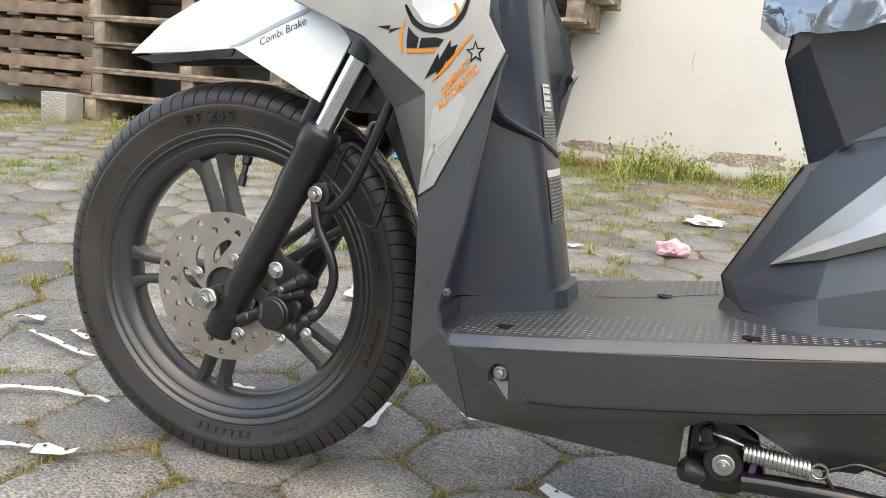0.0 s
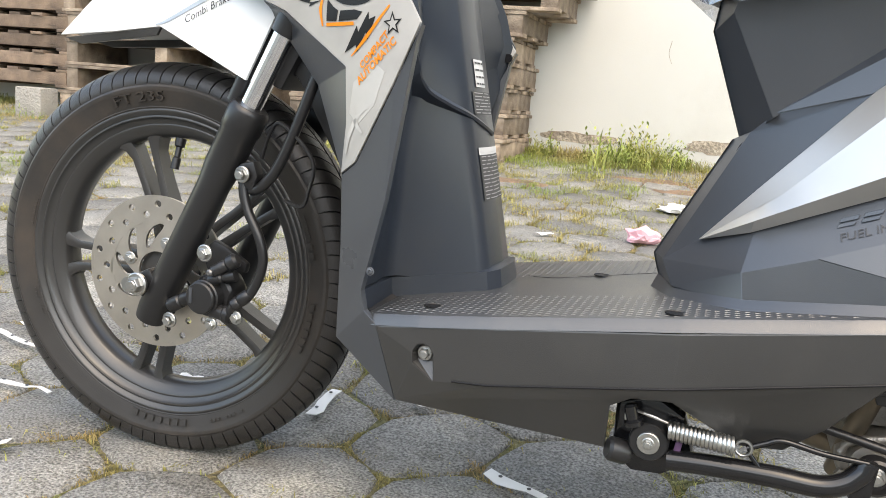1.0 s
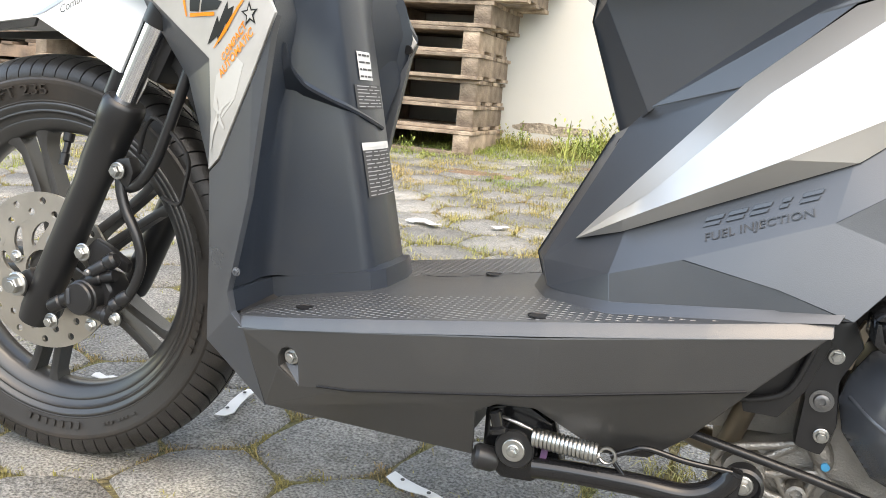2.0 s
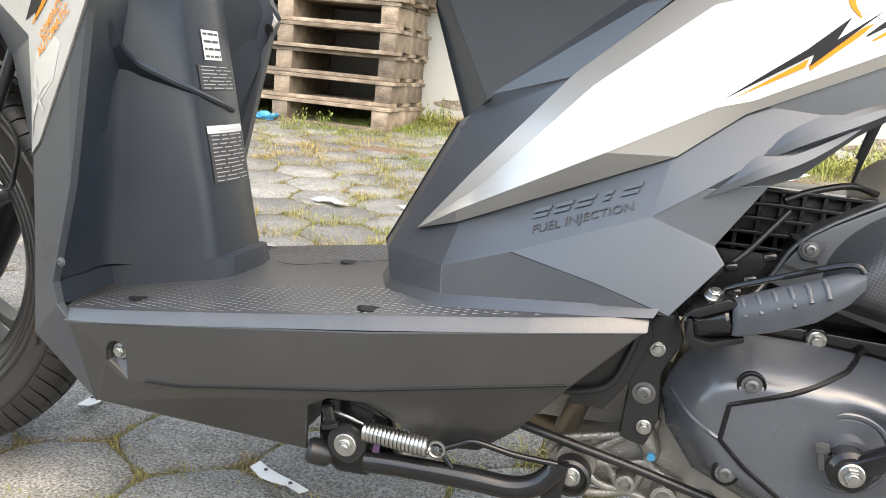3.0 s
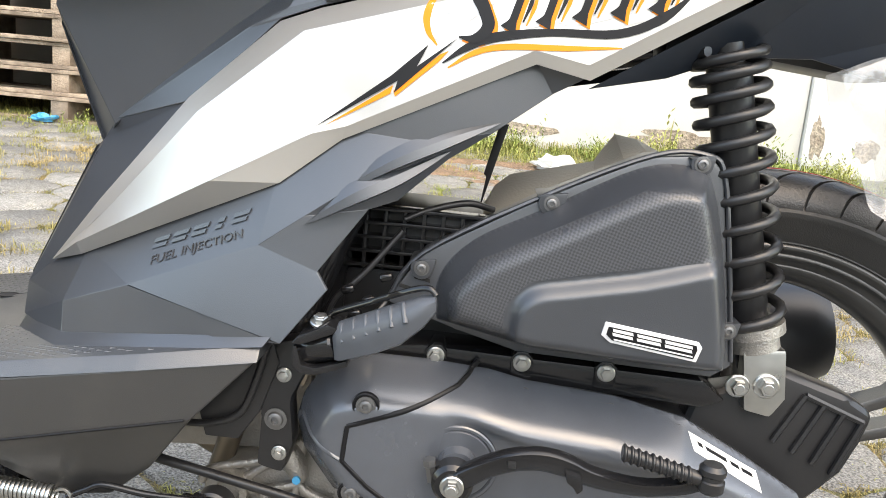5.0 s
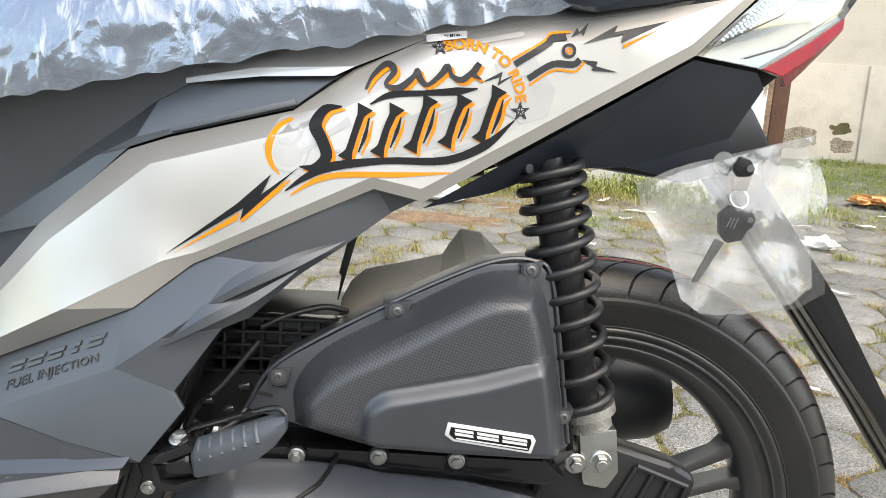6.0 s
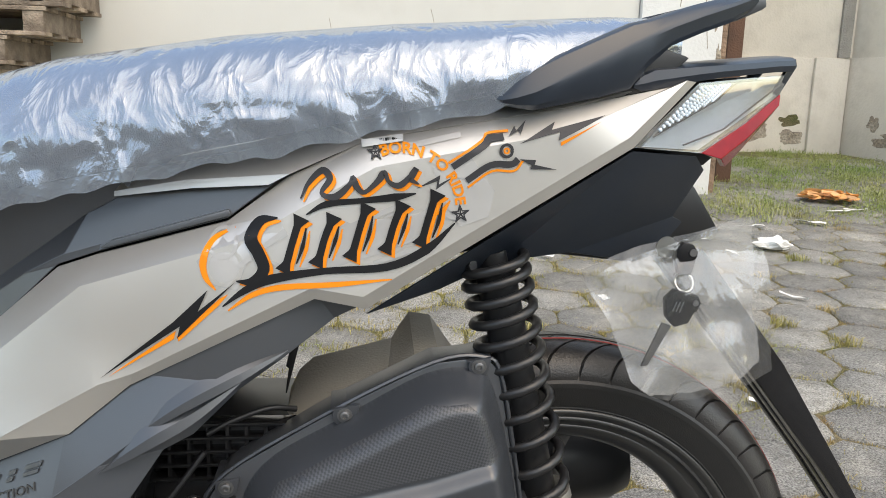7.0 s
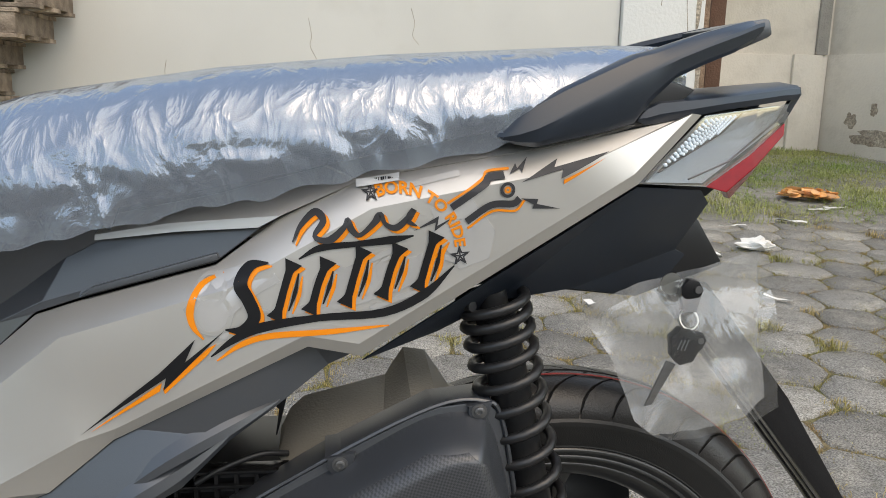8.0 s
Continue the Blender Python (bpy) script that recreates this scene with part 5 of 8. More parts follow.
# skirt below the footboard
V = [(0.354, -0.163, 0.266), (0.474, -0.170, 0.285), (0.643, -0.171, 0.310), (0.772, -0.1675, 0.3318), (0.858, -0.1605, 0.3452), (0.811, -0.161, 0.294),
     (0.642, -0.1762, 0.261), (0.475, -0.1718, 0.230), (0.770, -0.138, 0.238), (0.739, -0.138, 0.212), (0.702, -0.148, 0.212), (0.642, -0.155, 0.242),
     (0.606, -0.152, 0.237), (0.588, -0.150, 0.226), (0.587, -0.145, 0.183), (0.375, -0.150, 0.188),
     (0.3965, -0.1652, 0.236), (0.3960, -0.1655, 0.247), (0.4000, -0.1659, 0.2545), (0.4060, -0.1664, 0.2570), (0.4130, -0.1668, 0.2555), (0.4175, -0.1670, 0.2490), (0.4190, -0.1655, 0.2215)]
F = [(0, 1, 20, 19, 18, 17), (1, 7, 22, 21, 20), (7, 15, 16, 22), (15, 0, 17, 16), (1, 2, 6, 7), (2, 3, 4, 5, 6), (7, 6, 11, 12, 13, 14, 15), (6, 5, 8, 9, 10, 11)]
skirt = pair("under_cowl", facets(V, F, 0.004, 0.0015), M_SKIRT, "dusty black skirt panel with a recessed bolt", 7)
# thin black bar draws the crease's shade on the skirt
crease = [(0.440, -0.1692, 0.2262), (0.475, -0.1724, 0.2300), (0.642, -0.1768, 0.2610), (0.806, -0.1622, 0.2930)]
part("skirt_crease", tube(crease, 0.0010, 6), M_INK, skirt, "", 60)
part("belly_pan", prism([(0.375, 0.195), (0.58, 0.19), (0.58, 0.25), (0.36, 0.25)], -0.14, 0.14, 0.01), M_BLACK, scooter)

# engine and rear
case = [(0.879, 0.282), (0.884, 0.303), (0.897, 0.325), (0.915, 0.335), (0.939, 0.341), (0.985, 0.341), (1.030, 0.338), (1.061, 0.332), (1.131, 0.327), (1.188, 0.315), (1.240, 0.288), (1.285, 0.262), (1.300, 0.240), (1.295, 0.215), (1.26, 0.195), (1.15, 0.185), (1.03, 0.190), (0.955, 0.203), (0.912, 0.221), (0.886, 0.255)]
engine = part("engine_cover", prism([(1.06 + (x - 1.06) * 0.97, 0.27 + (z - 0.27) * 0.95) for x, z in case], -0.112, -0.04, 0.006), M_BLACK, scooter, "dark painted belt case cover of the engine", 40)
air = [(0.943, 0.384), (0.969, 0.425), (1.057, 0.478), (1.135, 0.517), (1.178, 0.522), (1.190, 0.510), (1.219, 0.360), (1.204, 0.349), (1.051, 0.353), (1.001, 0.366)]
airbox = part("air_cleaner", prism(air, -0.098, -0.056, 0.003), M_PLASTIC, scooter, "dark grey air cleaner case with a carbon-pattern cover")


def inside_by(poly):
    """How far a place in x and z lies inside a polygon."""
    q = [np.array(p) for p in poly]

    def d_of(x, z):
        p, best, odd = np.array((x, z)), 9.0, False
        for a, b in zip(q, q[1:] + q[:1]):
            t = min(1.0, max(0.0, float((p - a) @ (b - a) / ((b - a) @ (b - a)))))
            best = min(best, float(np.linalg.norm(p - a - t * (b - a))))
            if (a[1] > z) != (b[1] > z) and x < (b[0] - a[0]) * (z - a[1]) / (b[1] - a[1]) + a[0]:
                odd = not odd
        return best if odd else 0.0
    return d_of


def eased(t):
    t = min(1.0, max(0.0, t))
    return math.sin(t * math.pi / 2) ** 1.2


cover = [(x, z) for x, y, z in smooth_line([(0.985, 0, 0.374), (0.984, 0, 0.408), (1.008, 0, 0.440), (1.060, 0, 0.470), (1.128, 0, 0.508), (1.168, 0, 0.512), (1.184, 0, 0.498), (1.200, 0, 0.440), (1.212, 0, 0.372), (1.202, 0, 0.357), (1.130, 0, 0.357), (1.055, 0, 0.360)], 4)]
lower = [(x, z) for x, y, z in smooth_line([(1.040, 0, 0.362), (1.041, 0, 0.400), (1.054, 0, 0.418), (1.085, 0, 0.426), (1.130, 0, 0.436), (1.215, 0, 0.456), (1.23, 0, 0.40), (1.23, 0, 0.34), (1.13, 0, 0.33)], 4)]
d_cover, d_lower = inside_by(cover), inside_by(lower)


def air_y(x, z):
    rise = eased(d_cover(x, z) / 0.022)
    return -0.0985 - 0.046 * rise - 0.010 * eased(d_lower(x, z) / 0.010) * rise


part("air_cover", sheet(cover, air_y, 0.003, 0.0023), M_AIR, airbox, "", 85)

# shock absorber
S0, S1 = Vector((1.183, -0.075, 0.605)), Vector((1.2415, -0.075, 0.352))
shock = part("shock_absorber", turned_bar(S0, S1, [(0.012, 0), (0.012, 0.015), (0.0168, 0.017), (0.0168, 0.225), (0.012, 0.235), (0.010, 0.260)], 24), M_BLACK, scooter, "black rear shock absorber")
axis = (S1 - S0).normalized()
u = axis.orthogonal().normalized()
v = axis.cross(u)
coil = []
for k in range(11 * 16 + 1):
    a = 2 * math.pi * k / 16
    s = k / (11 * 16)
    coil.append(S0 + axis * (0.004 + 0.214 * (s ** 1.40)) + (u * math.cos(a) + v * math.sin(a)) * 0.0265)
part("coil_spring", tube(coil, 0.0043, 8), M_BLACK, shock, "black coil spring", 60)

# silencer on the far side
part("silencer", turned_bar((1.12, 0.14, 0.30), (1.385, 0.14, 0.335), [(0.03, 0), (0.052, 0.02), (0.058, 0.10), (0.058, 0.24), (0.05, 0.262), (0.03, 0.268)], 32), M_BLACK, scooter, "black silencer")

# fork
for side in (-0.085, 0.085):
    f0, f1 = Vector((0.017, side, 0.196)), Vector((0.152, side, 0.466))
    leg = part("fork_leg", turned_bar(f0, f1, [(0.011, 0.0), (0.0180, 0.004), (0.0200, 0.02), (0.0190, 0.20), (0.0215, 0.225), (0.0215, 0.270), (0.0232, 0.274), (0.0232, 0.296), (0.0215, 0.300), (0.019, 0.302)], 28), M_BLACK, scooter, "satin black fork leg with chrome tube")
    w = (f1 - f0).normalized()
    part("fork_tube", turned_bar(f0 + w * 0.28, f0 + w * 0.5, [(0.0127, 0), (0.0127, 0.22)], 24), M_CHROME, leg, "chrome fork tube")
    part("fork_cover", turned_bar(f0 + w * ((0.545 - f0.z) / w.z), f0 + w * 0.5, [(0.0127, 0), (0.0165, 0.001), (0.0165, 0.1)], 24), M_BLACK, leg)

# ---- front brake, fork fittings ----
for o in [ob for ob in scene.objects if ob.name.startswith("fork_leg")][:1]:
    axle = again("axle_bolt", BOLT_L, o, pose(0.019, -0.108, 0.2465) @ Matrix.Scale(0.92, 4), "zinc axle bolt")
part("axle", turned_bar((0.004, -0.108, 0.243), (0.004, 0.108, 0.243), [(0.010, 0), (0.010, 0.216)], 16), M_STEEL, front_wheel)
part("axle_lug", prism([(0.004, 0.239), (0.009, 0.256), (0.028, 0.266), (0.042, 0.248), (0.030, 0.226), (0.012, 0.231)], -0.102, -0.070, 0.005), M_BLACK, scooter)

caliper = part("brake_caliper", prism([(0.086, 0.226), (0.092, 0.262), (0.108, 0.272), (0.132, 0.269), (0.142, 0.252), (0.136, 0.228), (0.120, 0.216), (0.10, 0.217)], -0.096, -0.060, 0.008, segments=3), M_BLACK, scooter, "black brake caliper with zinc bolts")
part("piston_cap", lathe([(0.0205, -0.090), (0.0205, -0.108), (0.0190, -0.1095), (0.0190, -0.114), (0.0175, -0.116), (0.010, -0.1165)], (0.111, 0, 0.2445), 28), M_BLACK, caliper, "", 30)
part("cap_mark", block(0.0985, 0.1025, -0.1178, -0.116, 0.238, 0.256, 0.0005), M_PLASTIC, caliper)
part("slide_pin", turned_bar((0.120, -0.104, 0.2745), (0.149, -0.098, 0.293), [(0.0050, 0), (0.0072, 0.002), (0.0076, 0.018), (0.0062, 0.021), (0.0090, 0.024), (0.0090, 0.033), (0.006, 0.036)], 14), M_BLACK, caliper)
part("slide_pin", turned_bar((0.114, -0.102, 0.2640), (0.152, -0.098, 0.2750), [(0.0050, 0), (0.0066, 0.002), (0.0066, 0.017), (0.0050, 0.019), (0.0064, 0.022), (0.0064, 0.036)], 14), M_BLACK, caliper)
part("bleed_cap", lathe([(0.0042, -0.106), (0.0042, -0.112), (0.0025, -0.114)], (0.1215, 0, 0.2755), 12), M_DULL, caliper)
part("slide_pin", turned_bar((0.0580, -0.100, 0.2235), (0.090, -0.098, 0.2420), [(0.006, 0), (0.0088, 0.003), (0.0088, 0.018), (0.0072, 0.020), (0.0084, 0.024), (0.007, 0.034)], 14), M_BLACK, caliper)
part("fluid_joint", turned_bar((0.118, -0.100, 0.2300), (0.158, -0.100, 0.2245), [(0.009, 0), (0.0095, 0.018), (0.0110, 0.020), (0.0110, 0.026), (0.0075, 0.028), (0.0075, 0.033), (0.006, 0.038)], 14), M_BLACK, caliper)
part("bracket", prism([(0.088, 0.292), (0.104, 0.307), (0.122, 0.300), (0.150, 0.284), (0.147, 0.272), (0.118, 0.284), (0.106, 0.268), (0.095, 0.270)], -0.080, -0.070, 0.003), M_BLACK, caliper)
for x, y, z, me in ((0.110, -0.104, 0.296, BOLT_M), (0.058, -0.098, 0.2065, BOLT_X), (0.119, -0.102, 0.2125, BOLT_S), (0.154, -0.104, 0.2265, BOLT_S)):
    again("bolt", me, caliper, pose(x, y, z), "zinc bolt")

hose = smooth_line([(0.144, -0.103, 0.228), (0.150, -0.104, 0.240), (0.168, -0.098, 0.256), (0.181, -0.096, 0.290), (0.176, -0.096, 0.320), (0.158, -0.094, 0.350), (0.150, -0.092, 0.375), (0.152, -0.088, 0.392)], 8)
brake_hose = part("brake_hose", tube(hose, 0.0058, 10), M_BLACK, scooter, "black rubber brake hose", 60)
part("hose_collar", turned_bar((0.149, -0.104, 0.239), (0.168, -0.0985, 0.256), [(0.0062, 0), (0.0078, 0.002), (0.0078, 0.008), (0.0066, 0.010), (0.0080, 0.013), (0.0074, 0.022), (0.006, 0.025)], 14), M_BLACK, brake_hose)
hose = smooth_line([(0.158, -0.088, 0.372), (0.172, -0.090, 0.378), (0.192, -0.090, 0.402), (0.212, -0.090, 0.445), (0.232, -0.088, 0.500), (0.25, -0.08, 0.56)], 8)
part("brake_pipe", tube(hose, 0.0062, 10), M_BLACK, scooter, "thick black brake hose sleeve", 60)
clamp = part("hose_clamp", prism([(0.143, 0.378), (0.145, 0.402), (0.164, 0.407), (0.170, 0.390), (0.163, 0.372)], -0.096, -0.080, 0.004), M_BLACK, scooter)
again("bolt", BOLT_X, clamp, pose(0.1535, -0.100, 0.391), "zinc bolt")
wire = smooth_line([(0.168, -0.085, 0.410), (0.180, -0.088, 0.440), (0.196, -0.090, 0.450), (0.236, -0.092, 0.415), (0.233, -0.092, 0.380), (0.224, -0.090, 0.362), (0.200, -0.086, 0.366)], 5)
part("hose_guide", tube(wire, 0.0024, 6), M_BLACK, scooter, "bent wire hose guide", 60)
# bracket between the fork legs and inner fender
part("fork_bridge", prism([(0.150, 0.50), (0.185, 0.485), (0.215, 0.540), (0.185, 0.565)], -0.080, 0.080, 0.006), M_BLACK, scooter)
part("inner_fender", prism([(0.16, 0.52), (0.20, 0.50), (0.262, 0.40), (0.285, 0.30), (0.30, 0.30), (0.300, 0.43), (0.25, 0.54), (0.18, 0.58)], -0.07, 0.07, 0.006), M_BLACK, scooter)
part("belly_front", prism([(0.300, 0.245), (0.37, 0.192), (0.40, 0.20), (0.362, 0.258), (0.312, 0.285)], -0.135, 0.135, 0.006), M_BLACK, scooter)
part("fork_shroud", tube([(0.122, -0.072, 0.470), (0.194, -0.072, 0.620)], 0.010, 10), M_BLACK, scooter, "", 60)

# recessed bolt of the skirt
edge = [(0.3955, -0.1640, 0.235), (0.3950, -0.1643, 0.247), (0.3995, -0.1647, 0.2555), (0.4060, -0.1652, 0.2580), (0.4135, -0.1656, 0.2565), (0.4185, -0.1658, 0.2490), (0.4195, -0.1650, 0.2205)]
floor_pts = [(x, -0.1560, z) for x, z in ((0.3990, 0.2380), (0.3985, 0.2465), (0.4015, 0.2520), (0.4060, 0.2540), (0.4115, 0.2530), (0.4150, 0.2480), (0.4150, 0.2380))]
rec = part("bolt_recess", facets(edge + floor_pts, [(k, (k + 1) % 7, 7 + (k + 1) % 7, 7 + k) for k in range(7)] + [tuple(range(7, 14))], 0.001, inward=(0, 1, 0)), M_SKIRT, skirt, "teardrop recess", 20)
again("bolt", BOLT_S, rec, pose(0.4070, -0.1575, 0.2462) @ Matrix.Scale(0.98, 4), "zinc bolt")
again("screw", SCREW_K, leg_shield, pose(0.3415, -0.1560, 0.3180) @ Matrix.Scale(0.62, 4))

# raised tread of the footboard
bm = bmesh.new()
for i in range(54):
    for j in range(15):
        x = 0.350 + i * 0.0082
        y = 0.050 + j * 0.0078 + (0.0039 if i % 2 else 0)
        edge_y = float(np.interp(x, [0.36, 0.474, 0.643, 0.78], [0.146, 0.1555, 0.157, 0.154]))
        if y > edge_y or x > 0.785 or y < 0.084 - (x - 0.335) * 0.30 or (x > 0.46 and y < 0.062) or (0.655 < x and y < 0.122 + (x - 0.655) * 0.24):
            continue
        ln, wd = (0.0020, 0.0019) if y < 0.122 else (0.0032, 0.0014)
        for s in (-1, 1):
            z = floor_z(x) - 0.0004
            q = [bm.verts.new((x + dx * ln, s * y + dy * wd, z + dz)) for dx, dy, dz in ((-1, -1, 0), (1, -1, 0), (1, 1, 0), (-1, 1, 0), (-0.6, -0.6, 0.0008), (0.6, -0.6, 0.0008), (0.6, 0.6, 0.0008), (-0.6, 0.6, 0.0008))]
            for f in ((4, 5, 6, 7), (0, 1, 5, 4), (1, 2, 6, 5), (2, 3, 7, 6), (3, 0, 4, 7)):
                bm.faces.new([q[k] for k in f])
tagged(part("tread_dots", bm, M_FLOORPL, footboard, "small raised tread studs"), kind="stuff")
# wells sit on the board; black colour replaces the shade inside them
for x, y in ((0.400, -0.122), (0.636, -0.146), (0.396, 0.140), (0.542, 0.049)):
    bm = lathe([(0.0105, 0.0004), (0.0105, 0.0014), (0.0098, 0.0016), (0.009, 0.0008)], (0, 0, 0), 20, None, "z")
    bmesh.ops.transform(bm, matrix=Matrix.Translation((x, y, floor_z(x))) @ Matrix.Diagonal((1.05, 0.8, 1, 1)), verts=bm.verts)
    part("screw_well", bm, M_INK, footboard, "screw well drawn black for its shade")
pts = smooth_line([(0.45, 0.06, floor_z(0.45)), (0.47, 0.045, floor_z(0.47)), (0.50, 0.042, floor_z(0.5)), (0.58, 0.062, floor_z(0.58)), (0.60, 0.066, floor_z(0.6))], 6)
part("lid_seam", tube(pts, 0.0006, 5), M_INK, footboard)

# labels on the column
def column_point(u, z):
    """A point on the column cover; u runs from its left edge to its back ridge."""
    return Vector((column_back(z) + (0.002 * u / 0.5 if u < 0.5 else 0.002 - 0.004 * (u - 0.5) / 0.5), -0.016 + 0.080 * u, z))


def column_label(u0, u1, z0, z1, rows, base, ink, seed):
    def quad(bm, ua, ub, za, zb, lift):
        n = Vector((0.97, 0.0, 0.22)) * lift
        g = [[bm.verts.new(column_point(ua + (ub - ua) * i / 3, z) + n) for i in range(4)] for z in (za, zb)]
        for i in range(3):
            bm.faces.new((g[0][i], g[0][i + 1], g[1][i + 1], g[1][i]))
    rnd = random.Random(seed)
    bm = bmesh.new()
    quad(bm, u0, u1, z0, z1, 0.0012)
    plate = part("sticker", bm, base, inner_shield, "printed sticker with rows of small print")
    bm = bmesh.new()
    h = (z1 - z0) / rows
    for r in range(rows):
        u = u0 + (u1 - u0) * 0.06
        while u < u1 - (u1 - u0) * 0.15:
            w = (u1 - u0) * rnd.uniform(0.12, 0.45)
            quad(bm, u, min(u + w, u1 - (u1 - u0) * 0.06), z0 + h * (r + 0.36), z0 + h * (r + 0.62), 0.0018)
            u += w + (u1 - u0) * 0.06
    tagged(part("small_print", bm, ink, plate), kind="stuff")


column_label(0.04, 0.94, 0.383, 0.433, 12, M_LABELBAR, M_LABELINK, 1)
column_label(0.04, 0.94, 0.433, 0.441, 1, M_LABEL, M_LABEL, 2)
column_label(0.06, 0.92, 0.477, 0.502, 7, M_LABELBAR, M_LABELINK, 3)
column_label(0.24, 0.66, 0.507, 0.537, 4, M_LABEL, M_LABELBAR, 4)

# ---- engine fittings ----
# domed belt case face: a bright shoulder above, a lower field below its sweeping edge
d_case = inside_by(case)
RIB_X, RIB_Z = [0.98, 1.004, 1.030, 1.060, 1.097, 1.120, 1.20, 1.26, 1.31], [0.330, 0.3205, 0.312, 0.299, 0.2955, 0.292, 0.284, 0.262, 0.235]


RIB_FIT = np.polyfit(RIB_X, RIB_Z, 5)


def case_y(x, z):
    d = d_case(x, z)
    y = -0.104 - 0.042 * eased(d / 0.032)
    drop = min(1.0, max(0.0, (float(np.polyval(RIB_FIT, x)) - z) / 0.011)) * min(1.0, max(0.0, (x - 0.985) / 0.05))
    return y + 0.0065 * drop * drop * (3 - 2 * drop) * min(1.0, d / 0.02)


part("case_face", sheet(case, case_y, 0.003, 0.0032), M_CASE, engine, "satin dark face of the belt case", 60)
for seam in ([(1.0215, 0.345), (1.0150, 0.3350), (1.0080, 0.3290), (0.968, 0.3120), (0.927, 0.2960)], [(0.927, 0.2960), (0.9255, 0.2800), (0.9245, 0.2670), (0.945, 0.2480), (0.975, 0.2280), (1.005, 0.2060)]):
    pts = [Vector((x, 0, z)) for x, z in seam]
    line = [a.lerp(b, k / 8) for a, b in zip(pts, pts[1:]) for k in range(8)] + [pts[-1]]
    part("case_seam", tube([(p.x, case_y(p.x, p.z) + 0.0010, p.z) for p in line], 0.0024, 6), M_INK, engine, "", 60)
for fold in ([(0.886, 0.288), (0.905, 0.277), (0.9225, 0.268)],):
    part("case_fold", tube([(x, case_y(x, z) + 0.0008, z) for x, _, z in smooth_line([(x, 0, z) for x, z in fold], 8)], 0.0020, 6), M_CASE, engine, "", 60)
part("crank_boss", lathe([(0.0315, -0.137), (0.0315, -0.1435), (0.0305, -0.1445), (0.0285, -0.1445), (0.0275, -0.1432), (0.0265, -0.1445), (0.016, -0.1450), (0.015, -0.156), (0.012, -0.156)], (1.013, 0, 0.274), 44), M_CASE, engine)
for x, z in ((0.940, 0.3135), (0.933, 0.240)):
    cy = case_y(x, z)
    cup = part("screw_cup", lathe([(0.0105, cy + 0.003), (0.0105, cy - 0.0008), (0.0095, cy - 0.0012), (0.0088, cy - 0.0002)], (x, 0, z), 24), M_INK, engine)
    again("screw", SCREW_D, cup, pose(x, cy - 0.0004, z) @ Matrix.Scale(1.25, 4))
# flange studs along the joint below the air cleaner
for x, z in ((0.987, 0.3435), (1.056, 0.345), (1.123, 0.344)):
    tab = part("flange_tab", prism([(x - 0.0085, z - 0.014), (x + 0.0085, z - 0.014), (x + 0.009, z + 0.004), (x + 0.004, z + 0.009), (x - 0.004, z + 0.009), (x - 0.009, z + 0.004)], -0.099, -0.07, 0.002), M_GLOSSBLK, engine)
    again("bolt", BOLT_S, tab, pose(x, -0.099, z) @ Matrix.Scale(0.9, 4), "bright bolt head")
part("case_flange", prism([(0.93, 0.345), (0.975, 0.350), (1.20, 0.345), (1.22, 0.330), (1.20, 0.322), (0.94, 0.334)], -0.096, -0.03, 0.003), M_GLOSSBLK, engine)

# kick starter
lever_line = smooth_line([(1.008, -0.166, 0.268), (1.020, -0.170, 0.279), (1.036, -0.172, 0.290), (1.055, -0.173, 0.298), (1.074, -0.173, 0.3005), (1.092, -0.172, 0.297), (1.112, -0.171, 0.290), (1.145, -0.170, 0.286), (1.176, -0.170, 0.291), (1.192, -0.172, 0.301)], 5)
rings = []
for i, p in enumerate(lever_line):
    w = (lever_line[min(i + 1, len(lever_line) - 1)] - lever_line[max(i - 1, 0)]).normalized()
    up = Vector((-w.z, 0, w.x)) * float(np.interp(i / len(lever_line), [0, 0.2, 0.5, 0.8, 1], [0.0095, 0.0075, 0.0080, 0.0055, 0.0060]))
    out = Vector((0, -0.006, 0))
    rings.append([p + up * a + out * b for a, b in ((1, -0.6), (1, 0.5), (0.7, 1), (-0.1, 0.75), (-0.75, 1), (-1, 0.6), (-1, -0.6), (0, -1))])
kick = part("kick_lever", loft(rings), M_GLOSSBLK, scooter, "dark cast kick lever folded along the engine", 50)
part("lever_mark", block(1.049, 1.055, -0.1800, -0.1770, 0.2935, 0.2985, 0.0005), M_BLACK, kick)
part("lever_hook", prism([(1.090, 0.296), (1.102, 0.2935), (1.1045, 0.283), (1.1000, 0.279), (1.0975, 0.284), (1.092, 0.2875)], -0.181, -0.168, 0.002), M_GLOSSBLK, kick)
part("lever_boss", lathe([(0.0150, -0.144), (0.0155, -0.170), (0.0125, -0.1735), (0.008, -0.1735)], (1.011, 0, 0.271), 24), M_GLOSSBLK, kick)
again("bolt", BOLT_X, kick, pose(1.011, -0.1735, 0.271) @ Matrix.Scale(0.95, 4), "zinc bolt with a green paint mark")
part("clamp_bolt", turned_bar((0.992, -0.160, 0.284), (0.996, -0.160, 0.266), [(0.0052, 0), (0.0052, 0.005), (0.0040, 0.006), (0.0040, 0.018)], 6), M_DULL, kick)
pedal = tube([(1.130, -0.172, 0.3120), (1.155, -0.1755, 0.3070), (1.184, -0.179, 0.3020)], 0.0052, 12)
pedal = part("kick_pedal", pedal, M_BLACK, kick, "ribbed black rubber pedal", 40)
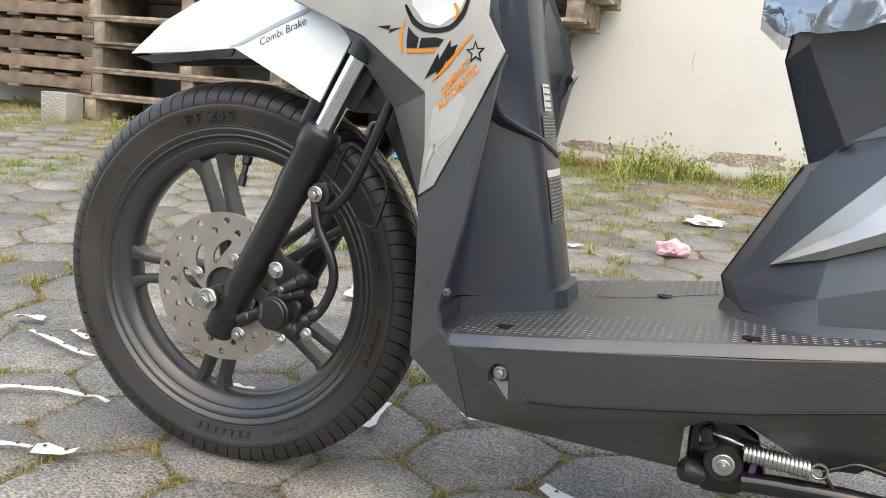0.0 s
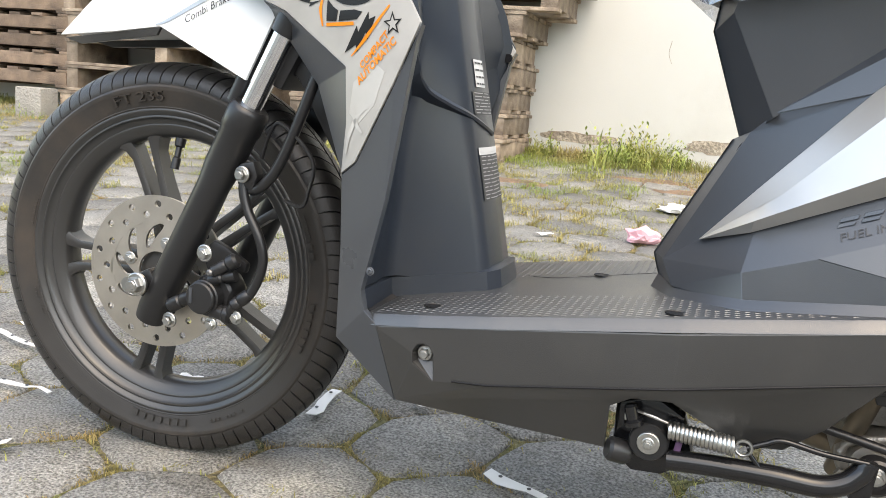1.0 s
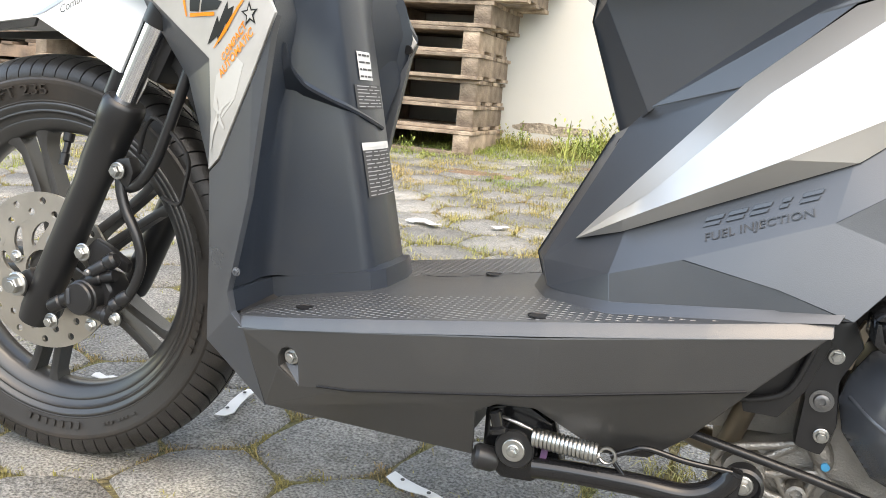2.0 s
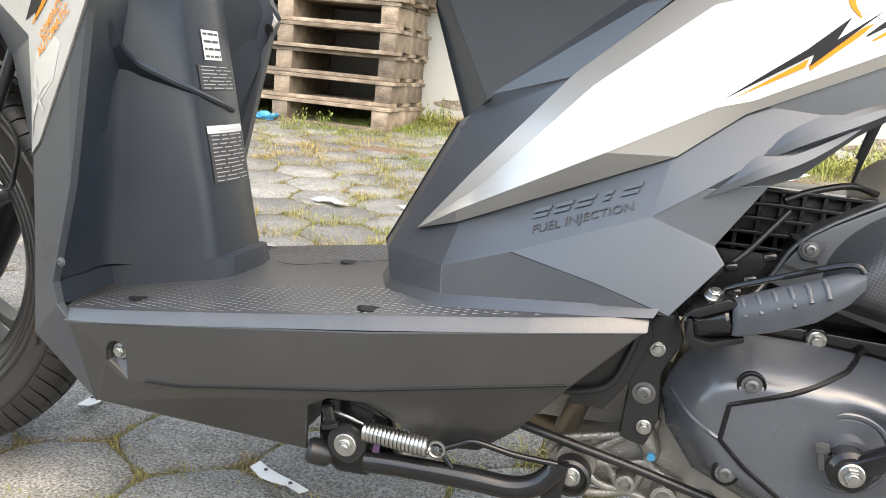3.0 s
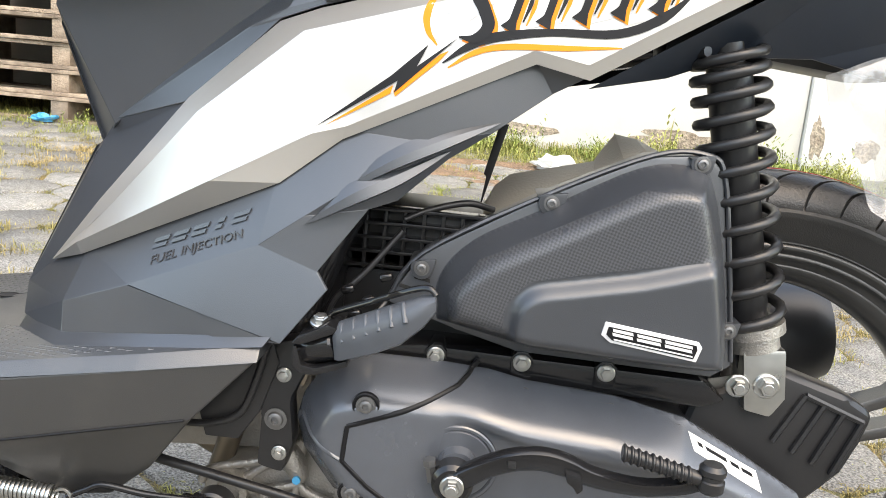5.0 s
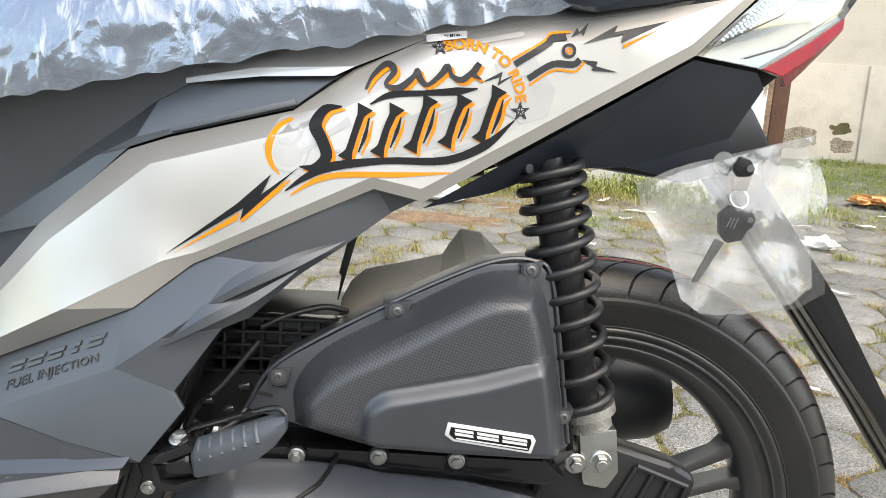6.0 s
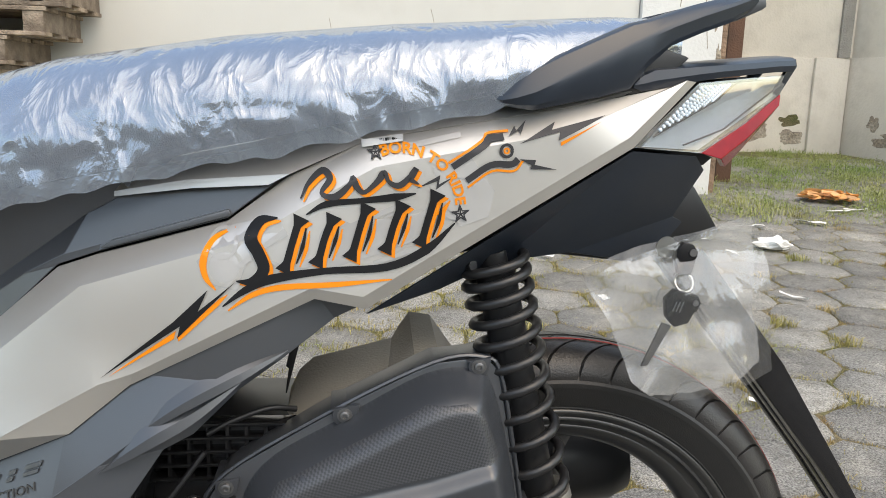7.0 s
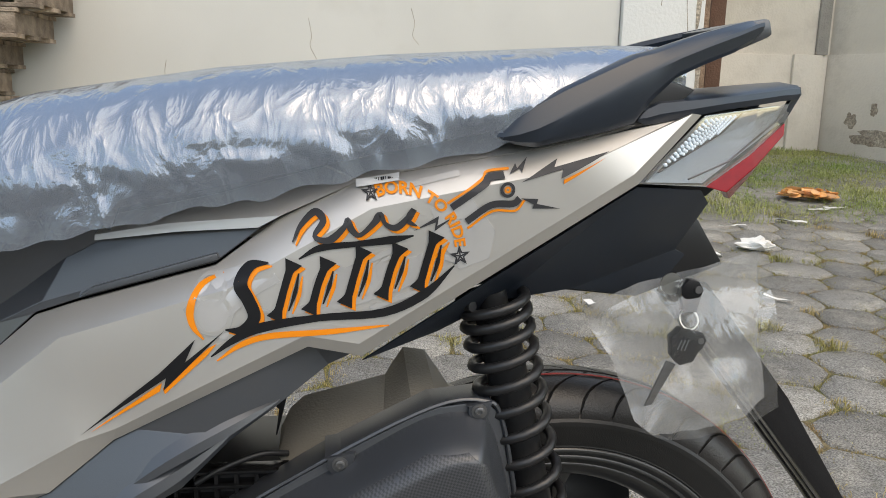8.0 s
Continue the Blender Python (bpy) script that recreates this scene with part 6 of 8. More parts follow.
for k in range(10):
    x = 1.131 + 0.0050 * k
    part("pedal_rib", lathe([(0.0056, -0.0014), (0.0067, -0.0005), (0.0067, 0.0005), (0.0056, 0.0014)], (x, -0.1722 - 0.00066 * k, 0.3118 - 0.00095 * k), 12, None, "x"), M_BLACK, pedal)
part("pedal_end", lathe([(0.0075, -0.012), (0.0095, -0.010), (0.0095, -0.003), (0.0082, -0.002), (0.0082, 0.001), (0.0095, 0.002), (0.0095, 0.006), (0.007, 0.009), (0.0045, 0.009)], (1.192, -0.179, 0.305), 20, None, "z"), M_BLACK, kick)
plate = part("case_sticker", sheet([(1.190, 0.3085), (1.248, 0.2800), (1.250, 0.2690), (1.193, 0.2985)], case_y, 0.0004, 0.004, None, -0.0006), M_LABEL, engine, "white sticker with dark bars")
for a, b in ((0.10, 0.17), (0.22, 0.52), (0.58, 0.70), (0.74, 0.90)):
    p = [(1.190 + 0.058 * t, 0.3055 - 0.0285 * t) for t in (a, b)]
    part("print_bar", sheet([(p[0][0] + 0.001, p[0][1]), (p[1][0] + 0.001, p[1][1]), (p[1][0] + 0.002, p[1][1] - 0.0022), (p[0][0] + 0.002, p[0][1] - 0.0022)], case_y, 0.0003, 0.004, None, -0.0012), M_INK, plate)

# air cleaner cover: ridge, plain shapes of its badge, screws
carbon = [(0.994, 0.380), (0.994, 0.404), (1.014, 0.4315), (1.062, 0.458), (1.128, 0.495), (1.158, 0.498), (1.172, 0.488), (1.187, 0.452), (1.130, 0.4405), (1.085, 0.4305), (1.052, 0.4225), (1.037, 0.404), (1.035, 0.372), (1.0, 0.374)]
part("carbon_panel", sheet(carbon, air_y, 0.0003, 0.0045, None, -0.0005), M_CARBON, airbox, "fine carbon-pattern panel", 60)
rim_pts = smooth_line([(0.9445, -0.098, 0.386), (0.970, -0.098, 0.426), (1.057, -0.098, 0.479), (1.136, -0.098, 0.518), (1.176, -0.098, 0.522), (1.191, -0.098, 0.507), (1.205, -0.098, 0.440), (1.218, -0.098, 0.364)], 5)
part("case_lip", tube(rim_pts, 0.0020, 6), M_AIR, airbox, "", 60)
for x, y, z, r in ((1.172, -0.1025, 0.5150, 0.0085), (1.0645, -0.1030, 0.4750, 0.0100), (0.970, -0.1010, 0.4140, 0.0090), (1.2095, -0.1060, 0.3905, 0.0075)):
    lug = part("screw_lug", prism([(x + r * math.cos(radians(q)), z + r * math.sin(radians(q))) for q in range(-200, 1, 20)] + [(x + r * 1.2, z + r * 0.9), (x - r * 1.2, z + r * 0.5)], y, -0.06, 0.002), M_AIR, airbox)
    again("screw", SCREW_D, lug, pose(x, y, z), "dull grey screw")
badge = part("badge", prism([(1.108, 0.402), (1.175, 0.394), (1.178, 0.390), (1.175, 0.379), (1.113, 0.387), (1.106, 0.392)], -0.1562, -0.1535, 0.0008), M_LABEL, airbox, "white and black emblem of plain shapes")
part("badge_field", prism([(1.1105, 0.399), (1.1735, 0.3915), (1.1745, 0.3885), (1.1725, 0.3815), (1.114, 0.3892), (1.1095, 0.393)], -0.1568, -0.1561, 0.0), M_INK, badge)
for x0, x1, dz in ((1.1135, 1.1280, 0.0), (1.1310, 1.1480, -0.0021), (1.1510, 1.1705, -0.0045)):
    for a, b in ((0.3978, 0.3957), (0.3948, 0.3927)):
        part("badge_shape", prism([(x0, a + dz), (x1, a + dz - (x1 - x0) * 0.12), (x1 + 0.0006, b + dz - (x1 - x0) * 0.12), (x0 + 0.0006, b + dz)], -0.1574, -0.1567), M_LABEL, badge)
part("badge_line", prism([(1.1150, 0.3905), (1.1715, 0.3838), (1.1717, 0.3828), (1.1152, 0.3895)], -0.1574, -0.1567), M_LABEL, badge)

# two dark blocks on the flange stand for the shade of its slots
for x, z in ((0.971, 0.4065), (0.9595, 0.3985)):
    bm = prism([(x - 0.0065, z + 0.0012), (x + 0.0060, z - 0.0012), (x + 0.0062, z - 0.0040), (x - 0.0063, z - 0.0016)], -0.0990, -0.0975)
    part("flange_slot", bm, M_GROOVE, airbox)

# foot peg: a tapered rubber grip in a pressed steel bracket
def peg_ring(c, up, out, tip=0.0):
    return [(c[0] + dx * up * 0.5 + tip * (dz < 0) * 0.0, c[1] + dy * out, c[2] + dz * up) for dx, dy, dz in
            ((-0.2, -0.55, 0.92), (-0.25, 0.35, 1.0), (0.0, 0.95, 0.3), (0.25, 0.9, -0.6), (0.3, -0.2, -1.0), (0.25, -0.85, -0.75), (0.1, -1.0, 0.0), (-0.1, -0.95, 0.55))]


peg = part("foot_peg", loft([peg_ring((0.9160, -0.154, 0.3650), 0.0128, 0.014), peg_ring((0.9200, -0.157, 0.3670), 0.0140, 0.0155), peg_ring((0.945, -0.170, 0.3805), 0.0148, 0.016),
                             peg_ring((0.964, -0.180, 0.3920), 0.0142, 0.015), peg_ring((0.980, -0.188, 0.4050), 0.0105, 0.012), peg_ring((0.9885, -0.191, 0.4125), 0.0055, 0.007)]), M_PEG, scooter, "folded dark rubber pillion foot peg", 45)
for k in range(6):
    t = k / 5
    p = Vector((0.9215, -0.1660, 0.3800)).lerp(Vector((0.967, -0.1905, 0.4070)), t)
    part("grip_rib", tube(smooth_line([p + Vector((0.0025, -0.0075, -0.0085)), p + Vector((0.0002, -0.0020, -0.0010)), p + Vector((-0.001, 0.005, 0.0012))], 4), 0.0019, 6), M_PEG, peg, "", 60)
part("peg_seam", tube([(0.9195, -0.1690, 0.3645), (0.949, -0.1862, 0.3815), (0.969, -0.1945, 0.3950)], 0.0007, 5), M_INK, peg, "", 60)
part("peg_bracket", turned_bar((0.890, -0.146, 0.3535), (0.919, -0.1565, 0.3655), [(0.0105, 0), (0.0118, 0.001), (0.0118, 0.030), (0.0105, 0.032)], 20), M_GLOSSBLK, peg)
part("bracket_plate", prism([(0.885, 0.3640), (0.889, 0.3690), (0.911, 0.3810), (0.919, 0.3785), (0.916, 0.3745), (0.893, 0.3640)], -0.166, -0.122, 0.0015), M_GLOSSBLK, peg)
part("bracket_plate", prism([(0.886, 0.3460), (0.893, 0.3405), (0.904, 0.3410), (0.927, 0.3500), (0.926, 0.3545), (0.903, 0.3465), (0.893, 0.3480), (0.889, 0.3620), (0.886, 0.3620)], -0.164, -0.122, 0.0015), M_GLOSSBLK, peg)
part("peg_wire", tube(smooth_line([(0.905, -0.142, 0.3790), (0.913, -0.150, 0.3865), (0.948, -0.170, 0.4055), (0.972, -0.184, 0.4185), (0.983, -0.190, 0.4220), (0.9885, -0.192, 0.4180)], 6), 0.0023, 6), M_GLOSSBLK, peg, "", 60)
again("bolt", BOLT_S, peg, pose(0.903, -0.150, 0.3775, -70), "zinc bolt")

# frame, mounts and hoses between skirt and engine
part("frame_rail", tube(smooth_line([(0.66, -0.07, 0.30), (0.78, -0.08, 0.31), (0.86, -0.085, 0.345), (0.90, -0.080, 0.44), (0.95, -0.060, 0.53), (1.05, -0.050, 0.58), (1.13, -0.05, 0.60)], 6), 0.016, 12), M_GLOSSBLK, scooter, "black frame tube", 60)
part("frame_rail", tube(smooth_line([(0.66, 0.07, 0.30), (0.78, 0.08, 0.31), (0.86, 0.085, 0.345), (0.90, 0.080, 0.44), (0.95, 0.060, 0.53), (1.05, 0.050, 0.58), (1.13, 0.05, 0.60)], 6), 0.016, 12), M_GLOSSBLK, scooter, "black frame tube", 60)
hanger = part("engine_hanger", prism([(0.855, 0.345), (0.880, 0.352), (0.890, 0.330), (0.876, 0.300), (0.880, 0.262), (0.872, 0.235), (0.850, 0.240), (0.852, 0.285), (0.846, 0.315)], -0.118, -0.095, 0.005), M_BLACK, scooter, "black engine hanger bracket with bolts")
part("front_guard", prism([(0.800, 0.292), (0.845, 0.340), (0.858, 0.355), (0.866, 0.33), (0.852, 0.288), (0.835, 0.262), (0.808, 0.262)], -0.120, -0.114, 0.002), M_BLACK, scooter)
for x, z, me in ((0.865, 0.283, SCREW_W), (0.869, 0.254, BOLT_S), (0.870, 0.321, BOLT_S)):
    again("bolt", me, hanger, pose(x, -0.119, z) @ Matrix.Scale(0.78, 4), "worn steel bolt")
part("clip_rod", tube(smooth_line([(0.858, -0.125, 0.352), (0.850, -0.126, 0.318), (0.838, -0.126, 0.288), (0.815, -0.124, 0.276), (0.790, -0.12, 0.272)], 6), 0.003, 8), M_BLACK, scooter, "", 60)
crank = part("crankcase", prism([(0.790, 0.200), (0.800, 0.212), (0.857, 0.228), (0.878, 0.248), (0.90, 0.30), (0.95, 0.32), (1.0, 0.30), (1.0, 0.17), (0.90, 0.160), (0.868, 0.174), (0.812, 0.166), (0.793, 0.180)], -0.074, 0.07, 0.006, segments=3), M_ALU, scooter, "raw cast aluminium crankcase")
for web in ([(0.792, 0.200), (0.803, 0.213), (0.857, 0.229), (0.880, 0.248)], [(0.818, 0.197), (0.857, 0.227)], [(0.818, 0.197), (0.845, 0.197), (0.878, 0.207)], [(0.818, 0.197), (0.838, 0.178), (0.868, 0.175)], [(0.812, 0.167), (0.840, 0.168), (0.868, 0.175), (0.900, 0.162)], [(0.845, 0.197), (0.858, 0.176)], [(0.878, 0.207), (0.868, 0.176)], [(0.880, 0.248), (0.878, 0.207), (0.91, 0.19)], [(0.793, 0.182), (0.812, 0.167)]):
    part("case_web", tube(smooth_line([(x, -0.080, z) for x, z in web], 5), 0.0042, 8), M_ALU, crank, "", 60)
for x, z, r in ((0.818, 0.197, 0.019), (0.862, 0.186, 0.009), (0.895, 0.180, 0.012), (0.930, 0.180, 0.010)):
    part("case_boss", lathe([(r, -0.072), (r * 0.92, -0.090), (r * 0.6, -0.091), (r * 0.55, -0.084)], (x, 0, z), 24), M_ALU, crank)
cover_bulge = bmesh.new()
bmesh.ops.create_uvsphere(cover_bulge, u_segments=20, v_segments=12, radius=1, matrix=Matrix.Translation((0.874, -0.086, 0.231)) @ Matrix.Rotation(radians(-28), 4, "Y") @ Matrix.Diagonal((0.010, 0.012, 0.021, 1)))
part("oil_bulge", cover_bulge, M_ALU, crank, "", 60)
part("paint_dot", lathe([(0.0035, -0.0985), (0.0035, -0.0960)], (0.8795, 0, 0.2195), 14), M_BLUE, crank, "blue paint dot")
part("tan_strut", prism([(0.872, 0.312), (0.888, 0.350), (0.895, 0.348), (0.884, 0.308)], -0.108, -0.098, 0.002), M_EXH, scooter)
part("cylinder", prism([(0.74, 0.215), (0.75, 0.275), (0.88, 0.305), (0.88, 0.225)], -0.055, 0.055, 0.008), M_ALU, scooter, "raw aluminium cylinder")
part("exhaust_pipe", tube(smooth_line([(0.745, 0.02, 0.225), (0.755, 0.03, 0.19), (0.80, 0.06, 0.16), (0.92, 0.10, 0.155), (1.12, 0.135, 0.295)], 6), 0.013, 12), M_EXH, scooter, "bronze stained exhaust pipe", 60)
pivot = part("stand_pivot", lathe([(0.0165, -0.112), (0.0165, -0.126), (0.014, -0.128), (0.012, -0.122)], (0.817, 0, 0.199), 28), M_BLACK, scooter)
again("bolt", BOLT_M, pivot, pose(0.817, -0.122, 0.199) @ Matrix.Scale(0.85, 4), "green tinted steel bolt")

# black hoses, loom and rubber guard above the engine
guard = part("heat_guard", block(0.90, 1.03, -0.050, 0.06, 0.385, 0.450, 0.006), M_BLACK, scooter, "black ribbed rubber heat guard")
for i in range(9):
    x = 0.90 + 0.016 * i
    part("guard_rib", block(x, x + 0.0035, -0.062, -0.045, 0.400, 0.452, 0.0008), M_GLOSSBLK, guard)
for j in range(5):
    z = 0.402 + 0.012 * j
    part("guard_rib", block(0.898, 1.034, -0.064, -0.046, z, z + 0.003, 0.0008), M_GLOSSBLK, guard)
for pts, r in (([(0.895, -0.10, 0.362), (0.905, -0.105, 0.385), (0.925, -0.10, 0.405), (0.952, -0.09, 0.44)], 0.0026),
               ([(0.900, -0.10, 0.372), (0.918, -0.105, 0.366), (0.935, -0.10, 0.372), (0.950, -0.085, 0.392)], 0.003),
               ([(0.890, -0.085, 0.35), (0.92, -0.09, 0.36), (0.95, -0.085, 0.365), (0.975, -0.07, 0.38)], 0.0045),
               ([(0.950, -0.066, 0.445), (0.970, -0.06, 0.454), (1.0, -0.05, 0.461), (1.022, -0.04, 0.456)], 0.0028)):
    part("hose", tube(smooth_line(pts, 6), r, 8), M_BLACK, scooter, "thin black hose", 60)
for x, y, z in ((0.910, -0.108, 0.392), (0.926, -0.102, 0.383), (0.938, -0.098, 0.402), (0.916, -0.106, 0.372)):
    part("hose_clip", turned_bar((x, y, z), (x + 0.012, y - 0.002, z + 0.004), [(0.003, 0), (0.0038, 0.001), (0.0038, 0.008), (0.0025, 0.010)], 10), M_GLOSSBLK, scooter)
# added black block hides bright ground behind the gap, in place of machinery
part("intake_joint", block(0.878, 0.965, -0.050, 0.06, 0.33, 0.425, 0.008), M_BLACK, scooter)
part("engine_dark", block(0.90, 1.16, -0.055, 0.07, 0.30, 0.40, 0.01), M_BLACK, scooter)
part("clip_plug", turned_bar((0.918, -0.108, 0.352), (0.922, -0.106, 0.372), [(0.005, 0), (0.007, 0.002), (0.006, 0.016), (0.004, 0.02)], 8), M_STEEL, scooter)
part("drain_tube", prism([(1.020, 0.526), (1.028, 0.526), (1.0165, 0.478), (1.0108, 0.455), (1.0095, 0.455), (1.0125, 0.479), (1.0100, 0.481)], 0.0, 0.006, 0.0008), M_BLACK, scooter)

# inner rear fender behind the air cleaner
far_edge = [(1.008, 0.03, 0.440), (1.021, 0.03, 0.468), (1.034, 0.03, 0.480), (1.070, 0.03, 0.489), (1.108, 0.03, 0.499), (1.114, 0.03, 0.510), (1.124, 0.03, 0.525), (1.144, 0.03, 0.522), (1.158, 0.03, 0.492), (1.180, 0.03, 0.484)]
near_edge = [(0.990, -0.058, 0.420), (1.010, -0.058, 0.442), (1.034, -0.058, 0.458), (1.070, -0.058, 0.476), (1.100, -0.058, 0.491), (1.110, -0.058, 0.496), (1.124, -0.058, 0.504), (1.144, -0.058, 0.512), (1.158, -0.058, 0.514), (1.180, -0.058, 0.510)]
n = len(far_edge)
part("inner_guard", facets(far_edge + near_edge, [(k, k + 1, n + k + 1, n + k) for k in range(n - 1)], 0.003, 0.0, inward=(0, 0, -1)), M_GUARD, scooter, "brown-grey plastic inner guard", 20)

# rear: shock mounts, swing arm end, tail of the engine
mount = part("shock_mount", prism([(1.228, 0.372), (1.262, 0.376), (1.268, 0.335), (1.258, 0.318), (1.236, 0.322)], -0.092, -0.058, 0.004), M_STEEL, scooter, "zinc plated lower shock mount")
part("mount_cap", turned_bar((1.236, -0.075, 0.392), (1.242, -0.075, 0.370), [(0.0255, 0), (0.0255, 0.009), (0.020, 0.011), (0.020, 0.022)], 24), M_ALU, shock)
again("bolt", BOLT_M, mount, pose(1.250, -0.092, 0.345), "bluish zinc bolt")
again("bolt", BOLT_X, mount, pose(1.228, -0.092, 0.343), "yellowish zinc bolt")
part("rear_arm", prism([(1.20, 0.330), (1.245, 0.342), (1.266, 0.356), (1.322, 0.339), (1.345, 0.326), (1.338, 0.299), (1.328, 0.272), (1.30, 0.240), (1.25, 0.22), (1.18, 0.25)], -0.082, -0.050, 0.010, segments=3), M_BLACK, scooter, "dark finned rear gear case")
for k in range(4):
    part("case_fin", tube([(1.286 + 0.016 * k, -0.084, 0.338 - 0.006 * k), (1.266 + 0.017 * k, -0.084, 0.296 - 0.008 * k)], 0.0026, 6), M_BLACK, scooter)
part("case_fin", tube([(1.286, -0.084, 0.338), (1.334, -0.084, 0.320)], 0.0026, 6), M_BLACK, scooter)

# ---- side stand ----
stand = part("side_stand", tube(smooth_line([(0.644, -0.146, 0.185), (0.68, -0.146, 0.188), (0.733, -0.146, 0.190), (0.770, -0.144, 0.189), (0.790, -0.142, 0.195), (0.802, -0.139, 0.206), (0.806, -0.137, 0.214)], 8), 0.0098, 14), M_GLOSSBLK, scooter, "glossy black side stand folded back with a steel spring", 60)
part("stand_bracket", prism([(0.592, 0.176), (0.592, 0.226), (0.628, 0.236), (0.655, 0.222), (0.668, 0.180), (0.640, 0.162), (0.612, 0.160)], -0.132, -0.110, 0.005), M_GLOSSBLK, stand)
part("pivot_collar", lathe([(0.0180, -0.130), (0.0180, -0.150), (0.0165, -0.152), (0.013, -0.152)], (0.6265, 0, 0.1995), 32), M_BLACK, stand)
part("pivot_washer", lathe([(0.0102, -0.151), (0.0102, -0.1545), (0.0096, -0.155), (0.004, -0.155)], (0.6265, 0, 0.1995), 28), M_STEEL, stand, "bright steel washer")
again("bolt", BOLT_S, stand, pose(0.6265, -0.155, 0.1995) @ Matrix.Scale(0.72, 4), "bright bolt")
part("paint_mark", prism([(0.6475, 0.184), (0.6535, 0.186), (0.6560, 0.204), (0.6500, 0.206)], -0.1475, -0.1440, 0.001), M_PURPLE, stand, "smear of purple paint")
part("rubber_stop", turned_bar((0.590, -0.150, 0.186), (0.616, -0.140, 0.180), [(0.009, 0), (0.0115, 0.003), (0.0115, 0.018), (0.009, 0.022)], 16), M_BLACK, stand)
A, B = Vector((0.642, -0.152, 0.2155)), Vector((0.699, -0.152, 0.2125))
ax = (B - A).normalized()
su, sv = Vector((0, 1, 0)), ax.cross(Vector((0, 1, 0)))
coil = [A + ax * ((B - A).length * k / 224) + (su * math.cos(2 * math.pi * k / 14) + sv * math.sin(2 * math.pi * k / 14)) * 0.0072 for k in range(225)]
spring = part("stand_spring", tube(coil, 0.0018, 6), M_STEEL, stand, "bright steel tension spring", 60)
part("spring_hook", tube(smooth_line([A + Vector((0.0, 0, 0.006)), (0.628, -0.152, 0.2245), (0.612, -0.150, 0.2270), (0.6045, -0.148, 0.2235), (0.6040, -0.148, 0.2160), (0.6090, -0.148, 0.2135)], 5), 0.0016, 6), M_STEEL, spring, "", 60)
ring = [Vector((0.7065, -0.152, 0.2125)) + Vector((math.cos(a), 0, math.sin(a))) * 0.0068 for a in (radians(-150 + 22 * k) for k in range(15))]
part("spring_hook", tube(ring, 0.0017, 6), M_STEEL, spring, "", 60)
part("hook_post", turned_bar((0.606, -0.150, 0.232), (0.611, -0.150, 0.216), [(0.004, 0), (0.006, 0.002), (0.006, 0.014), (0.009, 0.016), (0.009, 0.02)], 12), M_GLOSSBLK, stand)
part("stand_arm", tube(smooth_line([(0.709, -0.150, 0.2120), (0.724, -0.148, 0.2190), (0.738, -0.147, 0.2240), (0.770, -0.145, 0.2190), (0.806, -0.142, 0.2170)], 6), 0.0027, 8), M_GLOSSBLK, stand, "", 60)
part("stand_arm", tube([(0.711, -0.150, 0.2090), (0.722, -0.149, 0.1960)], 0.0022, 8), M_GLOSSBLK, stand, "", 60)
part("stand_tab", prism([(0.795, 0.182), (0.812, 0.182), (0.815, 0.216), (0.805, 0.218)], -0.142, -0.130, 0.002), M_GLOSSBLK, stand)
part("main_stand_bar", tube([(0.755, -0.105, 0.2315), (0.869, -0.110, 0.2120), (0.924, -0.112, 0.2010), (1.02, -0.115, 0.1800)], 0.0042, 10), M_BLACK, scooter, "black main stand bar", 60)
part("cross_pipe", tube([(0.825, -0.06, 0.285), (0.800, -0.06, 0.20), (0.80, -0.02, 0.16)], 0.010, 10), M_EXH, scooter, "", 60)

# ---- graphics on the panels ----
from mathutils.bvhtree import BVHTree


def skin(ob):
    """Depth of a panel's outer face at x and z."""
    bm = bmesh.new()
    bm.from_mesh(ob.data)
    tree = BVHTree.FromBMesh(bm)
    bm.free()

    def y_of(x, z):
        for dx, dz in ((0, 0), (0.004, 0), (-0.004, 0), (0, 0.004), (0, -0.004), (0.01, 0.01), (-0.01, -0.01), (0.01, -0.01), (-0.01, 0.01)):
            hit = tree.ray_cast(Vector((x + dx, -1, z + dz)), Vector((0, 1, 0)))
            if hit[0]:
                return hit[0].y
        return -0.1
    return y_of


side_y, front_y, fender_y, lower_y = skin(side_panel), skin(front_cover), skin(fender), skin(lower_cover)


def film_shape(poly, mat, parent, y_of, lift=0.0010, name="graphic"):
    return part(name, sheet(poly, y_of, 0.0003, 0.012, None, -lift), mat, parent)


def ribbon(pts, widths, mat, parent, y_of, lift=0.0010, name="graphic"):
    """A stroke of changing width along a smooth line in x and z."""
    line = smooth_line([(x, 0, z) for x, z in pts], 5)
    n = len(line)
    ws = np.interp(np.linspace(0, 1, n), np.linspace(0, 1, len(widths)), widths)
    bm = bmesh.new()
    rows = []
    for i, p in enumerate(line):
        d = (line[min(i + 1, n - 1)] - line[max(i - 1, 0)]).normalized()
        s = Vector((-d.z, 0, d.x)) * float(ws[i]) / 2
        row = []
        for q in (p - s, p, p + s):
            row.append(bm.verts.new((q.x, y_of(q.x, q.z) - lift, q.z)))
        rows.append(row)
    for a, b in zip(rows, rows[1:]):
        for k in range(2):
            bm.faces.new((a[k], a[k + 1], b[k + 1], b[k]))
    return part(name, bm, mat, parent)


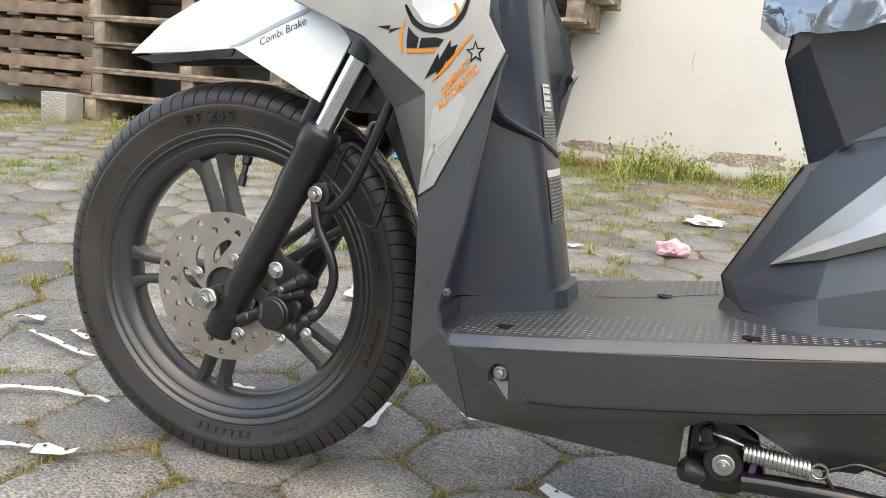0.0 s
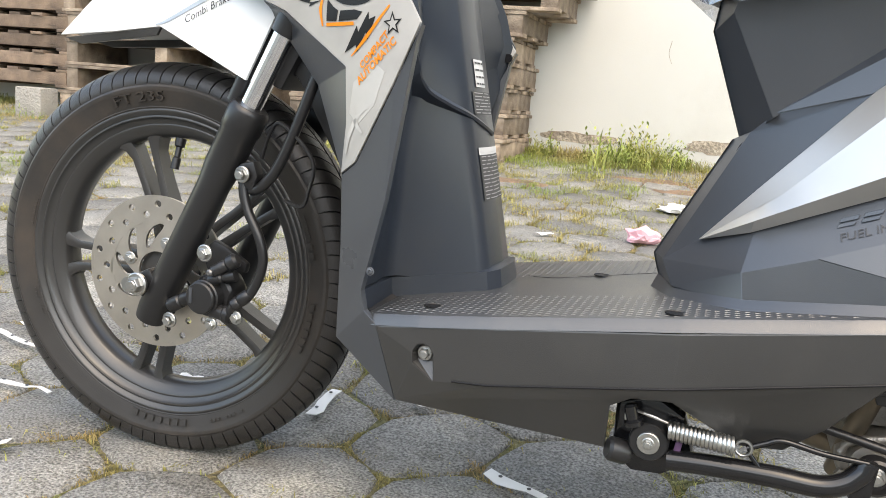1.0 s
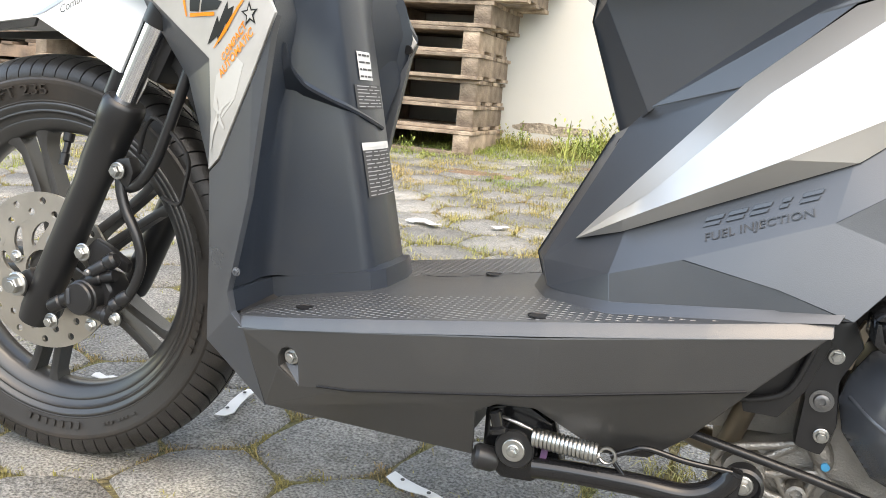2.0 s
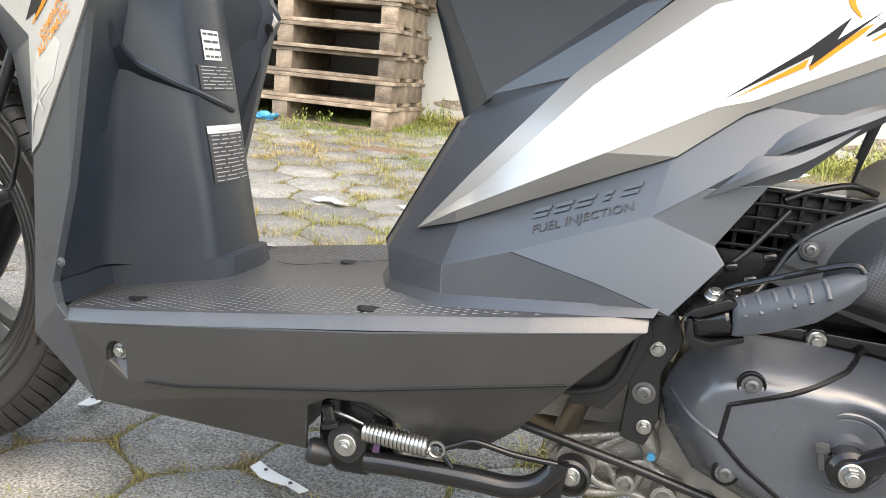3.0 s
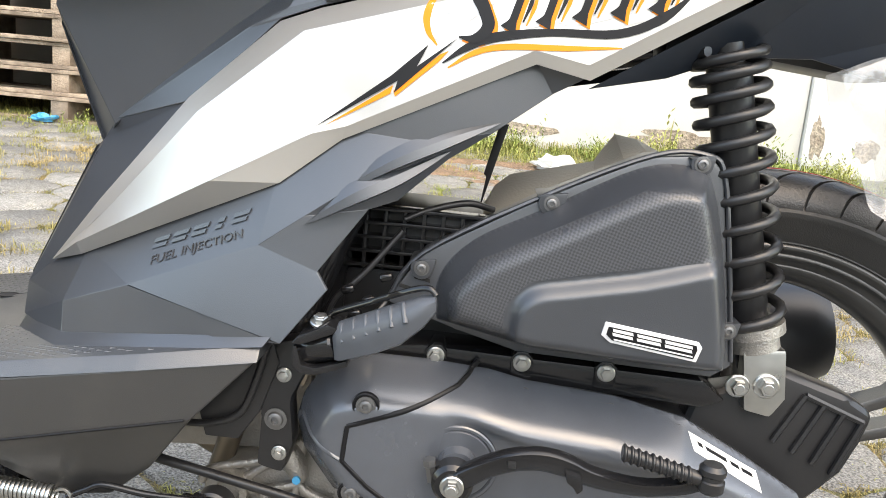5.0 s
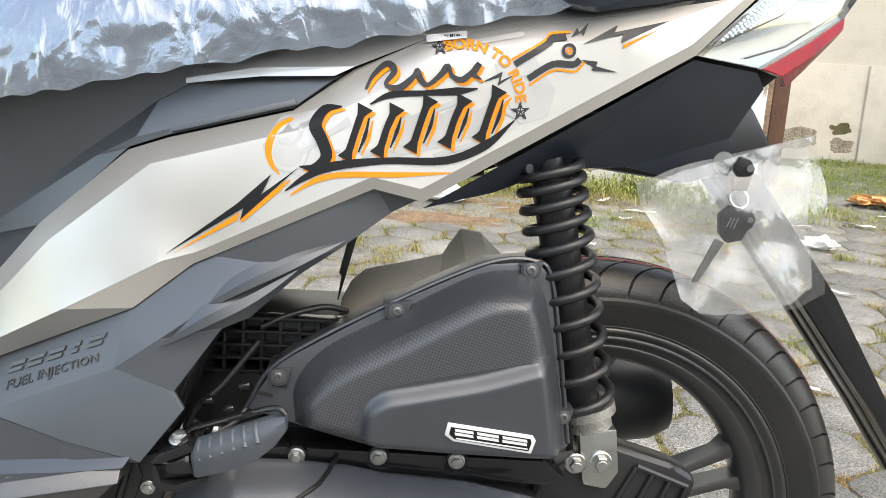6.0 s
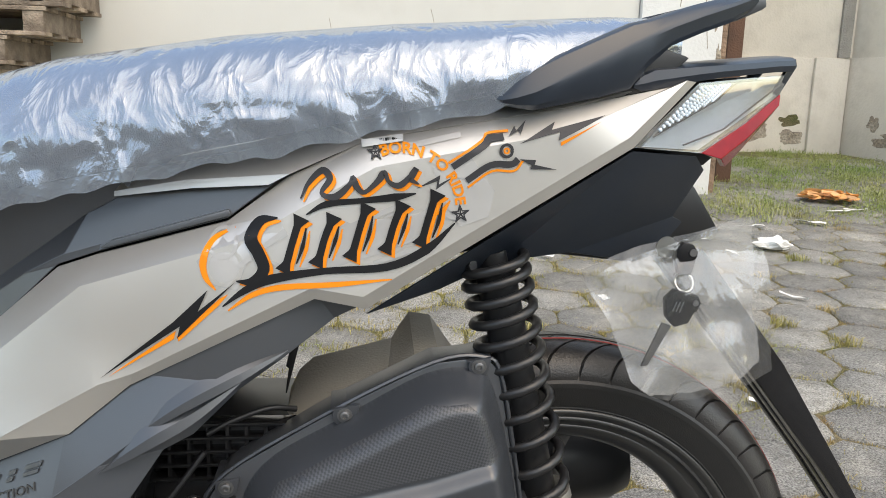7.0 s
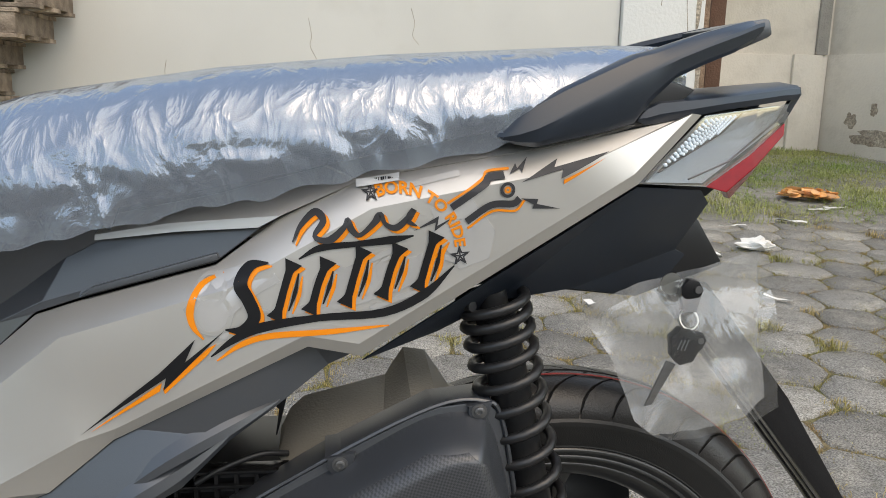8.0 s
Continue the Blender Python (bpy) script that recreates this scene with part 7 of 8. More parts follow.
def words_on(words, size, place, mat, parent, y_of, lift=0.0013, name="lettering", bold=0.0, depth=0.0):
    """Words whose points place(u, v) lays out in x and z."""
    bm = text_mesh(words, size, depth, bold)
    bmesh.ops.subdivide_edges(bm, edges=[ed for ed in bm.edges if ed.calc_length() > 0.006], cuts=1)
    for vtx in bm.verts:
        x, z = place(vtx.co.x, vtx.co.y)
        vtx.co = Vector((x, y_of(x, z) - lift - vtx.co.z, z))
    return part(name, bm, mat, parent)


def line_place(x, z, angle, stretch=1.0, slant=0.15):
    c, s = math.cos(radians(angle)), math.sin(radians(angle))
    return lambda u, v: (x + (u * stretch + v * slant) * c - v * s, z + (u * stretch + v * slant) * s + v * c)


def star(x, z, r, mat, parent, y_of, lift=0.0008):
    pts = []
    for k in range(10):
        a = radians(96 + 36 * k)
        q = r if k % 2 == 0 else r * 0.42
        pts.append((x + q * math.cos(a), z + q * math.sin(a)))
    film_shape(pts, mat, parent, y_of, lift, "star")


P = side_panel
# ghosted grey shapes
film_shape([(0.955, 0.604), (0.978, 0.629), (1.012, 0.638), (1.022, 0.624), (0.992, 0.606), (0.985, 0.582), (0.963, 0.588)], M_GREYDEC2, P, side_y, 0.0005)
film_shape([(1.128, 0.676), (1.156, 0.686), (1.176, 0.660), (1.172, 0.640), (1.150, 0.632), (1.138, 0.650)], M_GREYDEC2, P, side_y, 0.0005)
film_shape([(1.040, 0.596), (1.060, 0.632), (1.120, 0.642), (1.128, 0.626), (1.092, 0.612)], M_GREYDEC2, P, side_y, 0.0005)
ribbon([(0.975 + 0.013 * math.cos(a), 0.600 + 0.013 * math.sin(a)) for a in (k * 0.7 for k in range(10))], [0.003], M_SILVER, P, side_y, 0.0006)
# orange arc and the swooshes below
ribbon([(0.982, 0.628), (0.966, 0.619), (0.960, 0.604), (0.962, 0.592), (0.969, 0.583)], [0.001, 0.004, 0.0055, 0.004, 0.001], M_ORANGE, P, side_y)
ribbon([(0.974, 0.571), (0.990, 0.583), (1.010, 0.592), (1.049, 0.5985), (1.095, 0.6015), (1.125, 0.615), (1.146, 0.635)], [0.001, 0.005, 0.007, 0.005, 0.006, 0.007, 0.001], M_INK, P, side_y, 0.0014)
ribbon([(0.978, 0.568), (0.996, 0.580), (1.018, 0.586), (1.060, 0.5885), (1.099, 0.592)], [0.001, 0.004, 0.0045, 0.004, 0.001], M_ORANGE, P, side_y)
ribbon([(1.134, 0.640), (1.142, 0.652)], [0.006, 0.001], M_ORANGE, P, side_y)
ribbon([(1.035, 0.640), (1.050, 0.648), (1.075, 0.651), (1.100, 0.654), (1.116, 0.657)], [0.001, 0.005, 0.004, 0.006, 0.001], M_INK, P, side_y, 0.0014)
# emblem drawn as plain flared bars under a wavy band, black with orange edges
for dx, dz, mat, lift in ((0.0026, -0.0022, M_ORANGE, 0.0011), (0.0, 0.0, M_INK, 0.0017)):
    ribbon([(1.014 + dx, 0.637 + dz), (1.001 + dx, 0.634 + dz), (0.9945 + dx, 0.622 + dz), (1.000 + dx, 0.611 + dz), (1.004 + dx, 0.599 + dz), (0.996 + dx, 0.590 + dz), (0.984 + dx, 0.590 + dz)], [0.001, 0.007, 0.010, 0.009, 0.009, 0.007, 0.001], mat, P, side_y, lift, "emblem_shape")
    for k, x in enumerate((1.018, 1.042, 1.067, 1.093, 1.119)):
        z0 = 0.594 + 0.20 * (x - 1.0) + dz
        z1 = z0 + 0.0405 - 0.003 * (k % 2)
        ribbon([(x + dx, z0), (x + 0.0030 + dx, z0 + 0.007), (x + 0.0065 + dx, z0 + 0.020), (x + 0.0105 + dx, z1 - 0.007), (x + 0.0135 + dx, z1)], [0.012, 0.0056, 0.0052, 0.0056, 0.013], mat, P, side_y, lift, "emblem_shape")
        ribbon([(x + 0.0100 + dx, z0 + 0.006), (x + 0.0145 + dx, z0 + 0.019), (x + 0.0170 + dx, z1 - 0.008)], [0.001, 0.0030, 0.001], mat, P, side_y, lift, "emblem_shape")
for dx, dz, mat, lift in ((0.0024, -0.0020, M_ORANGE, 0.0011), (0.0, 0.0, M_DARKGREY, 0.0017)):
    wave = [(1.0305, 0.651), (1.036, 0.662), (1.046, 0.6715), (1.052, 0.666), (1.046, 0.656), (1.056, 0.6535), (1.066, 0.662), (1.069, 0.668), (1.072, 0.661), (1.078, 0.6575), (1.088, 0.6665), (1.092, 0.672), (1.096, 0.665), (1.104, 0.663), (1.113, 0.6715), (1.116, 0.676), (1.112, 0.668), (1.118, 0.664)]
    ribbon([(x + dx, z + dz) for x, z in wave], [0.001, 0.004, 0.0055, 0.003, 0.0055, 0.0028, 0.005, 0.003, 0.0055, 0.0028, 0.005, 0.003, 0.0055, 0.001], mat, P, side_y, lift, "emblem_shape")


def arc_place(cx, cz, r, mid):
    def f(u, v):
        a = radians(mid) - u / r
        return cx + (r + v) * math.cos(a), cz + (r + v) * math.sin(a)
    return f


words_on("BORN TO RIDE", 0.0112, arc_place(1.105, 0.645, 0.0415, 58), M_ORANGE, P, side_y, bold=0.00035)
for x, z, r in ((1.0855, 0.6865, 0.0068), (1.1500, 0.6420, 0.0078)):
    star(x, z, r, M_DARKGREY, P, side_y, 0.0012)
    star(x, z, r * 0.62, M_GREYDEC2, P, side_y, 0.0016)
    for k in range(5):
        a = radians(96 + 72 * k)
        ribbon([(x, z), (x + r * 0.8 * math.cos(a), z + r * 0.8 * math.sin(a))], [r * 0.12, r * 0.22], M_DARKGREY, P, side_y, 0.0020)
# ghosted machine outlines behind the emblem
for cx, cz, r in ((0.974, 0.617, 0.010), (1.060, 0.620, 0.014), (1.148, 0.655, 0.016), (1.100, 0.632, 0.009), (1.010, 0.596, 0.008)):
    ribbon([(cx + r * math.cos(a), cz + r * math.sin(a)) for a in (k * 0.7 for k in range(10))], [r * 0.28], M_GREYDEC2, P, side_y, 0.0008)
for x0, z0, x1, z1, w in ((1.03, 0.602, 1.115, 0.628, 0.006), (1.045, 0.622, 1.10, 0.646, 0.004), (1.12, 0.640, 1.165, 0.672, 0.005), (0.985, 0.600, 1.02, 0.628, 0.004), (1.085, 0.604, 1.135, 0.622, 0.004), (1.105, 0.690, 1.15, 0.701, 0.004)):
    ribbon([(x0, z0), ((x0 + x1) / 2, (z0 + z1) / 2), (x1, z1)], [w], M_GREYDEC2, P, side_y, 0.0007)
# lightning at the lower front and beside the emblem
film_shape([(0.886, 0.518), (0.938, 0.559), (0.963, 0.583), (0.956, 0.567), (0.983, 0.589), (0.941, 0.547), (0.943, 0.556)], M_INK, P, side_y, 0.0014)
film_shape([(0.892, 0.519), (0.940, 0.5525), (0.9385, 0.5465), (0.9335, 0.5435)], M_ORANGE, P, side_y)
film_shape([(0.942, 0.5445), (0.9705, 0.571), (0.978, 0.580), (0.972, 0.577), (0.9405, 0.5485)], M_ORANGE, P, side_y)
film_shape([(1.116, 0.6605), (1.134, 0.671), (1.133, 0.664), (1.146, 0.671), (1.131, 0.660), (1.132, 0.6665)], M_DARKGREY, P, side_y)
# circuit shape towards the tail
ribbon([(1.143, 0.677), (1.166, 0.693), (1.171, 0.6985), (1.182, 0.7005)], [0.005], M_DARKGREY, P, side_y, 0.0014)
ribbon([(1.154, 0.667), (1.172, 0.679), (1.188, 0.680), (1.193, 0.684)], [0.005], M_DARKGREY, P, side_y, 0.0014)
ribbon([(1.140, 0.680), (1.165, 0.6965), (1.170, 0.7025), (1.186, 0.705)], [0.0018], M_ORANGE, P, side_y)
ribbon([(1.155, 0.662), (1.173, 0.6745), (1.190, 0.675), (1.197, 0.683)], [0.0018], M_ORANGE, P, side_y)
ribbon([(1.184 + 0.0045 * math.cos(a), 0.690 + 0.0045 * math.sin(a)) for a in (k * 0.7 for k in range(10))], [0.0022], M_DARKGREY, P, side_y, 0.0014)
ribbon([(1.184 + 0.0018 * math.cos(a), 0.690 + 0.0018 * math.sin(a)) for a in (k * 0.9 for k in range(8))], [0.0014], M_ORANGE, P, side_y, 0.0014)
film_shape([(1.194, 0.6955), (1.222, 0.7125), (1.219, 0.7065), (1.262, 0.7185), (1.224, 0.6985), (1.225, 0.7055)], M_DARKGREY, P, side_y, 0.0014)
film_shape([(1.226, 0.6975), (1.258, 0.7135), (1.226, 0.6945)], M_ORANGE, P, side_y)
film_shape([(1.194, 0.684), (1.207, 0.6835), (1.206, 0.680), (1.224, 0.6765), (1.203, 0.6765), (1.204, 0.6795)], M_DARKGREY, P, side_y, 0.0014)
film_shape([(1.186, 0.701), (1.191, 0.7085), (1.192, 0.705), (1.200, 0.713), (1.195, 0.702), (1.194, 0.7055)], M_DARKGREY, P, side_y, 0.0014)
# bar code sticker
code = film_shape([(1.0755, 0.6895), (1.1065, 0.695), (1.1060, 0.7005), (1.0750, 0.695)], M_LABEL, P, side_y, 0.0030, "sticker")
for k in range(13):
    x = 1.081 + 0.0017 * k
    z = 0.6905 + (x - 1.0755) * 0.177
    w = 0.0005 + 0.0005 * ((k * 5) % 3)
    film_shape([(x, z + 0.0012), (x + w, z + 0.0012), (x + w, z + 0.0034), (x, z + 0.0034)], M_INK, code, side_y, 0.0036, "bar")

# raised marks on the lower cover
for k in range(5):
    t = (k + 0.5) / 5
    x, z = 0.7545 + 0.086 * t, 0.4105 + 0.0375 * t
    for w, a, b in ((0.0066, 0.0020, 0.0056), (0.0062, -0.0030, 0.0002)):
        w = w if k != 3 else w * 0.45
        bm = sheet([(x - w + a * 0.35, z + a - w * 0.42), (x - w + b * 0.35, z + b - w * 0.42), (x + w + b * 0.35, z + b + w * 0.42), (x + w + a * 0.35, z + a + w * 0.42)], lower_y, 0.0022, 0.02, None, -0.0014)
        part("raised_mark", bm, M_PLASTIC, lower_cover)
# letters in darker plastic than the cover, for the shade along their edges
words_on("FUEL INJECTION", 0.0082, line_place(0.7975, 0.4148, 23.0, 1.40, 0.3), M_SKIRT, lower_cover, lower_y, 0.0006, depth=0.0006)

# front cover graphics
Fc = front_cover
film_shape([(0.270, 0.600), (0.285, 0.584), (0.305, 0.580), (0.325, 0.592), (0.335, 0.612), (0.30, 0.630), (0.27, 0.62)], M_WHITE, Fc, front_y, 0.0005)
ribbon([(0.262, 0.600), (0.273, 0.584), (0.292, 0.576), (0.316, 0.578), (0.330, 0.590), (0.336, 0.606)], [0.003, 0.006, 0.005, 0.005, 0.006, 0.004], M_INK, Fc, front_y, 0.0008)
ribbon([(0.320, 0.602), (0.325, 0.594), (0.322, 0.586)], [0.003], M_ORANGE, Fc, front_y, 0.001)
film_shape([(0.266, 0.579), (0.274, 0.572), (0.281, 0.568), (0.279, 0.558), (0.266, 0.558)], M_INK, Fc, front_y, 0.0008)
film_shape([(0.284, 0.568), (0.302, 0.569), (0.312, 0.567), (0.306, 0.560), (0.282, 0.558)], M_INK, Fc, front_y, 0.0008)
ribbon([(0.262, 0.586), (0.2575, 0.571), (0.261, 0.553)], [0.001, 0.004, 0.002], M_ORANGE, Fc, front_y)
ribbon([(0.266, 0.5545), (0.302, 0.556)], [0.0035], M_ORANGE, Fc, front_y)
film_shape([(0.226, 0.5785), (0.243, 0.580), (0.241, 0.576), (0.257, 0.578), (0.241, 0.572), (0.243, 0.575)], M_INK, Fc, front_y, 0.0008)
film_shape([(0.291, 0.528), (0.306, 0.554), (0.308, 0.548), (0.320, 0.567), (0.321, 0.560), (0.329, 0.563), (0.320, 0.541), (0.317, 0.548), (0.307, 0.529), (0.305, 0.536)], M_INK, Fc, front_y, 0.0008)
ribbon([(0.300, 0.525), (0.318, 0.543), (0.345, 0.573)], [0.001, 0.004, 0.002], M_ORANGE, Fc, front_y)
star(0.3500, 0.5560, 0.0115, M_INK, Fc, front_y, 0.0008)
star(0.3500, 0.5560, 0.0075, M_GHOST, Fc, front_y, 0.0011)
words_on("COMPACT", 0.0098, line_place(0.3310, 0.5290, 46, 0.95, 0.1), M_ORANGE, Fc, front_y, bold=0.0003)
words_on("AUTOMATIC", 0.0112, line_place(0.3350, 0.5185, 44, 0.92, 0.1), M_ORANGE, Fc, front_y, bold=0.0003)
film_shape([(0.305, 0.500), (0.330, 0.520), (0.345, 0.512), (0.335, 0.48), (0.315, 0.46), (0.302, 0.47)], M_GHOST, Fc, front_y, 0.0004)
ribbon([(0.300, 0.430), (0.306, 0.452), (0.316, 0.470), (0.328, 0.478)], [0.003, 0.005, 0.004, 0.002], M_GHOST, Fc, front_y)
ribbon([(0.322, 0.452), (0.312, 0.462), (0.306, 0.480)], [0.002, 0.005, 0.003], M_GHOST, Fc, front_y)

# fender stripe and words
ribbon([(0.012, 0.5495), (0.030, 0.5555), (0.075, 0.578), (0.120, 0.598)], [0.001, 0.004, 0.005, 0.005], M_BLUEGREY, fender, fender_y)
words_on("Combi Brake", 0.0125, line_place(0.086, 0.5665, 25, 1.0, 0.25), M_DARKGREY, fender, fender_y)

# ---- clear lamp, red lens ----
back = facets([(1.296, -0.097, 0.6945), (1.346, -0.079, 0.743), (1.445, -0.027, 0.753), (1.436, -0.030, 0.737), (1.356, -0.066, 0.691), (1.338, -0.068, 0.712), (1.388, -0.046, 0.733)],
              [(0, 1, 5), (1, 6, 5), (1, 2, 6), (2, 3, 6), (3, 4, 6), (4, 5, 6), (4, 0, 5)], 0.003)
lamp = part("tail_lamp", back, M_REFL, scooter, "tail lamp with clear upper lens and red lower lens", 12)
plate = facets([(1.303, -0.1000, 0.7030), (1.3445, -0.0860, 0.7435), (1.380, -0.0690, 0.7465), (1.364, -0.0750, 0.7330)], [(0, 1, 2, 3)], 0.002)
part("prism_plate", plate, M_STEEL, lamp)
dots = bmesh.new()
for i in range(13):
    for j in range(7):
        s, t = (i + 0.5) / 13, (j + 0.5) / 7
        p = Vector((1.304, -0.1008, 0.7045)).lerp(Vector((1.3440, -0.0872, 0.7425)), s).lerp(Vector((1.363, -0.0762, 0.7335)).lerp(Vector((1.379, -0.0702, 0.7460)), s), t)
        lathe([(0.00185, 0.001), (0.0012, -0.0008), (0.0003, -0.0012)], p, 6, dots)
tagged(part("prism_field", dots, M_REFL, lamp), kind="stuff")
part("lamp_rib", tube([(1.303, -0.1010, 0.7025), (1.3635, -0.0762, 0.7320), (1.384, -0.0672, 0.7475)], 0.0007, 6), M_DULL, lamp, "", 60)
part("lamp_rib", tube([(1.335, -0.0850, 0.6960), (1.375, -0.0690, 0.7090), (1.438, -0.0370, 0.7470)], 0.0008, 6), M_DULL, lamp, "", 60)
lens = facets([(1.287, -0.1045, 0.694), (1.343, -0.0875, 0.7455), (1.400, -0.062, 0.752), (1.448, -0.032, 0.7565), (1.440, -0.036, 0.739), (1.400, -0.058, 0.714), (1.355, -0.0755, 0.689)],
              [(0, 1, 6), (1, 2, 5, 6), (2, 3, 4, 5)], 0.002, 0.0008)
clear = part("clear_lens", lens, M_CLEAR, lamp, "clear glossy lamp lens")
red = facets([(1.355, -0.0760, 0.6890), (1.400, -0.0585, 0.7140), (1.440, -0.0365, 0.7395), (1.374, -0.0725, 0.6845), (1.405, -0.0585, 0.7040), (1.439, -0.0385, 0.7300), (1.388, -0.0520, 0.6765), (1.404, -0.0460, 0.6910), (1.436, -0.0330, 0.7220)],
             [(0, 1, 4, 3), (1, 2, 5, 4), (3, 4, 7, 6), (4, 5, 8, 7)], 0.010, 0.0008)
part("red_lens", red, M_RED, lamp, "glossy red lamp lens", 10)
for bmx, mat, nm in ((mirrored(facets([(1.287, -0.1045, 0.694), (1.343, -0.0875, 0.7455), (1.448, -0.032, 0.7565), (1.440, -0.036, 0.739), (1.355, -0.0755, 0.689)], [(0, 1, 2, 3, 4)], 0.004)), M_REFL, "clear_lens"),
                     (mirrored(facets([(1.355, -0.076, 0.689), (1.440, -0.0365, 0.7395), (1.436, -0.034, 0.722), (1.388, -0.052, 0.6765)], [(0, 1, 2, 3)], 0.012, 0.001)), M_RED, "red_lens")):
    part(nm, bmx, mat, lamp)
part("tail_core", prism([(1.28, 0.700), (1.34, 0.75), (1.45, 0.752), (1.43, 0.72), (1.38, 0.675), (1.30, 0.66)], -0.028, 0.028, 0.004), M_BLACK, scooter)
part("tail_fill", prism([(1.20, 0.70), (1.30, 0.735), (1.33, 0.738), (1.28, 0.69), (1.17, 0.63), (1.12, 0.65)], -0.080, 0.085, 0.006), M_BLACK, scooter)
# added black filler stops light leaking between centre and lower covers
part("inner_tunnel", prism([(0.625, 0.36), (0.668, 0.47), (0.700, 0.505), (0.80, 0.575), (0.90, 0.63), (1.0, 0.63), (0.95, 0.5), (0.8, 0.42), (0.7, 0.36)], -0.020, 0.020), M_BLACK, scooter)
part("seat_base", prism([(0.76, 0.622), (0.84, 0.650), (0.97, 0.675), (1.20, 0.728), (1.30, 0.745), (1.29, 0.725), (1.10, 0.690), (0.97, 0.65), (0.82, 0.62)], -0.045, 0.045, 0.004), M_BLACK, scooter)

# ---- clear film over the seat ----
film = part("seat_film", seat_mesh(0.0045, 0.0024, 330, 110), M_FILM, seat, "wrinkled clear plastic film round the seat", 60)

# ---- plastic bag with keys, hung under the tail ----
bag = thing("plastic_bag", (1.35, -0.06, 0.60), "clear plastic bag holding black scooter keys", "plastic bag")
corners = [(1.262, 0.588), (1.294, 0.603), (1.323, 0.612), (1.355, 0.623), (1.404, 0.638), (1.416, 0.599), (1.418, 0.558), (1.431, 0.505), (1.410, 0.491), (1.393, 0.486), (1.368, 0.478), (1.346, 0.477), (1.326, 0.480), (1.311, 0.490), (1.306, 0.506), (1.292, 0.540), (1.272, 0.570)]


def bag_side(x, z, s):
    k = 0.014 * noise.noise(Vector((x * 22, z * 22, s * 5))) + 0.006 * noise.noise(Vector((x * 60, z * 45, s * 9)))
    edge = min(1.0, max(0.0, (z - 0.465) * 12)) * min(1.0, max(0.0, (0.64 - z) * 14))
    return -0.080 + s * (0.016 * edge + 0.002) + k * (0.35 if s < 0 else 0.8)


for s in (-1, 1):
    bm = bmesh.new()
    bm.faces.new([bm.verts.new((x, 0, z)) for x, z in corners])
    for ax_i, lo, hi in ((0, 1.27, 1.45), (2, 0.46, 0.64)):
        q = lo
        while q < hi:
            co, no = [0, 0, 0], [0, 0, 0]
            co[ax_i], no[ax_i] = q, 1
            bmesh.ops.bisect_plane(bm, geom=list(bm.verts) + list(bm.edges) + list(bm.faces), plane_co=co, plane_no=no, dist=1e-5)
            q += 0.006
    for vtx in bm.verts:
        vtx.co.y = bag_side(vtx.co.x, vtx.co.z, s)
    part("film", bm, M_BAG if s < 0 else M_BAGBACK, bag, "", 75)


def key_ring(c, r, parent):
    pts = [Vector(c) + Vector((math.cos(a) * r, 0.004 * math.sin(a), math.sin(a) * r)) for a in (2 * math.pi * k / 20 for k in range(21))]
    return part("ring", tube(pts, 0.0011, 6), M_STEEL, parent, "thin steel ring", 60)


keys = thing("key_set", (1.35, -0.078, 0.56), "black scooter key and spare fob on a ring", "keys")
y = -0.084
part("fob", prism([(1.336, 0.611), (1.341, 0.617), (1.350, 0.615), (1.355, 0.608), (1.353, 0.601), (1.350, 0.588), (1.339, 0.589), (1.335, 0.603)], y - 0.006, y + 0.004, 0.003), M_INK, keys)
part("fob_hole", lathe([(0.0032, y - 0.0070), (0.0032, y - 0.005)], (1.3495, 0, 0.608), 12), M_DULL, keys)
part("key_head", prism([(1.330, 0.568), (1.338, 0.576), (1.346, 0.575), (1.352, 0.571), (1.358, 0.571), (1.361, 0.565), (1.358, 0.558), (1.355, 0.556), (1.351, 0.547), (1.339, 0.544), (1.332, 0.552)], y - 0.006, y + 0.004, 0.003), M_INK, keys)
part("key_hole", lathe([(0.0026, y - 0.0070), (0.0026, y - 0.005)], (1.3555, 0, 0.565), 12), M_DULL, keys)
for k in range(3):
    part("grip_line", tube([(1.336 + 0.003 * k, y - 0.0062, 0.558 - 0.0005 * k), (1.339 + 0.003 * k, y - 0.0062, 0.566)], 0.0006, 5), M_DULL, keys)
part("key_blade", prism([(1.330, 0.547), (1.338, 0.544), (1.320, 0.509), (1.314, 0.508)], y - 0.0015, y + 0.0015, 0.0008), M_DULL, keys, "worn steel key blade")
key_ring((1.346, y, 0.582), 0.0078, keys)
part("coin", lathe([(0.009, 0.0005), (0.009, -0.0005)], (1.330, y + 0.003, 0.611), 24), M_STEEL, keys)

# ---- paving stones ----
DX, DY = 0.21, 0.165


def corner(i, j, k):
    """A shared corner of the staggered six-sided paving, nudged."""
    x = (i + 0.5 * (j % 2)) * DX
    y = j * DY
    px, py = (x, y + DY * 2 / 3) if k == 0 else (x + DX / 2, y + DY / 3)
    s = Vector((px * 3.1, py * 3.7, 0.5))
    return (px + 0.040 * noise.noise(s) + 0.018 * noise.noise(s * 4), py + 0.034 * noise.noise(s + Vector((9, 4, 2))) + 0.016 * noise.noise(s * 4 + Vector((3, 7, 1))))


HEX_CORNERS = []
STONES = []
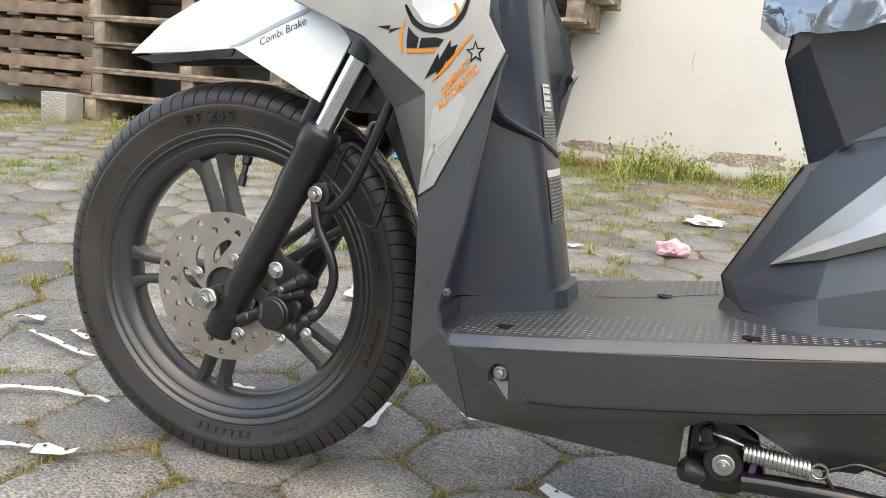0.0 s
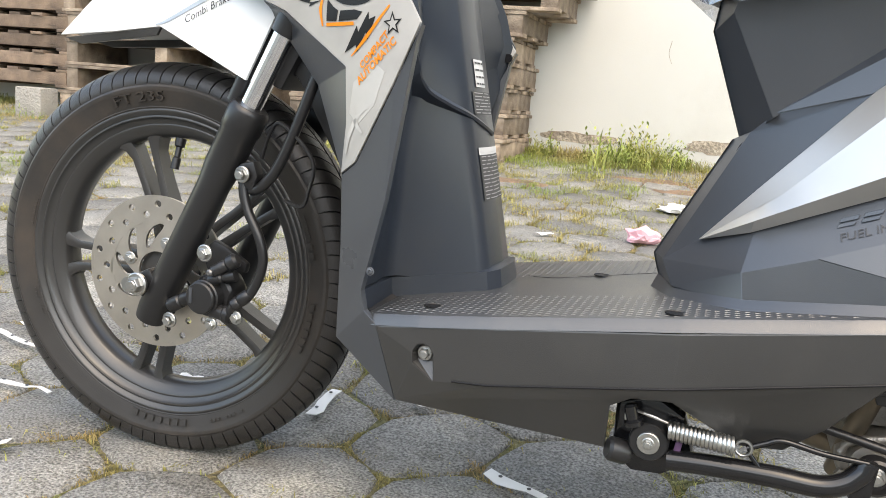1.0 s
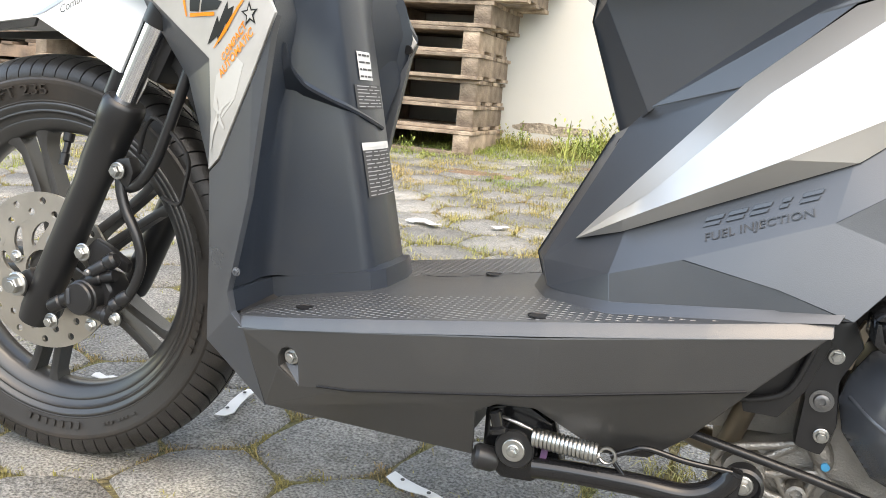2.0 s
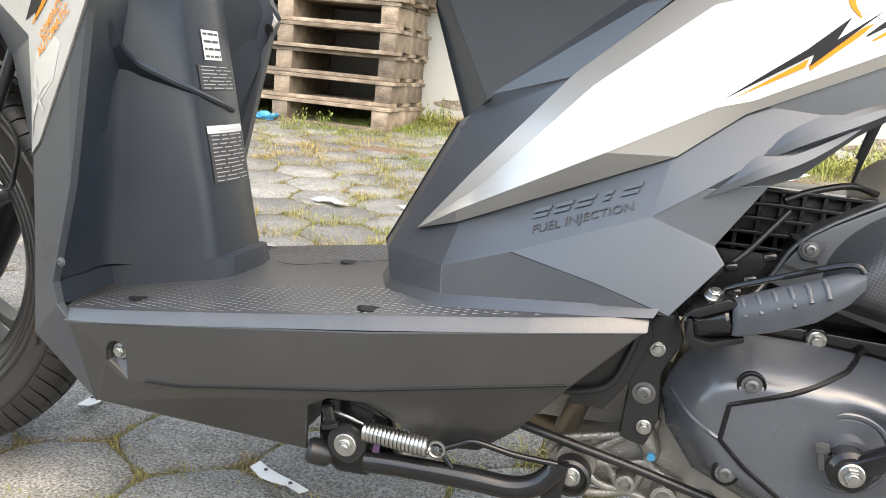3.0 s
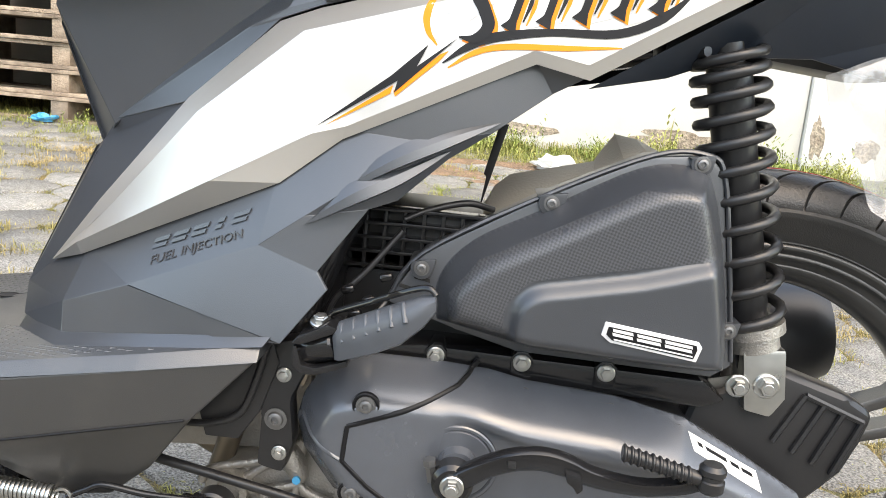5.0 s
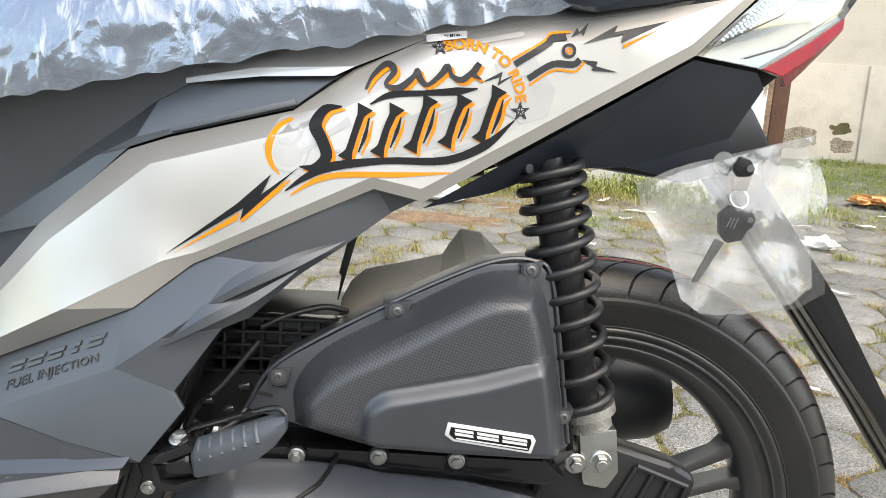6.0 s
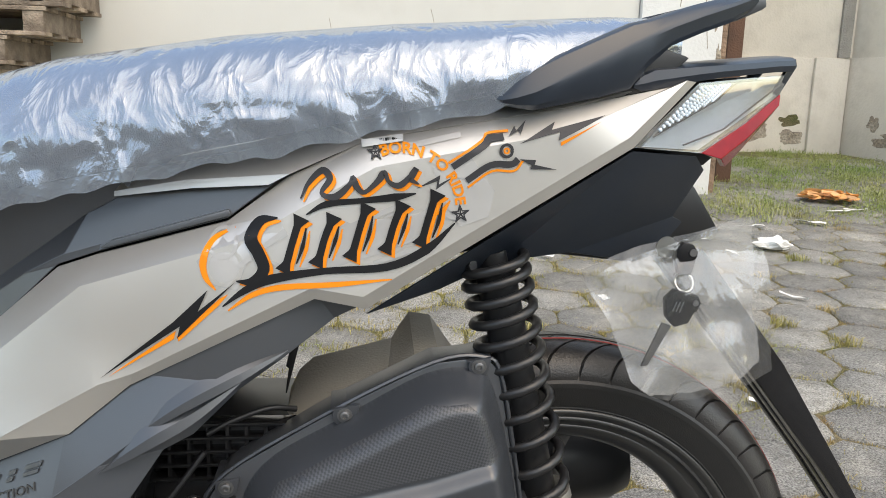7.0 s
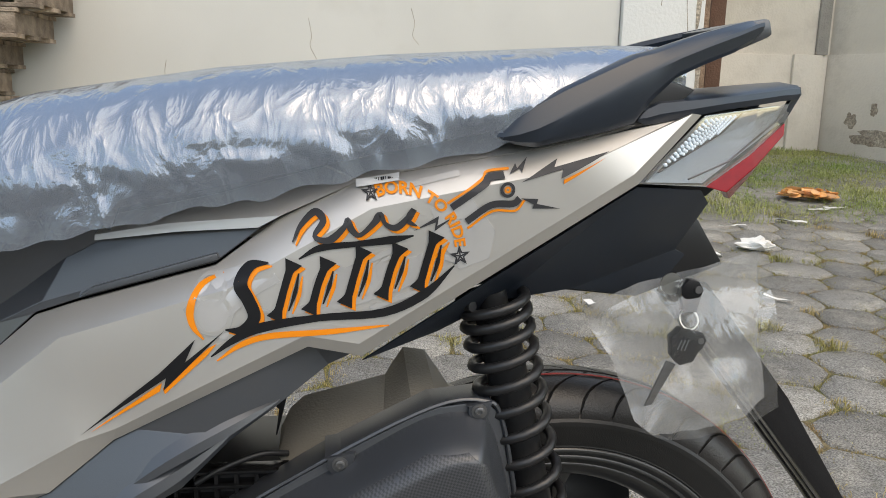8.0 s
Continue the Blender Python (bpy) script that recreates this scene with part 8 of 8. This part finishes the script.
for j in range(-40, 32):
    for i in range(-30, 34):
        o = j % 2
        c = Vector(((i + 0.5 * o) * DX, j * DY))
        if not (-5.2 < c.x < 5.6 and -6.4 < c.y < 4.7):
            continue
        top = corner(i, j, 0)
        right_up = corner(i, j, 1)
        left_up = corner(i - 1, j, 1)
        # the lower three corners belong to the neighbours of the row below
        lower_right = corner(i + o, j - 1, 0)
        lower_left = corner(i + o - 1, j - 1, 0)
        # lowest corner: the side corner between those two neighbours
        bottom = corner(i + o - 1, j - 1, 1)
        STONES.append((c, [top, right_up, lower_right, bottom, lower_left, left_up]))
        HEX_CORNERS += [top, right_up]


def stone_geometry(c, ring, seed):
    """Rounded, slightly domed stone with worn edges; about 60 triangles."""
    pts = []
    for a, b in zip(ring, ring[1:] + ring[:1]):
        a, b = Vector(a), Vector(b)
        pts += [a, a.lerp(b, 0.34) + (a.lerp(b, 0.34) - c) * 0.03, a.lerp(b, 0.68) + (a.lerp(b, 0.68) - c) * 0.03]
    h = 0.004 * noise.noise(Vector((c.x * 5, c.y * 5, 3)))
    sx, sy = 0.02 * noise.noise(Vector((c.x * 7, c.y * 4, 8))), 0.03 * noise.noise(Vector((c.x * 3, c.y * 8, 1)))
    verts, faces, n = [], [], len(pts)
    for shrink, dz in ((0.952, -0.05), (0.942, -0.0055), (0.900, 0.0)):
        for k, p in enumerate(pts):
            d = p - c
            q = c + d * (shrink * (0.975 if k % 3 == 0 else 1.0) * (1 + 0.05 * noise.noise(Vector((p.x * 28, p.y * 28, seed)))))
            verts.append((q.x, q.y, ground_z(q.y) + h + dz + sx * d.x + sy * d.y + (0.002 * noise.noise(Vector((q.x * 25, q.y * 25, 1))) if dz > -0.03 else 0)))
    verts.append((c.x, c.y, ground_z(c.y) + h + 0.003 * noise.noise(Vector((c.x * 9, c.y * 9, 6)))))
    for r in range(2):
        for k in range(n):
            a, b = r * n + k, r * n + (k + 1) % n
            faces.append((a, b, b + n, a + n))
    faces += [(2 * n + k, 2 * n + (k + 1) % n, 3 * n) for k in range(n)]
    return verts, faces


all_v, all_f, near = [], [], []
for c, ring in STONES:
    if -1.35 < c.x < 2.9 and -0.62 < c.y < 1.75:
        near.append((c, ring))
        continue
    v, f = stone_geometry(c, ring, 1.0)
    o = len(all_v)
    all_v += v
    all_f += [tuple(k + o for k in g) for g in f]
me = bpy.data.meshes.new("far_paving")
me.from_pydata(all_v, [], all_f)
me.materials.append(M_STONEJ)
me.shade_smooth()
far = new("far_paving", me)
far.parent = ground
tagged(far, "grey six-sided paving stones", kind="stuff")
for c, ring in near:
    v, f = stone_geometry(c, ring, 1.0)
    me = bpy.data.meshes.new("paving_stone")
    me.from_pydata(v, [], f)
    me.materials.append(M_STONE)
    me.shade_smooth()
    st = new("paving_stone", me)
    st.parent = ground

# ---- grass and weeds ----
def blades(spots, seed, name, mat, label, leafy=0.0):
    """Many thin bent blades; spots: x, y, count, height, spread."""
    rng = np.random.default_rng(seed)
    verts, faces = [], []
    for x, y, n, h, spread in spots:
        for _ in range(int(n)):
            r, a = spread * math.sqrt(rng.random()), rng.random() * 6.283
            bx, by = x + r * math.cos(a), y + r * math.sin(a)
            bz = ground_z(by) - 0.008
            lean, way = rng.uniform(0.3, 1.75), rng.random() * 6.283
            hh = h * rng.uniform(0.45, 1.15)
            wx, wy = math.cos(way), math.sin(way)
            w = 0.0006 + 0.013 * hh
            i = len(verts)
            if leafy and rng.random() < leafy:
                # a stalk of small leaves
                for k in range(7):
                    z = bz + hh * (0.25 + 0.11 * k)
                    s = 0.046 * hh + 0.004
                    q = rng.random() * 6.283
                    ux, uy = math.cos(q), math.sin(q)
                    cx, cy = bx + wx * lean * hh * 0.4 * (0.25 + 0.11 * k), by + wy * lean * hh * 0.4 * (0.25 + 0.11 * k)
                    i = len(verts)
                    verts += [(cx, cy, z), (cx + ux * s - uy * s * 0.4, cy + uy * s + ux * s * 0.4, z + s * 1.1), (cx + ux * s * 1.6, cy + uy * s * 1.6, z + s * 1.6), (cx + ux * s + uy * s * 0.4, cy + uy * s - ux * s * 0.4, z + s * 0.9)]
                    faces.append((i, i + 1, i + 2, i + 3))
                i = len(verts)
                w *= 0.6
            mx, my, mz = bx + wx * lean * hh * 0.25, by + wy * lean * hh * 0.25, bz + hh * 0.6
            tx, ty, tz = bx + wx * lean * hh * 0.75, by + wy * lean * hh * 0.75, bz + hh * (1.0 - 0.45 * lean)
            verts += [(bx - wy * w, by + wx * w, bz), (bx + wy * w, by - wx * w, bz), (mx + wy * w * 0.8, my - wx * w * 0.8, mz), (mx - wy * w * 0.8, my + wx * w * 0.8, mz), (tx, ty, tz)]
            faces += [(i, i + 1, i + 2, i + 3), (i + 3, i + 2, i + 4)]
    me = bpy.data.meshes.new(name)
    me.from_pydata(verts, [], faces)
    me.materials.append(mat)
    return tagged(new(name, me), label, "grass", kind="stuff")


rng = np.random.default_rng(3)
joint_spots = []
for x, y in HEX_CORNERS:
    if -4.5 < x < 5 and -0.9 < y < 3.2:
        k = 0.5 + 0.5 * noise.noise(Vector((x * 1.1, y * 1.1, 2)))
        p = rng.random()
        if p < 0.10 + 0.12 * k:
            joint_spots.append((x, y, rng.integers(30, 110), rng.uniform(0.016, 0.046) * (0.8 + 0.4 * k), 0.020 + 0.035 * k))
        if p < 0.35 + 0.5 * k + 0.1 * max(0, y - 1):
            joint_spots.append((x, y, rng.integers(30, 80), rng.uniform(0.008, 0.018) * (1 + 0.5 * k), 0.05 + 0.03 * k))
edge_spots = []
for c, ring in STONES:
    if -3 < c.x < 3.6 and -0.8 < c.y < 2.4:
        for a, b in zip(ring[:3], ring[1:4]):
            for t in (0.15, 0.4, 0.65, 0.9):
                if rng.random() < 0.75:
                    x, y = a[0] + (b[0] - a[0]) * t, a[1] + (b[1] - a[1]) * t
                    edge_spots.append((x, y, rng.integers(18, 46), rng.uniform(0.007, 0.020), 0.015))
blades(edge_spots, 8, "joint_moss", M_MOSS, "low brown-green moss and dry bits in the paving joints")
blades(joint_spots, 1, "joint_grass", M_GRASS, "short yellow-green grass in the paving joints")
tufts = []
for k in range(1200):
    x, y = rng.uniform(-4, 2.6), 3.30 - abs(rng.normal(0, 0.25))
    tufts.append((x, y, rng.integers(22, 50), rng.uniform(0.02, 0.075) * (1.25 if y > 3.15 else 0.8), 0.07))
for c, ring in STONES:
    if not (-3.4 < c.x < 2.4 and 0.85 < c.y < 3.1):
        continue
    for a, b in zip(ring[:3], ring[1:4]):
        for t in (0.2, 0.5, 0.8):
            x, y = a[0] + (b[0] - a[0]) * t, a[1] + (b[1] - a[1]) * t
            g = noise.noise(Vector((x * 1.3, y * 1.3, 6))) + 0.25 * (y - 1.9) + (0.2 if x < 0.2 else 0.0) + 0.35 * noise.noise(Vector((x * 9, y * 9, 2)))
            bare = 0.2 < x < 1.5 and 2.35 < y < 2.85
            if g > 0.02 and not bare:
                tufts.append((x, y, rng.integers(18, 46), rng.uniform(0.010, 0.034) * (1 + 0.6 * g), 0.035 + 0.05 * max(0.0, g)))
            elif not bare:
                tufts.append((x, y, 9, 0.010, 0.02))
for k in range(420):
    x, y = rng.uniform(-3.4, 2.4), 3.1 - 0.7 * rng.random() ** 1.5
    if noise.noise(Vector((x * 1.6, y * 2.0, 6))) > -0.1:
        tufts.append((x, y, rng.integers(30, 80), rng.uniform(0.014, 0.050), 0.09))
blades(tufts, 2, "tall_grass", M_GRASS, "tall yellow-green grass along the wall foot")
weeds = []
for k in range(620):
    x, y = rng.uniform(-0.3, 2.7), 3.27 - abs(rng.normal(0, 0.16))
    g = noise.noise(Vector((x * 2.6, 1.0, 4))) + 0.5 * noise.noise(Vector((x * 7.0, y * 3, 9)))
    if g > -0.12:
        weeds.append((x, y, rng.integers(4, 10), rng.uniform(0.04, 0.12) * (1 + 0.9 * max(0.0, g)) * (1.7 if k % 11 == 0 else 1), 0.06))
for k in range(60):
    weeds.append((rng.uniform(-3.2, -0.4), rng.uniform(2.6, 2.78), rng.integers(3, 8), rng.uniform(0.04, 0.09), 0.05))
blades(weeds, 4, "weeds", M_WEED, "leafy green weeds along the wall foot", 0.6)
lawn = []
for k in range(3800):
    x, y = rng.uniform(2.4, 5.4), rng.uniform(2.45, 5.0)
    g = noise.noise(Vector((x * 2.2, y * 2.2, 3)))
    if y > 2.70 + 0.25 * noise.noise(Vector((x * 2, 0, 0))) and x < 4.65 + (5.0 - y) * 0.35 and g > -0.5:
        lawn.append((x, y, rng.integers(10, 24), rng.uniform(0.018, 0.045) * (1.1 + g), 0.09))
blades(lawn, 6, "lawn", M_LAWN, "patchy green grass before the cement wall", 0.05)
